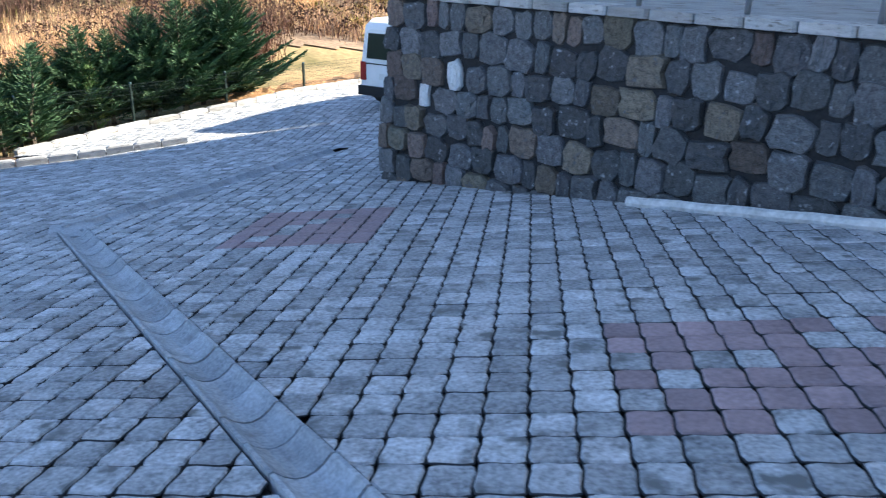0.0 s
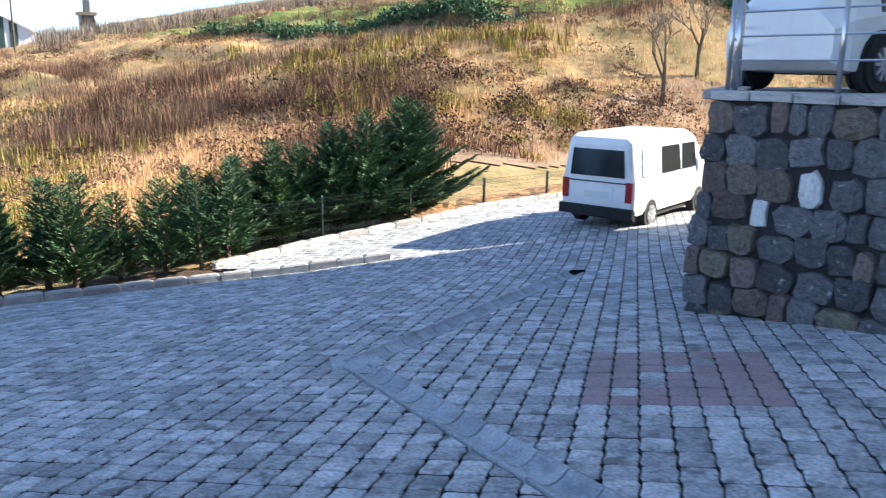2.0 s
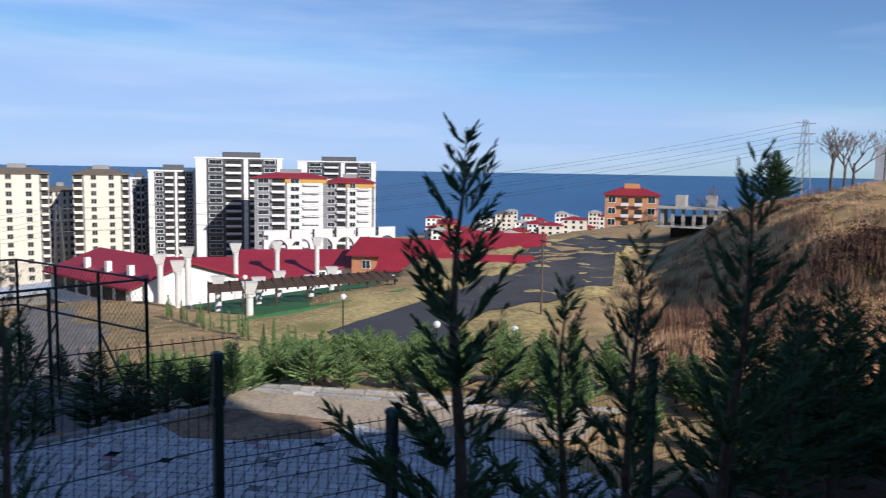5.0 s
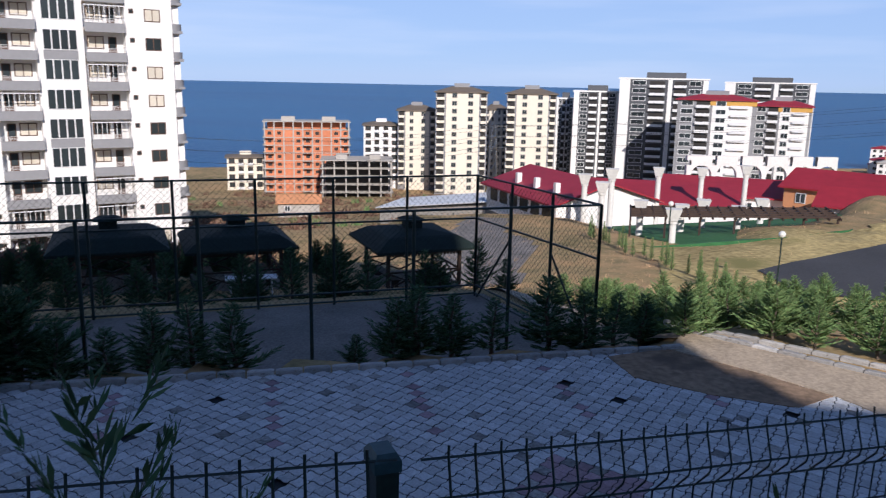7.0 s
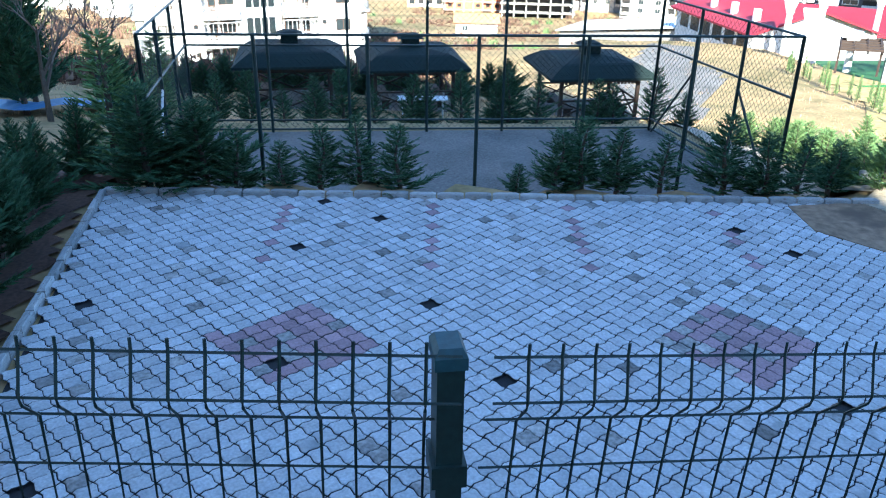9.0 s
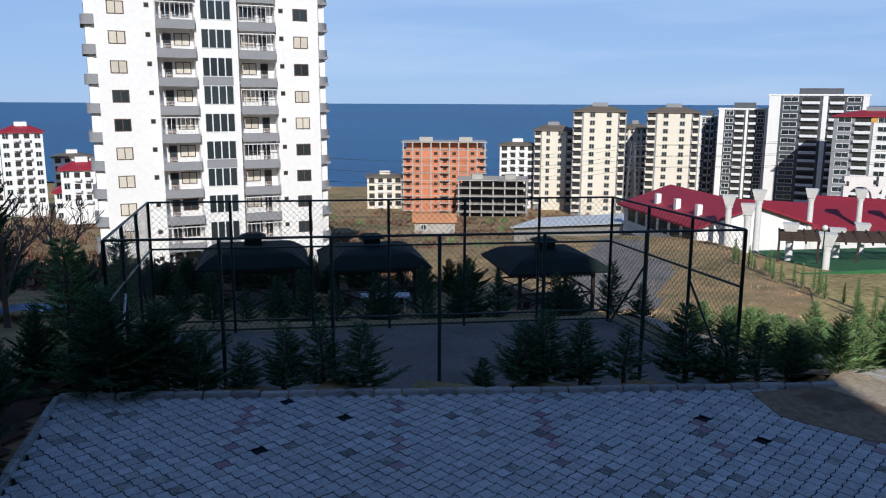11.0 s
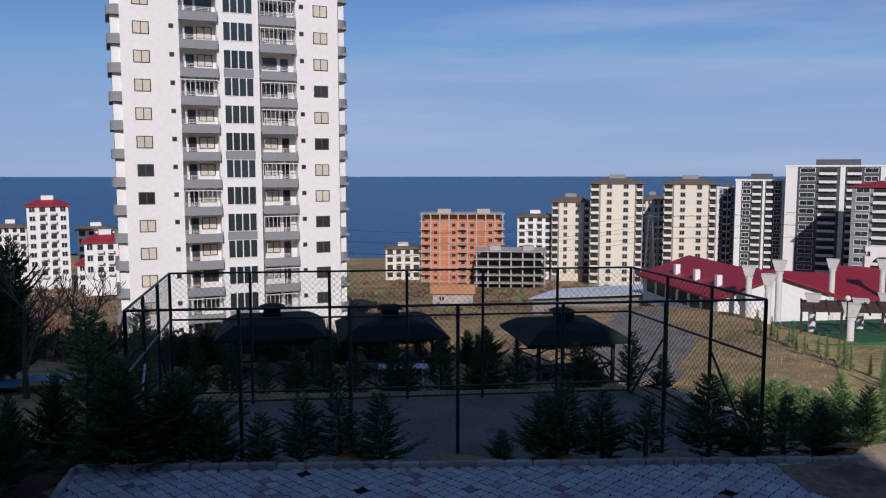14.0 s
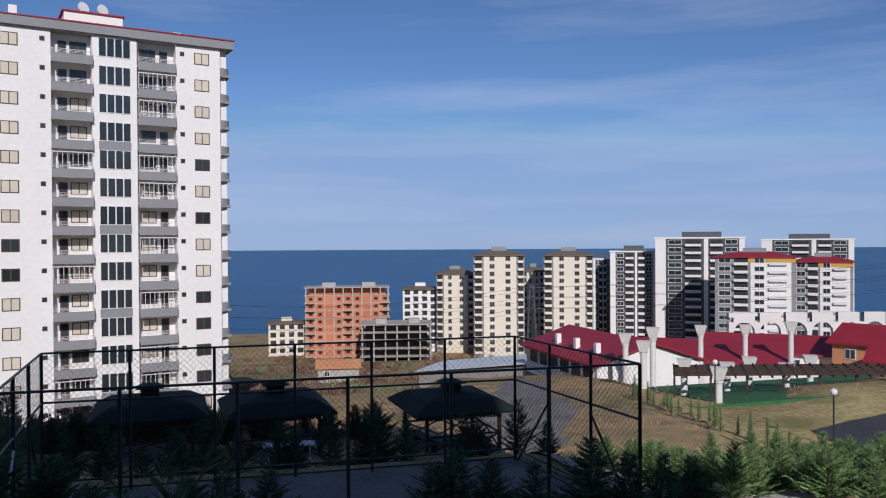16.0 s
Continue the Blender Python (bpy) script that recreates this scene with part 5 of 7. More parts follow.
# green bushes in the foliage colour that has the sun painted in
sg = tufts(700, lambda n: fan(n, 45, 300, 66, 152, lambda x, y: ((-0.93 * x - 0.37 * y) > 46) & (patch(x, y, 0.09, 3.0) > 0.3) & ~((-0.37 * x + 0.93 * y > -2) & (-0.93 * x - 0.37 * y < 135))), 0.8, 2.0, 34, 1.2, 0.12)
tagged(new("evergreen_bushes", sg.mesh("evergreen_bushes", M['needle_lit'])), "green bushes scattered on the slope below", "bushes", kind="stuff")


# ---- buildings ----
def face_matrix(xl, yl, xr, yr, z):
    """Local frame at a facade's lower left corner: x along it, y away from the viewer."""
    d = Vector((xr - xl, yr - yl, 0)).normalized()
    return Matrix(((d.x, -d.y, 0, xl), (d.y, d.x, 0, yl), (0, 0, 1, z), (0, 0, 0, 1)))


def tower():
    """The white high-rise with recessed balconies and a glazed stair."""
    n, sh = 15, 3.05
    base = 23.4 - n * sh
    Wd, D = 23.8, 18.0
    t = thing("apartment_tower", "tall white apartment tower with grey balcony fronts", "building", face_matrix(-72.9, -65.7, -90.0, -49.3, base))
    Ht = n * sh
    cols = [(0, 6.0), (10.0, 14.6), (18.8, Wd)]
    for x0, x1 in cols:
        part("wall", Geo().box(x0, 0, -3, x1, 4, Ht), M['plaster'], t)
    part("wall", Geo().box(0.01, 1.5, -3, Wd - 0.01, D, Ht - 0.01), M['plaster'], t)
    part("roof", Geo().box(-1.5, -0.5, Ht, Wd + 1.5, D, Ht + 0.95), M['grey'], t, "grey roof band")
    part("roof_edge", Geo().box(-1.6, -0.6, Ht + 0.95, Wd + 1.6, D, Ht + 1.08), M['redroof'], t)
    part("stair_head", Geo().box(7.5, 2, Ht + 1.0, 13.5, 8, Ht + 2.7), M['plaster'], t)
    part("stair_head_roof", Geo().box(7.3, 1.8, Ht + 2.7, 13.7, 8.2, Ht + 2.85), M['redroof'], t)
    for x in (2.2, 19.0):
        part("chimney", Geo().box(x, 2, Ht + 1, x + 0.8, 2.8, Ht + (2.6 if x < 5 else 1.8)), M['plaster'], t)
    for x in (9.6, 11.6):
        dish = Geo()
        dish.bar((x, 4, Ht + 2.8), (x, 4, Ht + 3.6), 0.05)
        dish.bar((x, 3.9, Ht + 3.7), (x + 0.1, 3.7, Ht + 3.75), 0.62, 16, 0.66)
        part("satellite_dish", dish, M['whiteframe'], t)
    win_f = Geo().box(-0.85, -0.03, 0, 0.85, 0.02, 1.35).mesh("window", M['brownframe'])
    p_lit = Geo().box(-0.74, -0.045, 0.1, -0.05, 0, 1.25).box(0.05, -0.045, 0.1, 0.74, 0, 1.25).mesh("pane", M['blind'])
    p_dk = Geo().box(-0.74, -0.045, 0.1, -0.05, 0, 1.25).box(0.05, -0.045, 0.1, 0.74, 0, 1.25).mesh("pane", M['glass'])
    vent = Geo().box(-0.25, -0.03, 0, 0.25, 0, 0.5).mesh("vent_window", M['brownframe'])
    ventp = Geo().box(-0.16, -0.045, 0.09, 0.16, 0, 0.41).mesh("pane", M['glass'])
    stair = Geo().box(0, -0.05, 0, 3.3, 0, 2.1).mesh("stair_window", M['whiteframe'])
    stp = Geo()
    for k in range(4):
        stp.box(0.08 + k * 0.82, -0.075, 0.08, 0.76 + k * 0.82, -0.01, 2.02)
    stp = stp.mesh("pane", M['glass'])
    slab = Geo().box(0, -0.35, 0, 4.0, 1.5, 0.18).mesh("slab", M['plaster'])
    front = Geo().box(-0.03, -0.5, -0.35, 4.03, -0.36, 0.62).mesh("parapet", M['grey'])
    rail_m = Geo()
    for z in (0.75, 0.9, 1.05):
        rail_m.box(0, -0.45, z, 4.0, -0.41, z + 0.04)
    for k in range(6):
        rail_m.box(k * 0.79, -0.45, 0.6, k * 0.79 + 0.04, -0.41, 1.09)
    rail_m = rail_m.mesh("railing", M['rail'])
    glz = Geo()
    for k in range(8):
        glz.box(k * 0.5, -0.44, 0.6, k * 0.5 + 0.05, -0.38, 2.4)
    glz.box(0, -0.44, 2.35, 4.0, -0.38, 2.45)
    glz = glz.mesh("glazing_frame", M['whiteframe'])
    door = Geo().box(0, 1.44, 0.18, 0.85, 1.5, 2.3).mesh("door", M['brownframe'])
    doorp = Geo().box(0.12, 1.42, 1.0, 0.73, 1.5, 2.2).mesh("pane", M['glass'])
    side = Geo()
    for k in range(7):
        a, b = math.pi / 2 * (k / 7), math.pi / 2 * ((k + 1) / 7)
        side.add([(1.35 * math.sin(a), 1.2 - 1.35 * math.cos(a), -0.3), (1.35 * math.sin(b), 1.2 - 1.35 * math.cos(b), -0.3),
                  (1.35 * math.sin(b), 1.2 - 1.35 * math.cos(b), 0.75), (1.35 * math.sin(a), 1.2 - 1.35 * math.cos(a), 0.75),
                  (1.2 * math.sin(a), 1.2 - 1.2 * math.cos(a), 0.75), (1.2 * math.sin(b), 1.2 - 1.2 * math.cos(b), 0.75)],
                 [(0, 1, 2, 3), (3, 2, 5, 4)])
    side.box(0.0, 1.2, -0.3, 1.35, 6.0, 0.75)
    side.box(0, 0.0, -0.3, 1.2, 1.2, 0.0)
    side_me = side.mesh("side_balcony", M['grey'])
    rr = random.Random(8)
    for k in range(n):
        z = k * sh
        for x in (2.1, 21.7):
            w = part("window", win_f, None, t, m=Matrix.Translation((x, 0, z + 0.95)))
            part("pane", p_lit if rr.random() < 0.62 else p_dk, None, w)
        for x in (5.2, 19.5):
            w = part("vent_window", vent, None, t, m=Matrix.Translation((x, 0, z + 1.75)))
            part("pane", ventp, None, w)
        w = part("stair_window", stair, None, t, m=Matrix.Translation((10.65, 0, z + 0.75)))
        part("pane", stp, None, w)
        if k in (2, 5, 8, 11):
            part("grey_panel", Geo().box(10.65, -0.06, z - 0.22, 13.95, 0, z + 0.72), M['grey'], t)
        for x0 in (6.0, 14.7):
            b = part("balcony", slab, None, t, m=Matrix.Translation((x0, 0, z)))
            part("parapet", front, None, b)
            part("railing", rail_m, None, b)
            if rr.random() < 0.33:
                part("glazing_frame", glz, None, b)
            flip = x0 > 10
            d = part("door", door, None, b, m=Matrix.Translation((2.6 if flip else 0.8, 0, 0)))
            part("pane", doorp, None, b, m=Matrix.Translation((2.6 if flip else 0.8, 0, 0)))
            w = part("window", win_f, None, b, m=Matrix.Translation((1.3 if flip else 2.8, 1.48, 1.0)))
            part("pane", p_dk if rr.random() < 0.5 else p_lit, None, b, m=Matrix.Translation((1.3 if flip else 2.8, 1.48, 1.0)))
        part("side_balcony", side_me, None, t, m=Matrix.Translation((Wd, 0.2, z + 0.15)))
        part("side_balcony", side_me, None, t, m=Matrix.Translation((0, 0.2, z + 0.15)) @ Matrix.Diagonal((-1, 1, 1, 1)))
        part("side_opening", Geo().box(Wd + 0.9, 0.9, z + 0.95, Wd + 0.96, 5.6, z + 2.75), M['glass'], t)
        part("side_opening", Geo().box(-0.96, 0.9, z + 0.95, -0.9, 5.6, z + 2.75), M['glass'], t)
    for x0 in (Wd, -0.93):
        part("side_bay", Geo().box(x0, 0.7, -3, x0 + 0.93, 5.8, Ht), M['plaster'], t)
    return t


tower()


def block(name, label, c, style):
    """A far apartment block: c holds left and right corner, roof and foot heights, depth."""
    xl, yl, xr, yr, zt, zb, D = c
    Wd = math.hypot(xr - xl, yr - yl)
    t = thing(name, label, "building", face_matrix(xl, yl, xr, yr, zb))
    Ht = zt - zb
    n = max(2, round(Ht / 3.0))
    sh = Ht / n
    wall_m, roof_m, bays, trim = style['wall'], style['roof'], style['bays'], style.get('trim')
    part("wall", Geo().box(0, 0, -6, Wd, D, Ht), M[wall_m], t)
    if style.get('hip'):
        o, hh = 0.8, style['hip']
        part("roof", Geo().add([(-o, -o, Ht), (Wd + o, -o, Ht), (Wd + o, D + o, Ht), (-o, D + o, Ht), (Wd * 0.3, D * 0.4, Ht + hh), (Wd * 0.7, D * 0.4, Ht + hh), (Wd * 0.7, D * 0.6, Ht + hh), (Wd * 0.3, D * 0.6, Ht + hh),
                              (-o, -o, Ht - 0.3), (Wd + o, -o, Ht - 0.3), (Wd + o, D + o, Ht - 0.3), (-o, D + o, Ht - 0.3)],
                             [(0, 1, 5, 4), (1, 2, 6, 5), (2, 3, 7, 6), (3, 0, 4, 7), (4, 5, 6, 7), (8, 9, 1, 0), (9, 10, 2, 1), (11, 8, 0, 3), (11, 10, 9, 8)]), M[roof_m], t)
        part("stair_head", Geo().box(Wd * 0.35, D * 0.35, Ht, Wd * 0.65, D * 0.65, Ht + hh + 1.2), M[wall_m], t)
    else:
        part("roof", Geo().box(-0.4, -0.4, Ht, Wd + 0.4, D + 0.4, Ht + 0.6), M[roof_m], t)
        part("stair_head", Geo().box(Wd * 0.3, D * 0.2, Ht + 0.6, Wd * 0.75, D * 0.6, Ht + 2.8), M[style.get('head', wall_m)], t)
    for x0, x1, kind in style.get('strips', ()):
        part("facade_strip", Geo().box(x0 * Wd, -0.25, -4, x1 * Wd, 0.1, Ht - 0.05), M[kind], t)
    if style.get('band'):
        part("roof_band", Geo().box(Wd * 0.42, -0.3, Ht - 2.0, Wd + 0.1, 0, Ht - 0.5), M[style['band']], t)
    meshes = {}
    for k in range(n):
        z = k * sh
        for x0, x1, kind in bays:
            w = (x1 - x0) * Wd
            key = (kind, round(w, 2))
            if kind == 'b':
                if key not in meshes:
                    meshes[key] = (Geo().box(0, -1.1, 0.0, w, 0, 0.18).box(0, -1.15, 0.0, w, -1.0, 1.0).mesh("balcony", M[trim or 'whiteframe']),
                                   Geo().box(0.1, -0.04, 0.2, w - 0.1, 0.0, 2.45).mesh("balcony_door", M['dark']))
                b = part("balcony", meshes[key][0], None, t, m=Matrix.Translation((x0 * Wd, 0, z)))
                part("balcony_door", meshes[key][1], None, b)
            else:
                if key not in meshes:
                    meshes[key] = (Geo().box(-0.12, -0.10, -0.12, w + 0.12, 0, sh * 0.55 + 0.12).mesh("window", M[style.get('frame', 'whiteframe')]),
                                   Geo().box(0.08, -0.13, 0.08, w / 2 - 0.05, 0, sh * 0.55 - 0.05).box(w / 2 + 0.05, -0.13, 0.08, w - 0.08, 0, sh * 0.55 - 0.05).mesh("pane", M['glass']))
                b = part("window", meshes[key][0], None, t, m=Matrix.Translation((x0 * Wd, -0.26 if kind == 'w2' else 0, z + sh * 0.28)))
                part("pane", meshes[key][1], None, b)
    # right flank, seen at a slant
    for k in range(n):
        for y in (D * 0.2, D * 0.5, D * 0.78):
            key = 'flank'
            if key not in meshes:
                meshes[key] = Geo().box(0, -0.8, 0, 0.08, 0.8, sh * 0.5).mesh("window", M['glass'])
            part("window", meshes[key], None, t, m=Matrix.Translation((Wd, y, k * sh + sh * 0.3)))
    return t


CREAM = dict(wall='grey', roof='brownroof', hip=2.0, frame='concrete', strips=((0.20, 0.84, 'plaster2'),), bays=((0.02, 0.17, 'b'), (0.32, 0.41, 'w2'), (0.63, 0.72, 'w2'), (0.87, 0.98, 'b')), trim='plaster2')
DARK = dict(wall='darkgrey', roof='plaster', head='darkgrey', strips=((0.0, 0.12, 'plaster'), (0.55, 0.60, 'plaster'), (0.94, 1.0, 'plaster')), bays=((0.15, 0.30, 'w'), (0.34, 0.52, 'b'), (0.62, 0.76, 'b'), (0.79, 0.92, 'w')))
GREYRED = dict(wall='grey', roof='redroof', hip=1.8, band='yellow', strips=((0.45, 0.95, 'plaster'),), bays=((0.05, 0.2, 'w'), (0.24, 0.42, 'b'), (0.5, 0.62, 'w2'), (0.68, 0.9, 'b')))
WHITE = dict(wall='plaster', roof='brownroof', hip=1.2, frame='brownframe', bays=((0.06, 0.2, 'w'), (0.3, 0.45, 'b'), (0.55, 0.7, 'b'), (0.8, 0.94, 'w')))
WHITERED = dict(WHITE, roof='redroof', frame='whiteframe', hip=2.0)
block("apartment_building", "white apartment block with green-edged roof", (-325.2, -104.8, -329.5, -90.7, -19.2, -43, 14), WHITE)
block("apartment_building", "cream and grey apartment block with brown roof", (-324.6, -89.9, -328.4, -75.0, -12.7, -43, 16), CREAM)
block("apartment_building", "tall cream apartment block with grey corners", (-309.0, -70.4, -312.9, -51.0, -4.7, -43, 18), CREAM)
block("apartment_building", "cream apartment block half hidden behind another", (-352.2, -58.5, -353.6, -49.5, -12.4, -45, 16), CREAM)
block("apartment_building", "tall cream apartment block with brown roof", (-323.9, -45.2, -326.1, -25.8, -5.0, -43, 18), CREAM)
block("apartment_building", "narrow dark apartment block with white bands", (-366, -29.1, -366.5, -21.7, -7.7, -45, 14), DARK)
block("apartment_building", "dark glazed apartment block with white frames", (-351.5, -20.8, -352.2, -2.3, -4.2, -45, 18), DARK)
block("apartment_building", "large dark apartment block with white grid frames", (-342.2, -2.2, -340.7, 31.8, 1.4, -45, 22), DARK)
block("apartment_building", "far dark apartment block with white frames", (-404.7, 45.2, -398.6, 83.2, 0.6, -48, 20), DARK)
block("apartment_building", "grey and white apartment block with red roof", (-306.7, 18.6, -303.9, 44.8, -5.2, -40, 18), GREYRED)
block("apartment_building", "white and grey apartment block with yellow band", (-313.9, 45.7, -310.6, 64.3, -7.0, -40, 18), GREYRED)
block("apartment_building", "slim white apartment block with red roof", (-195, -233.8, -204.7, -225.6, -11.5, -36, 12), WHITERED)
block("house", "low white house with red roof", (-174.6, -185.5, -182.8, -177.8, -20.2, -30, 10), WHITERED)
block("apartment_building", "pale grey apartment block far down the slope", (-205.3, -263.7, -213.5, -257.3, -20.3, -38, 12), WHITE)
block("house", "cream building near the shore", (-299.0, -153.5, -305.6, -140.4, -32.2, -45, 12), dict(WHITE, wall='plaster2', hip=0.8))
block("house", "orange rendered house with red roof on the slope", (-225.6, 118.8, -217.8, 132.6, -7.6, -18, 14), dict(WHITERED, wall='orange'))
block("house", "dark small tower house on the hilltop", (-91.4, 147.2, -89.6, 148.8, 10.4, 4, 3), dict(WHITE, wall='darkgrey', hip=None))
block("house", "grey house among trees on the hilltop", (-8.8, 84, -3.2, 85, 12.6, 7, 6), dict(WHITE, wall='grey', hip=1.0))
block("house", "shaded grey house on the hilltop", (8, 73, 18, 71, 12.0, 6, 8), dict(WHITE, wall='grey', roof='redroof', hip=1.2))


def carcass(name, label, c, n, infill):
    """A building under construction: slabs, columns and, where built, brick infill."""
    xl, yl, xr, yr, zt, zb, D = c
    Wd = math.hypot(xr - xl, yr - yl)
    t = thing(name, label, "building", face_matrix(xl, yl, xr, yr, zb))
    sh = (zt - zb) / n
    slab = Geo().box(-0.6, 0.05 if infill else -0.6, 0, Wd + 0.6, D, 0.28).mesh("slab", M['concrete'])
    colm = Geo().box(0, 0, 0, 0.5, 0.5, sh).mesh("column", M['concrete'])
    core = Geo().box(1.2, 4, -4, Wd - 1.2, D - 1, zt - zb - (0.1 if infill else sh * 0.5))
    part("core_wall", core, M['dark' if not infill else 'brick'], t)
    nb = 9 if infill else 6
    bw = Wd / nb
    bay = Geo().box(0.5, 0.15, 0.28, bw, 0.5, 1.15).box(0.5, 0.15, 2.35, bw, 0.5, sh).box(0.5, 0.15, 1.15, bw * 0.38, 0.5, 2.35).box(bw * 0.78, 0.15, 1.15, bw, 0.5, 2.35).mesh("brick_infill", M['brick'])
    full = Geo().box(0.5, 0.15, 0.28, bw, 0.5, sh).mesh("brick_infill", M['brick'])
    bal = Geo().box(0.2, -1.5, 0.0, bw, 0, 0.25).mesh("balcony_slab", M['concrete'])
    hole = Geo().box(bw * 0.38, 0.3, 1.15, bw * 0.78, 0.48, 2.35).mesh("opening", M['dark'])
    for k in range(n + 1):
        part("slab", slab, None, t, m=Matrix.Translation((0, 0, k * sh)))
        if k == n:
            break
        for j in range(nb + 1):
            part("column", colm, None, t, m=Matrix.Translation((min(j * bw, Wd - 0.5), 0, k * sh)))
            if j < nb and infill and k < n - 1:
                if j in (0, 4, 8):
                    part("balcony_slab", bal, None, t, m=Matrix.Translation((j * bw, 0, k * sh)))
                    part("opening", hole, None, t, m=Matrix.Translation((j * bw, 0, k * sh)))
                    part("brick_infill", bay, None, t, m=Matrix.Translation((j * bw, 0.2, k * sh)))
                else:
                    part("brick_infill", full if (j in (2, 6)) else bay, None, t, m=Matrix.Translation((j * bw, 0, k * sh)))
                    if j not in (2, 6):
                        part("opening", hole, None, t, m=Matrix.Translation((j * bw, 0, k * sh)))
        if not infill:
            for y in (D * 0.33, D * 0.66):
                for j in (0, nb):
                    part("column", colm, None, t, m=Matrix.Translation((min(j * bw, Wd - 0.5), y, k * sh)))
    part("roof_stair", Geo().box(Wd * 0.2, 3, n * sh, Wd * 0.36, 7, n * sh + 2.0), M['concrete'], t)
    part("roof_stair", Geo().box(Wd * 0.68, 3, n * sh, Wd * 0.84, 7, n * sh + 2.0), M['concrete'], t)
    return t


carcass("unfinished_building", "unfinished block of concrete frame and orange brick infill", (-291.2, -133.5, -303.5, -103.4, -17.2, -47, 15), 10, True)
carcass("unfinished_building", "bare grey concrete building frame under construction", (-277.4, -104.8, -285.5, -80.9, -29.5, -47, 16), 6, False)


# ---- wedding garden with red roofs ----
def red_hall():
    """Gable end towards the garden, eaves along the gravel apron."""
    t = thing("hall", "low white hall with a broad red sheet roof", "building", face_matrix(-94.9, -6.3, -102.1, 4.7, -16.6))
    Wd, D, he, ha = 13.1, 19.0, 3.9, 6.0
    part("wall", Geo().box(0, 0, -4, Wd, D, he), M['plaster'], t)
    part("gable", Geo().add([(0, 0, he), (Wd, 0, he), (Wd / 2, 0, ha - 0.1), (0, 0.3, he), (Wd, 0.3, he), (Wd / 2, 0.3, ha - 0.1)], [(0, 1, 2), (5, 4, 3), (0, 2, 5, 3), (2, 1, 4, 5)]), M['plaster'], t)
    o = 0.7
    sl = (ha - he) / (Wd / 2)
    part("roof", Geo().add([(-o, -o, he - o * sl + .15), (Wd / 2, -o, ha + .15), (Wd / 2, D + o, ha + .15), (-o, D + o, he - o * sl + .15), (Wd + o, -o, he - o * sl + .15), (Wd + o, D + o, he - o * sl + .15),
                          (-o, -o, he - o * sl - .05), (Wd / 2, -o, ha - .05), (Wd / 2, D + o, ha - .05), (-o, D + o, he - o * sl - .05), (Wd + o, -o, he - o * sl - .05), (Wd + o, D + o, he - o * sl - .05)],
                         [(0, 1, 2, 3), (1, 4, 5, 2), (6, 7, 1, 0), (7, 10, 4, 1), (9, 8, 7, 6), (8, 11, 10, 7), (0, 3, 9, 6), (4, 10, 11, 5)]), M['redroof'], t)
    wm = Geo().box(-0.06, 0, 0, 0, 2.2, 1.5).mesh("window", M['glass'])
    fm = Geo().box(-0.04, -0.12, -0.12, 0, 2.32, 1.62).mesh("window_frame", M['whiteframe'])
    for k in range(6):
        w = part("window", wm, None, t, m=Matrix.Translation((0, 1.0 + 2.9 * k, 1.9)))
        part("window_frame", fm, None, w)
    for k in range(3):
        part("roof_vent", Geo().box(1.5, 3 + 5 * k, he, 2.1, 3.6 + 5 * k, he + 1.9), M['plaster'], t)
    part("plinth", Geo().box(-0.15, -0.1, -4, Wd, D + 0.1, 0.4), M['darkgrey'], t)
    return t


def low_roof(x0, y0, x1, y1, zw, D, hh, wallm, label, zb=-17, roofm='redroof'):
    t = thing("hall", label, "building", face_matrix(x0, y0, x1, y1, zb))
    Wd = math.hypot(x1 - x0, y1 - y0)
    h = zw - zb
    part("wall", Geo().box(0, 0, -3, Wd, D, h), M[wallm], t)
    part("roof", Geo().add([(-.6, -.6, h), (Wd + .6, -.6, h), (Wd + .6, D / 2, h + hh), (-.6, D / 2, h + hh), (Wd + .6, D + .6, h), (-.6, D + .6, h),
                          (-.6, -.6, h - .2), (Wd + .6, -.6, h - .2), (Wd + .6, D + .6, h - .2), (-.6, D + .6, h - .2)],
                         [(0, 1, 2, 3), (3, 2, 4, 5), (6, 7, 1, 0), (9, 8, 7, 6), (7, 8, 4, 2, 1), (6, 0, 3, 5, 9)]), M[roofm], t)
    wm = Geo().box(0, -0.08, 0, 1.3, 0, 1.3).mesh("window", M['whiteframe'])
    wp = Geo().box(0.1, -0.1, 0.1, 0.6, 0, 1.2).box(0.7, -0.1, 0.1, 1.2, 0, 1.2).mesh("pane", M['glass'])
    for k in range(max(1, int(Wd / 5))):
        w = part("window", wm, None, t, m=Matrix.Translation((1.5 + 4.5 * k, 0, h - 2.0)))
        part("pane", wp, None, w)
    return t


red_hall()
low_roof(-107, -3.5, -106, 14, -13.6, 16, 1.7, 'plaster', "white garden hall with red sheet roof")
low_roof(-120, 6.0, -118, 22, -14.0, 14, 1.7, 'plaster', "low hall with red sheet roof")
low_roof(-116, 21, -110, 31, -12.0, 10, 2.0, 'orange', "orange rendered house with red roof")
low_roof(-104, 22.5, -97, 40, -12.6, 8, 1.8, 'plaster', "long low building with red roof sheets", -15)
low_roof(-122, 36, -116, 50, -11.6, 9, 1.8, 'plaster', "white pavilion with red roof", -16)


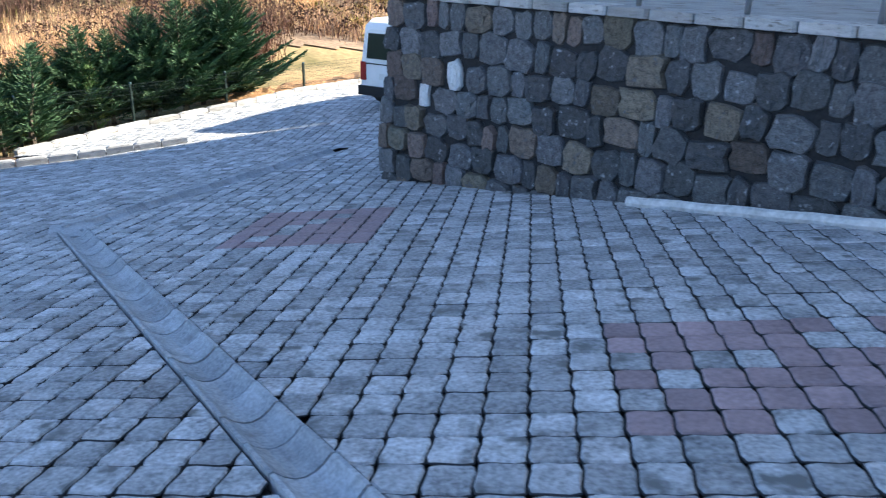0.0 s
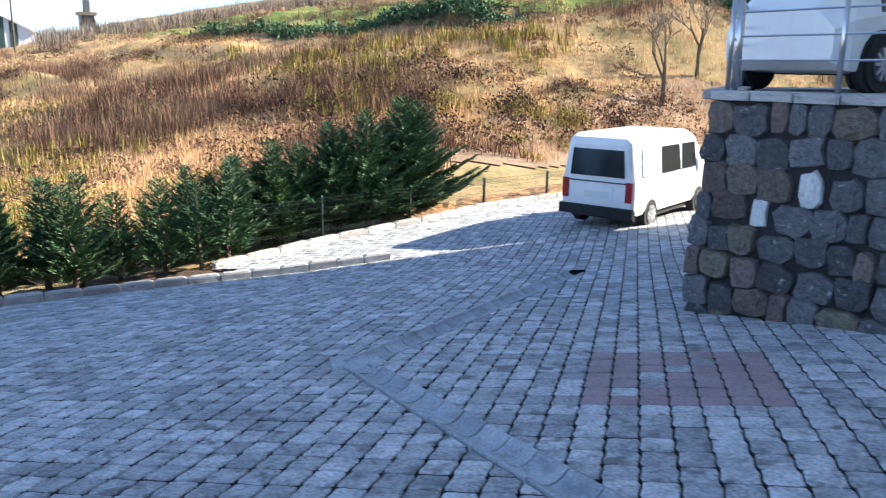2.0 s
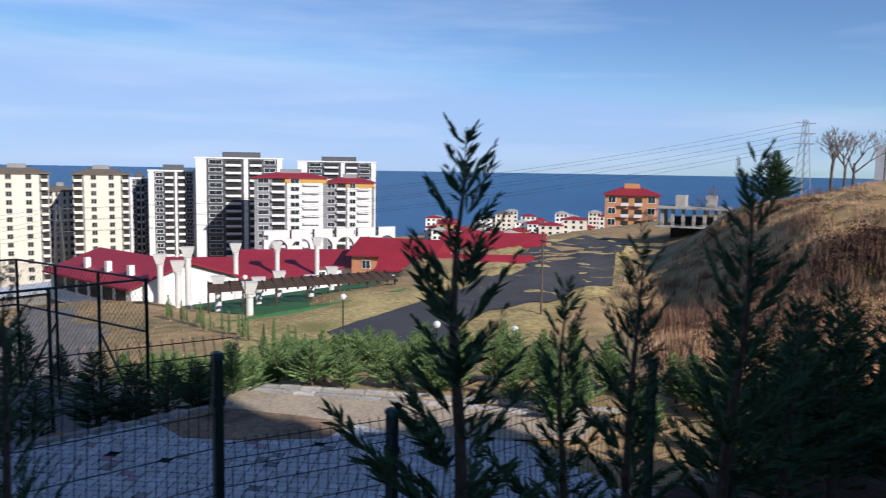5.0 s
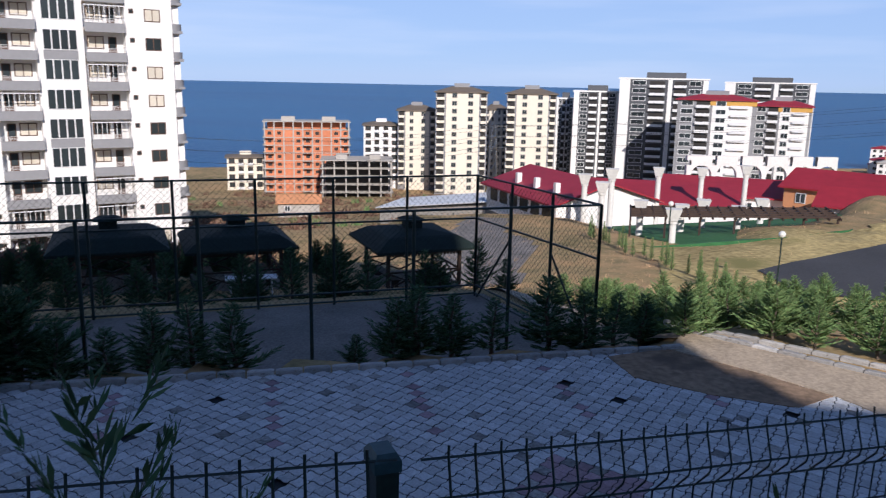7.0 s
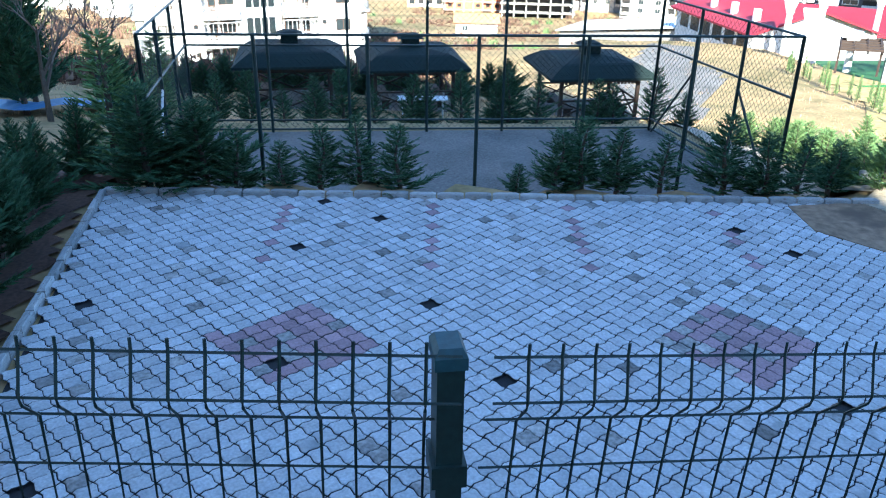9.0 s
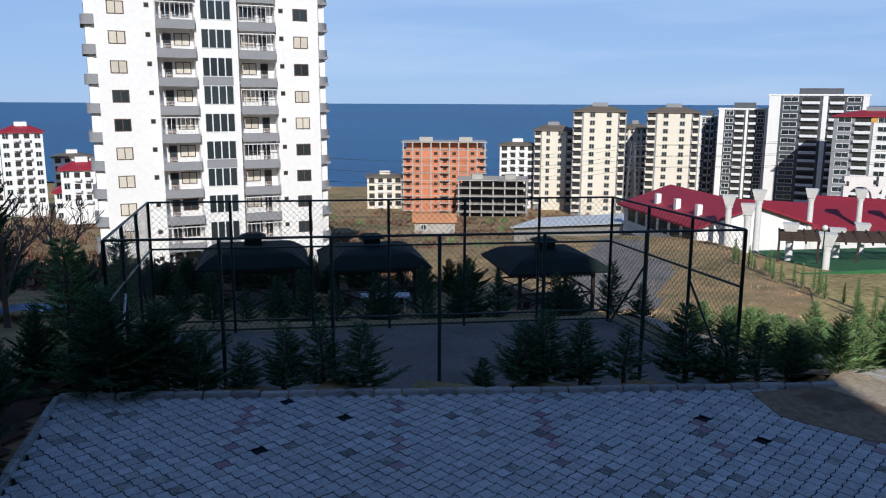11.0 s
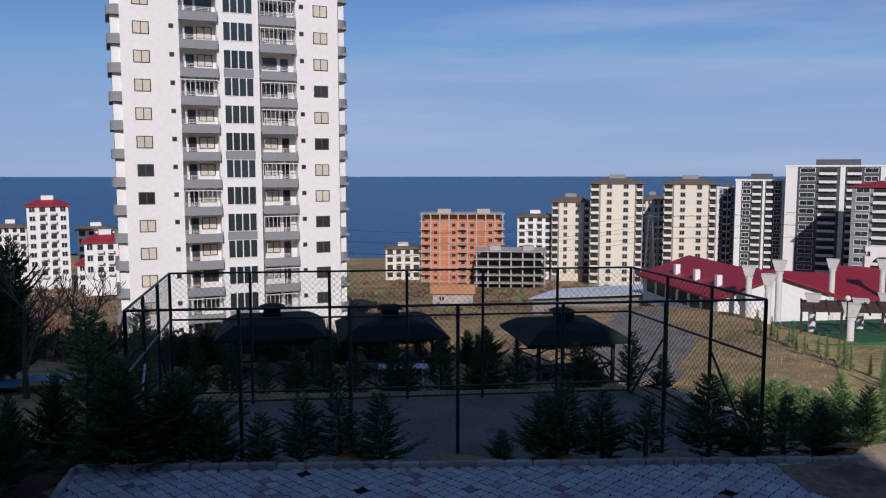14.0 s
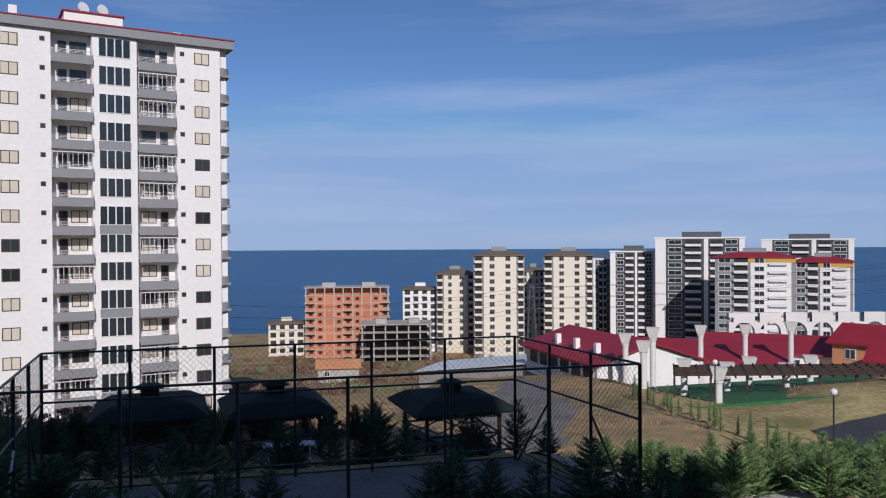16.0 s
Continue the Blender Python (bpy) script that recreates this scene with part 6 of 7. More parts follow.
def column_thing(x, y, zt, zb=None):
    zb = ground_at(x, y) if zb is None else zb
    t = thing("garden_column", "white cast-stone column with flared capital", "column", Matrix.Translation((x, y, zb)), group="columns round the garden")
    h = zt - zb
    part("shaft", Geo().bar((0, 0, 0), (0, 0, h - 1.0), 0.30, 12), M['whitestone'], t)
    part("collar", Geo().bar((0, 0, h - 1.25), (0, 0, h - 1.05), 0.38, 12), M['whitestone'], t)
    part("capital", Geo().add([(-.36, -.36, h - 1.0), (.36, -.36, h - 1.0), (.36, .36, h - 1.0), (-.36, .36, h - 1.0), (-.66, -.66, h), (.66, -.66, h), (.66, .66, h), (-.66, .66, h)],
                            [(0, 1, 5, 4), (1, 2, 6, 5), (2, 3, 7, 6), (3, 0, 4, 7), (4, 5, 6, 7), (3, 2, 1, 0)]), M['whitestone'], t)


for x, y, zt in ((-92.1, -3.2, -8.9), (-89.2, -0.4, -7.9), (-84.5, -1.2, -8.7), (-102.1, 4.7, -8.9), (-106.8, 9.9, -9.2), (-106.2, 14.8, -8.7), (-82, 2.4, -9.9), (-75.1, 4.9, -9.5), (-88, 8.5, -10.4), (-86, 11.5, -10.6), (-92, 14.5, -10.6), (-84, 6.2, -10.4)):
    column_thing(x, y, zt)
g = Geo()
g.prism([(-70, 3.0), (-72, 13), (-80, 20), (-100, 24), (-103, 2), (-92, -2.5)][::-1], -14.7, -14.2)
for i, (x, y, z) in enumerate(g.v):
    g.v[i] = (x, y, ground_at(x, y) + (0.12 if z > -14.5 else -0.3))
solid("lawn", g, M['turf'], "bright green artificial turf in the garden", "lawn")
per = thing("pergola", "brown timber pergola over the garden edge", "pergola", Matrix.Identity(4))
for k in range(19):
    a = k / 18
    x, y = -78 - 5 * a, 1.5 + 18 * a
    z0 = ground_at(x, y)
    if k % 3:
        part("rafter", Geo().beam((x + 1, y, -10.8), (x - 5, y, -10.6), 0.12, 0.18), M['darkwood'], per)
        continue
    part("post", Geo().box(x - .09, y - .09, z0, x + .09, y + .09, -10.9), M['darkwood'], per)
    part("rafter", Geo().beam((x + 1, y, -10.8), (x - 5, y, -10.6), 0.15, 0.2), M['darkwood'], per)
for x0 in (0.5, -0.8, -2, -3.2, -4.5):
    part("beam", Geo().beam((-78 + x0, 1.5, -10.65), (-83 + x0, 19.5, -10.65), 0.15, 0.2), M['darkwood'], per)
# yellow grass round the car park
def sheet(poly, lift, step):
    """A sheet that follows the ground inside a polygon."""
    g = Geo()
    xs, ys = [q[0] for q in poly], [q[1] for q in poly]
    X, Y = np.meshgrid(np.arange(min(xs), max(xs), step), np.arange(min(ys), max(ys), step))
    for x, y in zip(X.ravel(), Y.ravel()):
        if inside(x + step / 2, y + step / 2, poly):
            cs4 = ((x, y), (x + step, y), (x + step, y + step), (x, y + step))
            zs = ground(np.array([c[0] for c in cs4]), np.array([c[1] for c in cs4]))
            g.add([(c[0], c[1], float(z) + lift) for c, z in zip(cs4, zs)], [(0, 1, 2, 3)])
    return g


MEADOW = [(-31, 5.5), (-38, 3), (-60, 3.5), (-76, 0.5), (-80, 21), (-104, 36), (-124, 52), (-134, 66), (-120, 69), (-97, 53), (-72, 38), (-58, 25), (-45, 19), (-33, 14)]
solid("meadow", sheet(MEADOW, 0.06, 0.7), M['meadow'], "yellow winter grass round the asphalt car park", "grass")
solid("gravel_apron", sheet([(-46, -9), (-70, -13.6), (-93, -16), (-92, -11), (-78, -9.5), (-72, -6), (-52, -5)], 0.05, 0.7), M['gravel'], "grey gravel drive beside the hall", "gravel")
solid("earth_plot", sheet([(-7.0, 27.8), (-2.6, 29.2), (10.5, 41.0), (9, 45), (4, 43.5), (-5.5, 33.5)], 0.05, 0.4), M['earth'], "bare brown earth plot beside the road", "soil")
solid("green_field", sheet([(-31, 67), (-8, 65), (8, 62), (6, 80), (-8, 83), (-24, 90), (-39, 97), (-62, 119), (-72, 113), (-46, 85)], 0.12, 1.0), M['field'], "green winter field on the hilltop", "field")
# asphalt car park on the shelf, and the lane beyond
g = Geo()
AS = [(-59.2, 9.2), (-54.3, 10.4), (-53.4, 14.3), (-54.6, 17.5), (-59.8, 18.8), (-66.2, 24.4), (-70.9, 32.2), (-76, 40), (-99, 53), (-120, 68), (-131, 65), (-121, 51), (-103, 40.5), (-88.6, 36.6), (-87.0, 33.6), (-77.3, 25.5), (-69, 18), (-62.7, 12)]
bm = bmesh.new()
f0 = bm.faces.new([bm.verts.new((x, y, 0)) for x, y in AS])
bmesh.ops.triangulate(bm, faces=[f0])
for _ in range(5):
    bmesh.ops.subdivide_edges(bm, edges=[e for e in bm.edges if e.calc_length() > 3.0], cuts=1)
    bmesh.ops.triangulate(bm, faces=[f for f in bm.faces if len(f.verts) > 3])
for v in bm.verts:
    v.co.z = ground_at(v.co.x, v.co.y) + 0.15
me_a = bpy.data.meshes.new("road")
bm.to_mesh(me_a)
bm.free()
me_a.materials.append(M['asphalt'])
tagged(new("road", me_a), "dark asphalt car park and lane on the shelf", "road", kind="structure")


# white arcade wall behind the garden
arc = thing("arcade_wall", "white garden arcade wall with round arches", "wall", face_matrix(-131.8, 10.0, -138.4, 32.5, -15.6))
g = Geo()
Wa, na = 23.4, 6
for k in range(na):
    x0, x1 = k * Wa / na, (k + 1) * Wa / na
    g.box(x0, 0, -3, x0 + 0.7, 0.8, 4.2)
    r = (x1 - x0 - 0.7) / 2
    cx = x0 + 0.7 + r
    for j in range(8):
        a, b = math.pi * j / 8, math.pi * (j + 1) / 8
        pa, pb = (cx - r * math.cos(a), 2.6 + r * math.sin(a)), (cx - r * math.cos(b), 2.6 + r * math.sin(b))
        g.add([(pa[0], 0, pa[1]), (pb[0], 0, pb[1]), (pb[0], 0, 5.6), (pa[0], 0, 5.6), (pa[0], 0.8, pa[1]), (pb[0], 0.8, pb[1]), (pb[0], 0.8, 5.6), (pa[0], 0.8, 5.6)],
              [(0, 1, 2, 3), (5, 4, 7, 6), (0, 4, 5, 1), (3, 2, 6, 7)])
g.box(0, -0.02, 4.9, 0.7, 0.82, 5.6)
part("arches", g, M['whitestone'], arc)
# long white shed roof below the slope
t = thing("shed", "long low shed with white sheet roof", "building", face_matrix(-150.3, -44.5, -131.3, -14.1, -24.0))
part("roof", Geo().add([(0, 0, 0.4), (35.8, 0, 6.2), (35.8, 7, 7.4), (0, 7, 1.6), (0, 0, 0.2), (35.8, 0, 6.0), (35.8, 7, 7.2), (0, 7, 1.4)], [(0, 1, 2, 3), (4, 5, 1, 0), (7, 6, 5, 4), (1, 5, 6, 2), (0, 3, 7, 4)]), M['metal_sheet'], t)
part("wall", Geo().add([(0.5, 0.6, -3), (35.5, 0.6, -3), (35.5, 0.6, 5.6), (0.5, 0.6, 0.1), (0.5, 6.5, -3), (35.5, 6.5, -3), (35.5, 6.5, 6.8), (0.5, 6.5, 1.3)], [(0, 1, 2, 3), (5, 4, 7, 6), (1, 5, 6, 2), (4, 0, 3, 7)]), M['concrete'], t)
for x, y, zt in ((-133, -19.5, -15.2), (-130, -12.0, -14.6)):
    column_thing(x, y, zt, -21.5)
low_roof(-180.2, -78.0, -184.0, -69.1, -29.0, 6, 1.6, 'concrete', "small old house with weathered tile roof", -32, 'orange')
# retaining wall and gravel apron by the hall
g = Geo().box(0, 0, -3, 14, 0.5, 2.6)
solid("garden_wall", g, M['darkgrey'], "dark stone retaining wall below the hall", "wall", m=face_matrix(-80.5, -11.5, -93.6, -14.0, -18.6))


# ---- the town along the shore ----
rt = random.Random(41)
house_roof = ('redroof', 'brownroof', 'redroof', 'concrete')
for k in range(54):
    a = radians(59.5 + 15.5 * rt.random())
    r = rt.uniform(430, 600)
    x, y = -5 - r * math.sin(a), 2 + r * math.cos(a)
    if -0.93 * x - 0.37 * y > 468:
        continue
    zg = ground_at(x, y)
    n = rt.choice((2, 3, 3, 4, 5))
    w, dd, h = rt.uniform(9, 15), rt.uniform(8, 12), 3.0 * n
    d = Vector((math.cos(a), math.sin(a), 0))
    t = thing("house", "small pale town house near the shore", "house", face_matrix(x, y, x + d.x, y + d.y, zg), group="town houses along the shore")
    part("wall", Geo().box(0, 0, -4, w, dd, h), M[rt.choice(('plaster', 'plaster2', 'plaster', 'orange'))], t)
    part("roof", Geo().add([(-.5, -.5, h), (w + .5, -.5, h), (w + .5, dd + .5, h), (-.5, dd + .5, h), (w / 2, dd / 2, h + 1.8)], [(0, 1, 4), (1, 2, 4), (2, 3, 4), (3, 0, 4), (3, 2, 1, 0)]), M[rt.choice(house_roof)], t)
    wm = Geo().box(0, -0.1, 0, 1.6, 0, 1.5).mesh("window", M['glass'])
    for f in range(n):
        for q in range(3):
            part("window", wm, None, t, m=Matrix.Translation((w * (0.12 + 0.3 * q), 0, f * 3.0 + 0.9)))
for x, y, w, n, st in ((-210, -212, 12, 4, WHITERED), (-226, -246, 13, 7, WHITE), (-190, -206, 11, 3, WHITERED), (-238, -236, 12, 6, WHITERED), (-205, -198, 10, 3, WHITE), (-250, -228, 14, 5, WHITERED)):
    d = Vector((-0.72, 0.69, 0))
    z = ground_at(x, y)
    block("apartment_building", "pale apartment block with tiled roof on the lower slope", (x, y, x + d.x * w, y + d.y * w, z + 3 * n, z, 11), st)

# unfinished low house on the bank
low_c = carcass("unfinished_house", "unfinished low house of bare blockwork on the bank", (-116.0, 70.0, -110.0, 77.5, -5.6, -8.5, 8), 1, False)


# ---- power line ----
def pylon(x, y, h):
    t = thing("pylon", "grey lattice steel pylon carrying cables", "pylon", Matrix.Translation((x, y, ground_at(x, y))))
    g = Geo()
    for sx in (-1, 1):
        for sy in (-1, 1):
            g.bar((sx * 1.8, sy * 1.8, -2), (sx * 0.4, sy * 0.4, h), 0.10, 4)
    for k in range(9):
        a, b = k / 9, (k + 1) / 9
        wa, wb = 1.8 - 1.4 * a, 1.8 - 1.4 * b
        for s in (-1, 1):
            g.bar((-wa, s * wa, h * a), (wb, s * wb, h * b), 0.05, 4)
            g.bar((s * wa, -wa, h * a), (s * wb, wb, h * b), 0.05, 4)
    part("lattice", g, M['steel'], t)
    for f in (0.72, 0.84, 0.96):
        part("crossarm", Geo().beam((0, -3.2, h * f), (0, 3.2, h * f), 0.25, 0.25), M['steel'], t)
    return t


P1, P2 = (-224.0, -34.0), (-178.0, 150.0)
pylon(*P1, 24), pylon(*P2, 22)
P0 = (-150.0, -120.0)
pylon(*P0, 22)
line = thing("power_line", "dark overhead cables strung between pylons", "cables")
for (xa, ya), (xb, yb), ha, hb in ((P0, P1, 22, 24), (P1, P2, 24, 22)):
    za, zb = ground_at(xa, ya), ground_at(xb, yb)
    for f in (0.72, 0.84, 0.96):
        for o in (-3.0, 3.0):
            cp = []
            for k in range(15):
                a = k / 14
                cp.append((xa + (xb - xa) * a, ya + o + (yb - ya) * a, za + ha * f + (zb + hb * f - za - ha * f) * a - 17 * a * (1 - a)))
            g = Geo().tube(cp, 0.035, 3)
            part("cable", g, M['wire'], line)
# blue sheet on the left bank
g = Geo()
for i in range(12):
    for j in range(5):
        q = []
        for a, b in ((i, j), (i + 1, j), (i + 1, j + 1), (i, j + 1)):
            x, y = -24.5 - 0.45 * a - .3 * b, -25.5 + 0.30 * a - .5 * b
            q.append((x, y, ground_at(x, y) + 0.35 + 0.1 * math.sin(a * 1.3 + b)))
        g.add(q, [(0, 1, 2, 3)])
solid("tarpaulin", g, M['tarp'], "crumpled blue tarpaulin spread on the bank", "tarpaulin", kind="")


# ---- arched shed on the hill ----
def hangar():
    t = thing("arched_hall", "white arched sports hall with dark green stripes", "building", face_matrix(-113.2, 119.5, -91.7, 136.2, 2.2))
    Wd, D, n = 26.0, 30.0, 14
    prof = []
    for k in range(n + 1):
        a = k / n
        x = Wd * a
        prof.append((x, 4.2 + 5.4 * (1 - abs(2 * a - 1) ** 1.35)))
    g = Geo()
    g.add([(x, 0, -2) for x, _ in prof] + [(x, 0, z) for x, z in prof], [(k, k + 1, n + 2 + k, n + 1 + k) for k in range(n)])
    part("front_wall", g, M['metal_sheet'], t)
    for a, b in ((0.16, 0.21), (0.24, 0.29), (0.42, 0.46), (0.48, 0.56), (0.74, 0.80), (0.83, 0.88)):
        za, zb = (4.0 + 5.4 * (1 - abs(2 * q - 1) ** 1.35) for q in (a, b))
        part("stripe", Geo().add([(a * Wd, -0.1, 1.2), (b * Wd, -0.1, 1.2), (b * Wd, -0.1, zb), (a * Wd, -0.1, za), (a * Wd, 0, 1.2), (b * Wd, 0, 1.2), (b * Wd, 0, zb), (a * Wd, 0, za)],
                               [(0, 1, 2, 3), (0, 4, 5, 1), (1, 5, 6, 2), (3, 2, 6, 7), (0, 3, 7, 4)]), M['darkgreen_sheet'], t)
    g = Geo()
    g.add([(x, -0.5, z + .1) for x, z in prof] + [(x, D, z + .1) for x, z in prof] + [(x, -0.5, z - .1) for x, z in prof], [(k, k + 1, n + 2 + k, n + 1 + k) for k in range(n)] + [(2 * n + 2 + k, 2 * n + 3 + k, k + 1, k) for k in range(n)])
    part("roof", g, M['metal_sheet'], t)
    part("side_wall", Geo().box(Wd - 0.1, 0, -4, Wd, D, 4.2), M['metal_sheet'], t)
    part("annex", Geo().box(-8, 1, -3, -0.5, 8, 3.0), M['metal_sheet'], t)
    return t


hangar()


def pole(x, y, zt, r=0.13, label="tall wooden utility pole"):
    z0 = ground_at(x, y)
    t = thing("utility_pole", label, "pole", Matrix.Translation((x, y, z0)))
    part("mast", Geo().bar((0, 0, -0.5), (0, 0, zt - z0), r, 8, r * 0.7), M['bark'], t)
    part("crossarm", Geo().beam((-0.6, 0, zt - z0 - 0.5), (0.6, 0, zt - z0 - 0.5), 0.08, 0.08), M['bark'], t)


pole(-64.1, 88.6, 12.0)
pole(-107.3, 104.6, 7.5)
pole(-61.5, 26.0, -4.4, 0.1)
pole(-38.0, 112.0, 14.0, 0.12)


def lamp_post(x, y, h, label="slim garden lamp with a white globe"):
    t = thing("street_lamp", label, "lamp", Matrix.Translation((x, y, ground_at(x, y))))
    part("pole", Geo().bar((0, 0, 0), (0, 0, h), 0.045, 8), M['green'], t)
    g = Geo()
    for j in range(6):
        a, b = -math.pi / 2 + math.pi * j / 6, -math.pi / 2 + math.pi * (j + 1) / 6
        g.bar((0, 0, h + .2 + .2 * math.sin(a)), (0, 0, h + .2 + .2 * math.sin(b)), .2 * math.cos(a) + .002, 10, .2 * math.cos(b) + .002)
    part("globe", g, M['lampglass'], t)


for x, y, h in ((-45.5, 13.0, 3.0), (-55, 9.6, 3.0), (-68, 4.2, 3.4), (-42, 16, 2.5)):
    lamp_post(x, y, h)


# ---- vehicles ----
def wheel(t, x, y, r, w, m_rim, side=1):
    wh = part("wheel", Geo().bar((x, y - w / 2, r), (x, y + w / 2, r), r, 20), M['rubber'], t)
    rim = Geo()
    yy = y + side * (w / 2 + 0.005)
    rim.bar((x, yy, r), (x, yy + side * 0.012, r), r * 0.62, 20)
    part("rim", rim, M[m_rim], wh)
    sp = Geo()
    for k in range(10):
        a = k * math.pi / 5
        sp.beam((x, yy + side * 0.02, r), (x + r * 0.58 * math.cos(a), yy + side * 0.02, r + r * 0.58 * math.sin(a)), 0.02, 0.035)
    part("spokes", sp, M['alloy'], wh)


def loft(sections):
    """A body skinned over cross sections (x, half width low, half width high, z0, z1, z2)."""
    g = Geo()
    K = 0
    for x, wl, wh, z0, zm, z1 in sections:
        ring = [(-wl * .96, z0), (-wl, z0 + .1), (-wl, zm), (-wh, z1 - .08), (-wh + .1, z1), (wh - .1, z1), (wh, z1 - .08), (wl, zm), (wl, z0 + .1), (wl * .96, z0)]
        K = len(ring)
        g.v.extend((x, y, z) for y, z in ring)
    n = len(sections)
    for s in range(n - 1):
        for k in range(K):
            a, b = s * K + k, s * K + (k + 1) % K
            g.f.append((a, b, b + K, a + K))
    g.f.append(tuple(range(K)))
    g.f.append(tuple(reversed(range((n - 1) * K, n * K))))
    return g


def van(m):
    """A cab-over van; local x points forward, the rear at x = 0."""
    t = thing("van", "white minibus van parked on the sunlit paved road", "van", m)
    S = [(0.0, .76, .62, .42, .95, 1.72), (0.06, .80, .68, .36, .95, 1.86), (0.25, .82, .72, .34, .95, 1.93), (2.9, .82, .72, .34, .95, 1.94), (3.35, .82, .68, .34, .95, 1.84), (4.15, .82, .74, .34, .98, 1.12), (4.45, .78, .7, .36, .8, .98), (4.55, .7, .65, .40, .7, .85)]
    part("body", loft(S), M['paint'], t)
    part("rear_window", Geo().add([(-0.03, -.60, 1.10), (-0.03, .60, 1.10), (-0.02, .55, 1.64), (-0.02, -.55, 1.64), (0.02, -.60, 1.10), (0.02, .60, 1.10), (0.03, .55, 1.64), (0.03, -.55, 1.64)], [(0, 3, 2, 1), (0, 1, 5, 4), (3, 7, 6, 2), (0, 4, 7, 3), (1, 2, 6, 5)]), M['carglass'], t)
    part("bumper", Geo().box(-.08, -.80, .30, .12, .80, .50), M['rubber'], t, "black rear bumper")
    for s in (-1, 1):
        part("tail_lamp", Geo().box(-.02, s * .70 - .07, .62, .05, s * .70 + .07, 1.02), M['redlamp'], t)
    part("number_plate", Geo().box(-.02, -.27, .66, .01, .27, .79), M['whiteframe'], t)
    part("plate_recess", Geo().box(-.012, -.36, .60, .01, .36, .92), M['paint'], t)
    for s in (-1, 1):
        for x0, x1 in ((0.35, 1.25), (1.35, 2.3), (2.45, 3.2)):
            part("side_window", Geo().add([(x0, s * .835, 1.12), (x1, s * .835, 1.12), (x1 - .03, s * .765, 1.66), (x0 + .03, s * .765, 1.66), (x0, s * .80, 1.12), (x1, s * .80, 1.12), (x1 - .03, s * .70, 1.66), (x0 + .03, s * .70, 1.66)], [(0, 1, 2, 3) if s < 0 else (3, 2, 1, 0), (0, 4, 5, 1), (3, 2, 6, 7), (1, 5, 6, 2), (0, 3, 7, 4)]), M['carglass' if x0 > 2 or s < 0 and x0 > 1.3 else 'paint'], t)
        part("mirror", Geo().box(3.55, s * .95 - .07, 1.15, 3.65, s * .95 + .07, 1.4), M['rubber'], t)
        for x in (0.85, 3.5):
            wheel(t, x, s * .74, .31, .18, 'alloy', s)
    part("underbody", Geo().box(.3, -.7, .2, 4.2, .7, .36), M['rubber'], t)
    part("hinge_line", Geo().box(-.035, -.62, .98, -.01, .62, 1.0), M['rubber'], t)
    return t


VAN = Vector((-1.22, 17.53, 0))
van_yaw = 60
fwd = Vector((math.cos(radians(van_yaw)), math.sin(radians(van_yaw)), 0))
zv = min(lot_z(*(VAN + fwd * .85).xy), lot_z(*(VAN + fwd * 3.5).xy))
van(Matrix.Translation((VAN.x, VAN.y, zv + 0.0)) @ Matrix.Rotation(radians(van_yaw), 4, 'Z'))


def car(m):
    t = thing("car", "white hatchback parked on the terrace behind the railing", "car", m)
    S = [(0.0, .72, .55, .35, .7, .95), (0.2, .82, .6, .25, .8, 1.15), (0.7, .86, .62, .22, .88, 1.44), (2.3, .86, .64, .22, .86, 1.46), (3.1, .86, .76, .22, .84, .98), (4.0, .82, .72, .24, .74, .86), (4.25, .7, .6, .3, .6, .7)]
    part("body", loft(S), M['paint'], t)
    for s in (-1, 1):
        part("side_window", Geo().add([(.7, s * .85, .92), (2.75, s * .85, .92), (2.2, s * .68, 1.38), (.95, s * .68, 1.38), (.7, s * .8, .92), (2.75, s * .8, .92), (2.2, s * .6, 1.38), (.95, s * .6, 1.38)], [(0, 1, 2, 3) if s < 0 else (3, 2, 1, 0), (0, 4, 5, 1), (3, 2, 6, 7), (1, 5, 6, 2), (0, 3, 7, 4)]), M['carglass'], t)
        for x in (.75, 3.35):
            arch = Geo().bar((x, s * .80, .34), (x, s * .868, .34), .38, 20)
            part("wheel_arch", arch, M['rubber'], t)
            wheel(t, x, s * .80, .33, .2, 'darkgrey', s)
        part("sill", Geo().box(1.1, s * .84 - .03, .2, 3.0, s * .84 + .03, .32), M['rubber'], t)
    return t


car(Matrix.Translation((0.45, 11.6, WALL_TOP + 0.05)) @ Matrix.Rotation(radians(41), 4, 'Z'))
# ---- paving stones, laid last ----
def paver_outline(a, b, c, wav):
    """A square stone whose sides run in a shallow S, so that neighbours interlock."""
    pts = []
    K = 4
    for k in range(K):
        t = k / K
        pts.append((a, -b + 2 * b * t, 0))
    for k in range(K):
        t = k / K
        pts.append((a - 2 * a * t, b, 1))
    for k in range(K):
        t = k / K
        pts.append((-a, b - 2 * b * t, 0))
    for k in range(K):
        t = k / K
        pts.append((-a + 2 * a * t, -b, 1))
    out = []
    for x, y, side in pts:
        sx = wav * math.sin(math.pi * y / b) if side == 0 else 0.0
        sy = wav * math.sin(math.pi * x / a) if side == 1 else 0.0
        if abs(abs(x) - a) < 1e-6 and abs(abs(y) - b) < 1e-6:
            x, y = x * (1 - c / a), y * (1 - c / b)
        out.append((x + sx, y - sy))
    return out


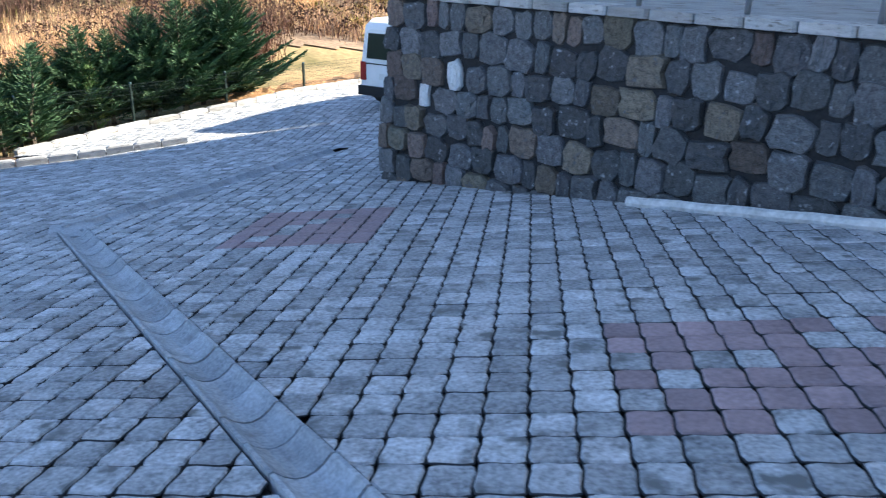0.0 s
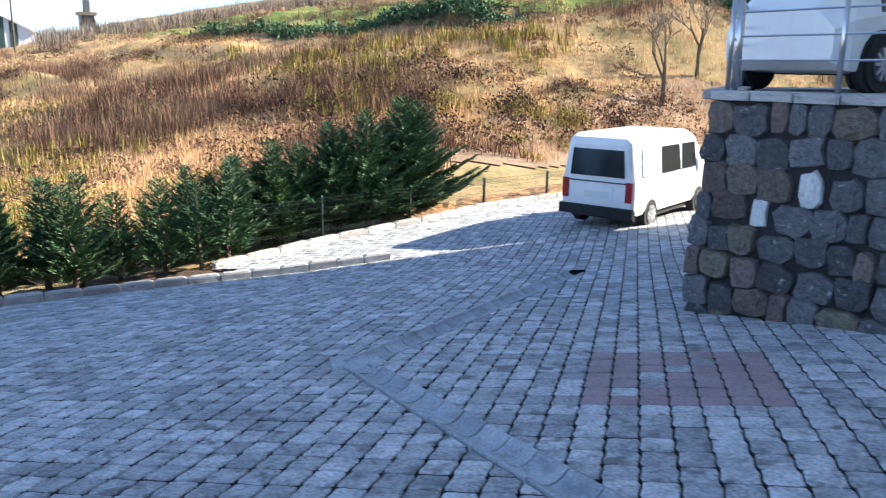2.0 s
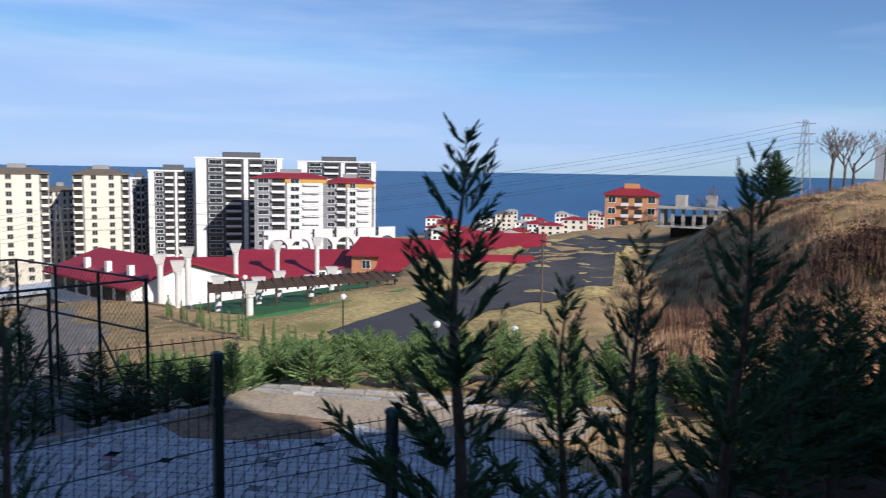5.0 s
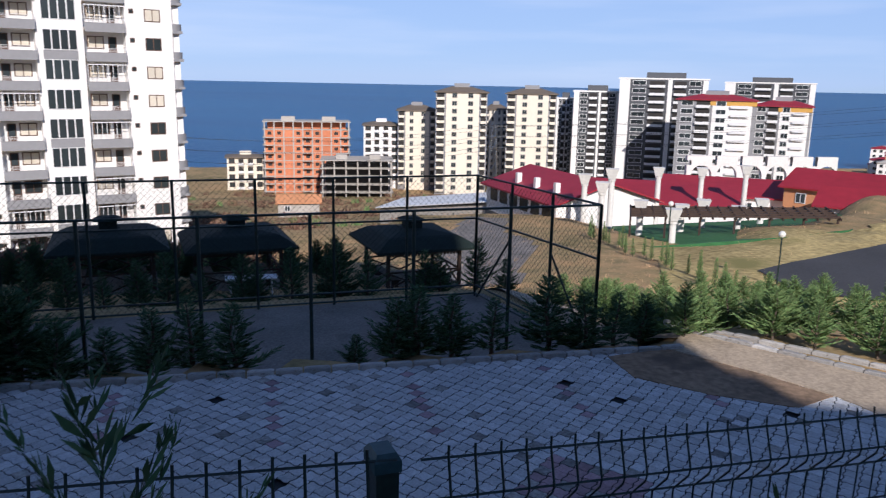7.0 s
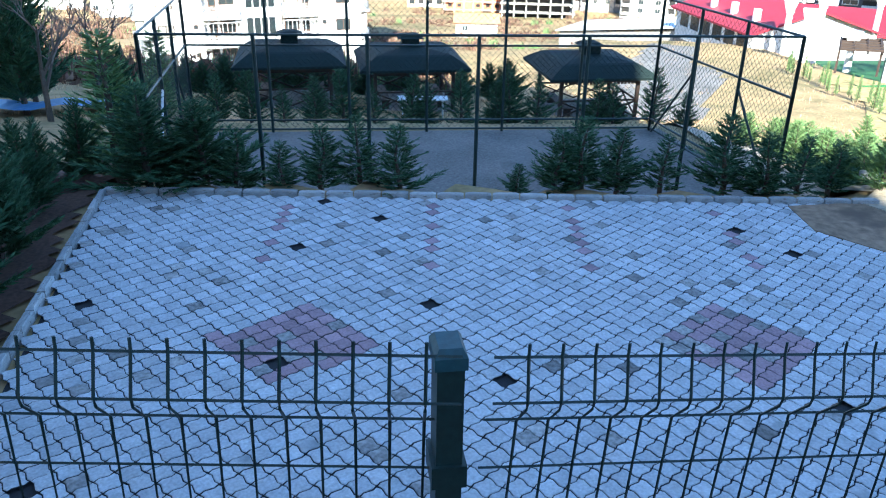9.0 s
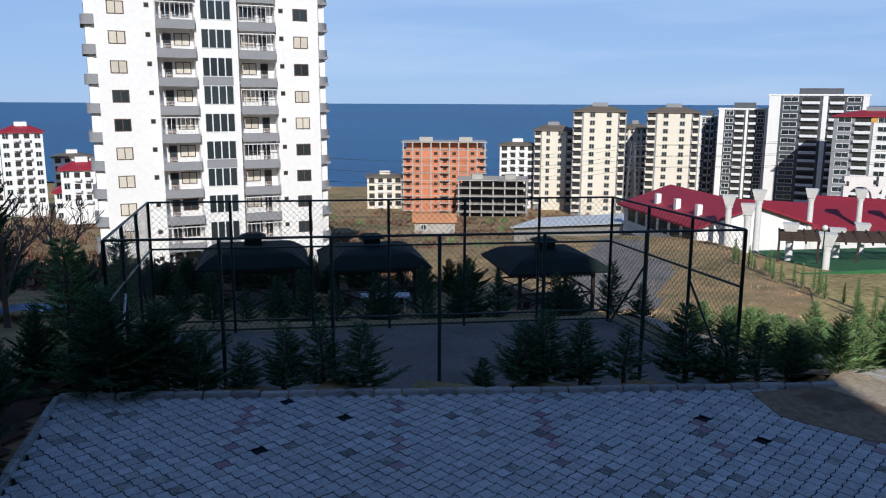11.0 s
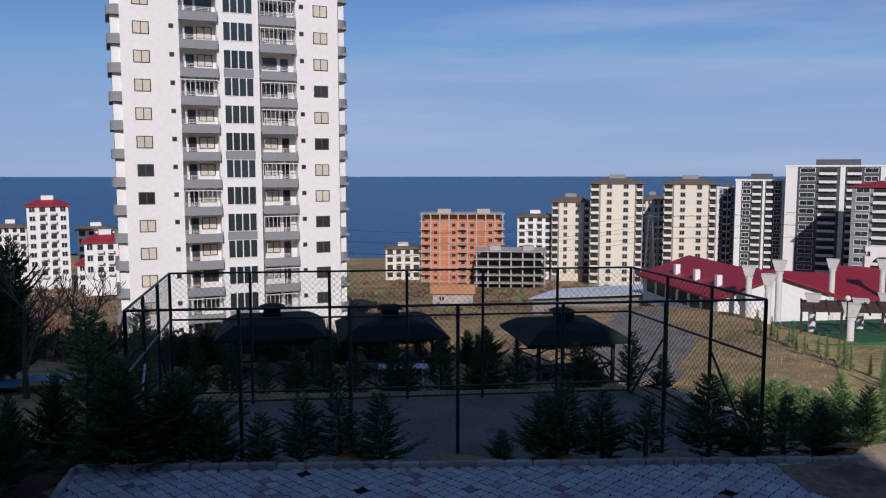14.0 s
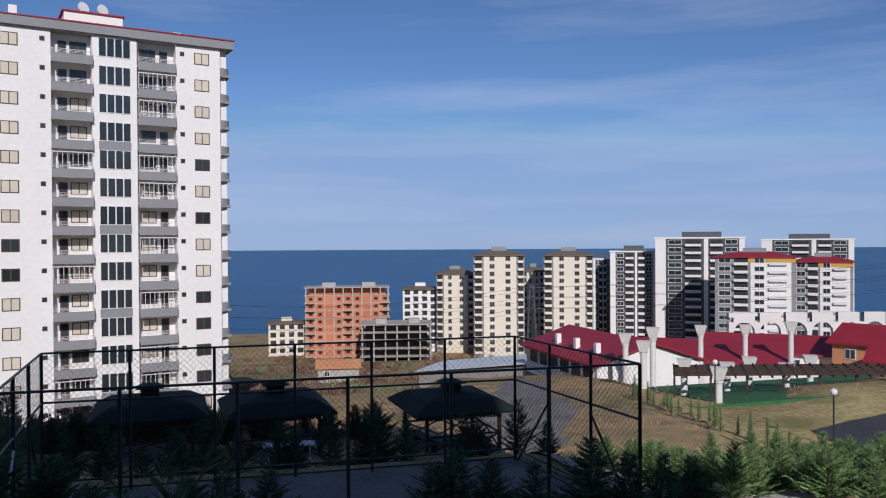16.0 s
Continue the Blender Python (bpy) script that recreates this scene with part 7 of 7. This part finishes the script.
def cut(poly, nx, ny, d):
    """The part of a polygon where nx x + ny y >= d."""
    out = []
    for (x0, y0), (x1, y1) in zip(poly, poly[1:] + poly[:1]):
        s0, s1 = nx * x0 + ny * y0 - d, nx * x1 + ny * y1 - d
        if s0 >= 0:
            out.append((x0, y0))
        if (s0 >= 0) != (s1 >= 0):
            t = s0 / (s0 - s1)
            out.append((x0 + (x1 - x0) * t, y0 + (y1 - y0) * t))
    return out


def frame_at(x, y, zf, ang):
    e = 0.1
    dx, dy = (zf(x + e, y) - zf(x - e, y)) / (2 * e), (zf(x, y + e) - zf(x, y - e)) / (2 * e)
    n = Vector((-dx, -dy, 1)).normalized()
    ax = Vector((math.cos(ang), math.sin(ang), 0))
    ax = (ax - n * ax.dot(n)).normalized()
    ay = n.cross(ax)
    return Matrix(((ax.x, ay.x, n.x, x), (ax.y, ay.y, n.y, y), (ax.z, ay.z, n.z, zf(x, y)), (0, 0, 0, 1)))


def stone_geo(outline, joint):
    """A chamfered stone with a skirt of joint sand round it; returns it and the material slot of each face."""
    n = len(outline)
    cx, cy = sum(p[0] for p in outline) / n, sum(p[1] for p in outline) / n
    low, mid, top = [], [], []
    for x, y in outline:
        L = math.hypot(x - cx, y - cy) or 1
        dx, dy = (x - cx) / L, (y - cy) / L
        low.append((x + dx * joint, y + dy * joint, -0.013))
        mid.append((x, y, -0.008))
        top.append((x - dx * min(0.009, L * 0.5), y - dy * min(0.009, L * 0.5), 0.0))
    fs = [(k, (k + 1) % n, n + (k + 1) % n, n + k) for k in range(n)]
    fs += [(n + k, n + (k + 1) % n, 2 * n + (k + 1) % n, 2 * n + k) for k in range(n)]
    fs.append(tuple(range(2 * n, 3 * n)))
    return Geo().add(low + mid + top, fs), [1] * n + [0] * (n + 1)


def two_tone(geo, slots, name, a, b):
    me2 = geo.mesh(name, a)
    me2.materials.append(b)
    me2.polygons.foreach_set("material_index", slots)
    return me2


def pave(owner, field, zf, origin, ang, cw, ch, corner, mats, red_at, near, skip, rseed, isle, stagger=0.0, wav=0.0055, cuts=None, gap=0.0045):
    """Lays stones over a field; those in the stretch `near` are parts, the rest one mesh."""
    rr = random.Random(rseed)
    outline = paver_outline(cw / 2 - gap, ch / 2 - gap, corner, wav)
    proto, slots = stone_geo(outline, 0.008)
    me_p = {k: two_tone(proto, slots, "paver", M[k], M['joint']) for k in mats}
    tone = {k: [] for k in mats}
    xs, ys = [p[0] for p in field], [p[1] for p in field]
    ca, sa = math.cos(ang), math.sin(ang)
    cx, cy = (min(xs) + max(xs)) / 2, (min(ys) + max(ys)) / 2
    R = math.hypot(max(xs) - min(xs), max(ys) - min(ys)) / 2 + 1
    rest = {k: Geo() for k in mats}
    count = 0
    ox, oy = origin
    i0, j0 = int(((cx - ox) * ca + (cy - oy) * sa) / cw), int((-(cx - ox) * sa + (cy - oy) * ca) / ch)
    ni, nj = int(R / cw), int(R / ch)
    for i in range(i0 - ni, i0 + ni + 1):
        for j in range(j0 - nj, j0 + nj + 1):
            lx, ly = (i + 0.5 + stagger * (j % 2)) * cw, (j + 0.5) * ch
            x, y = ox + lx * ca - ly * sa, oy + lx * sa + ly * ca
            if not inside(x, y, field) or skip(x, y):
                continue
            kind = mats[int(red_at(i, j, x, y, rr))]
            m = frame_at(x, y, zf, ang) @ Matrix.Translation((rr.uniform(-.002, .002), rr.uniform(-.002, .002), rr.uniform(-.004, .003))) @ pose(0, 0, 0, rr.uniform(-.7, .7), rr.uniform(-.7, .7), rr.uniform(-.8, .8))
            lines = cuts(x, y) if cuts else ()
            if lines:
                im = m.inverted()
                for (px, py), (nx, ny), off in lines:
                    for sg in (1, -1):
                        q = im @ Vector((px, py, zf(px, py)))
                        nv = im.to_3x3() @ Vector((nx * sg, ny * sg, 0))
                        poly = cut(outline, nv.x, nv.y, q.x * nv.x + q.y * nv.y + off)
                        if len(poly) > 2 and abs(sum(a[0] * b[1] - b[0] * a[1] for a, b in zip(poly, poly[1:] + poly[:1]))) > 0.004:
                            pg, ps = stone_geo(poly, 0.006)
                            rest[kind].add([m @ Vector(v) for v in pg.v], pg.f)
                            tone[kind].extend(ps)
                continue
            if near(x, y) and count < 300:
                part("paver", me_p[kind], None, owner, m=m)
                count += 1
            else:
                rest[kind].add([m @ Vector(v) for v in proto.v], proto.f)
                tone[kind].extend(slots)
    for k, gg in rest.items():
        if gg.v:
            tagged(part("pavers", two_tone(gg, tone[k], "pavers", M[isle[k]], M['joint']), None, owner), kind="stuff")


def seg_d(x, y, a, b):
    L2 = (b[0] - a[0]) ** 2 + (b[1] - a[1]) ** 2
    t = max(0, min(1, ((x - a[0]) * (b[0] - a[0]) + (y - a[1]) * (b[1] - a[1])) / L2))
    return math.hypot(x - a[0] - t * (b[0] - a[0]), y - a[1] - t * (b[1] - a[1]))


def skip_up(x, y):
    return (x - WALL_A.x) + (y - WALL_A.y) > 0.05 and (x - WALL_A.x) * SD.y - (y - WALL_A.y) * SD.x > 0.05 and y < 15.25 + 0.441 * (x - 0.82)


def drain_cuts(x, y):
    out = []
    for a, b in zip(DRAIN, DRAIN[1:]):
        if seg_d(x, y, a, b) < 0.30:
            L = math.hypot(b[0] - a[0], b[1] - a[1])
            out.append((a, (-(b[1] - a[1]) / L, (b[0] - a[0]) / L), 0.146))
    return out[:1]


RED_UP = [((0.78, 2.58), (2.2, 3.85)), ((-1.9, 6.2), (-0.66, 7.6))]


def red_up(i, j, x, y, rr):
    for (x0, y0), (x1, y1) in RED_UP:
        yy = y + 0.104 * (x - x0)
        if x0 + 0.104 * (y - y0) < x < x1 + 0.104 * (y - y0) and y0 < yy < y1:
            return rr.random() < 0.84
    return False


pave(yard, FIELD, lot_z, (0.73, 2.6), math.atan2(-0.104, 0.9946), 0.188, 0.207, 0.006, ('paver', 'paver_red'), red_up,
     lambda x, y: -1.6 < x < 1.9 and 1.9 < y < 4.9, skip_up, 21, {'paver': 'paver_isle', 'paver_red': 'paver_red'}, cuts=drain_cuts)

LU, LN = Vector((-0.43, 0.903, 0)), Vector((0.903, 0.43, 0))


def red_low(i, j, x, y, rr):
    """0 plain, 1 red, 2 dark and damp."""
    d = Vector((x + 17.5, y + 11.05, 0))
    s, o = d.dot(LU), d.dot(LN)
    for k in range(5):
        if abs(s - (3.55 + 2.5 * k)) < 0.09 and 0.2 < o < 2.9:
            return 1 if rr.random() < 0.6 else 0
    for s0, o0 in ((4.35, 5.1), (10.1, 5.0)):
        if abs(s - s0) * 0.9 + abs(o - o0) < 1.0:
            return 1 if rr.random() < 0.75 else 2
    worn = noise.noise(Vector((x * 0.55, y * 0.55, 7.0)))
    return 2 if rr.random() < 0.02 + 0.13 * max(0.0, worn) else 0


lost = random.Random(77)


def gone_low(x, y):
    """A few stones are missing."""
    return lost.random() < 0.002 + 0.014 * max(0.0, noise.noise(Vector((x * 0.8, y * 0.8, 3.0))))


pave(lowyard, LOT, lambda x, y: LOW_Z, (-17.5, -11.05), math.atan2(LU.y, LU.x) + radians(45), 0.215, 0.215, 0.003, ('paver_low', 'paver_low_red', 'paver_low_dark'), red_low,
     lambda x, y: (Vector((x, y, 0)) - Vector((-12.6, -3.5, 0))).length < 2.1, gone_low, 33, {'paver_low': 'paver_low_isle', 'paver_low_red': 'paver_low_red', 'paver_low_dark': 'paver_low_dark'}, wav=0.015, gap=0.0062)
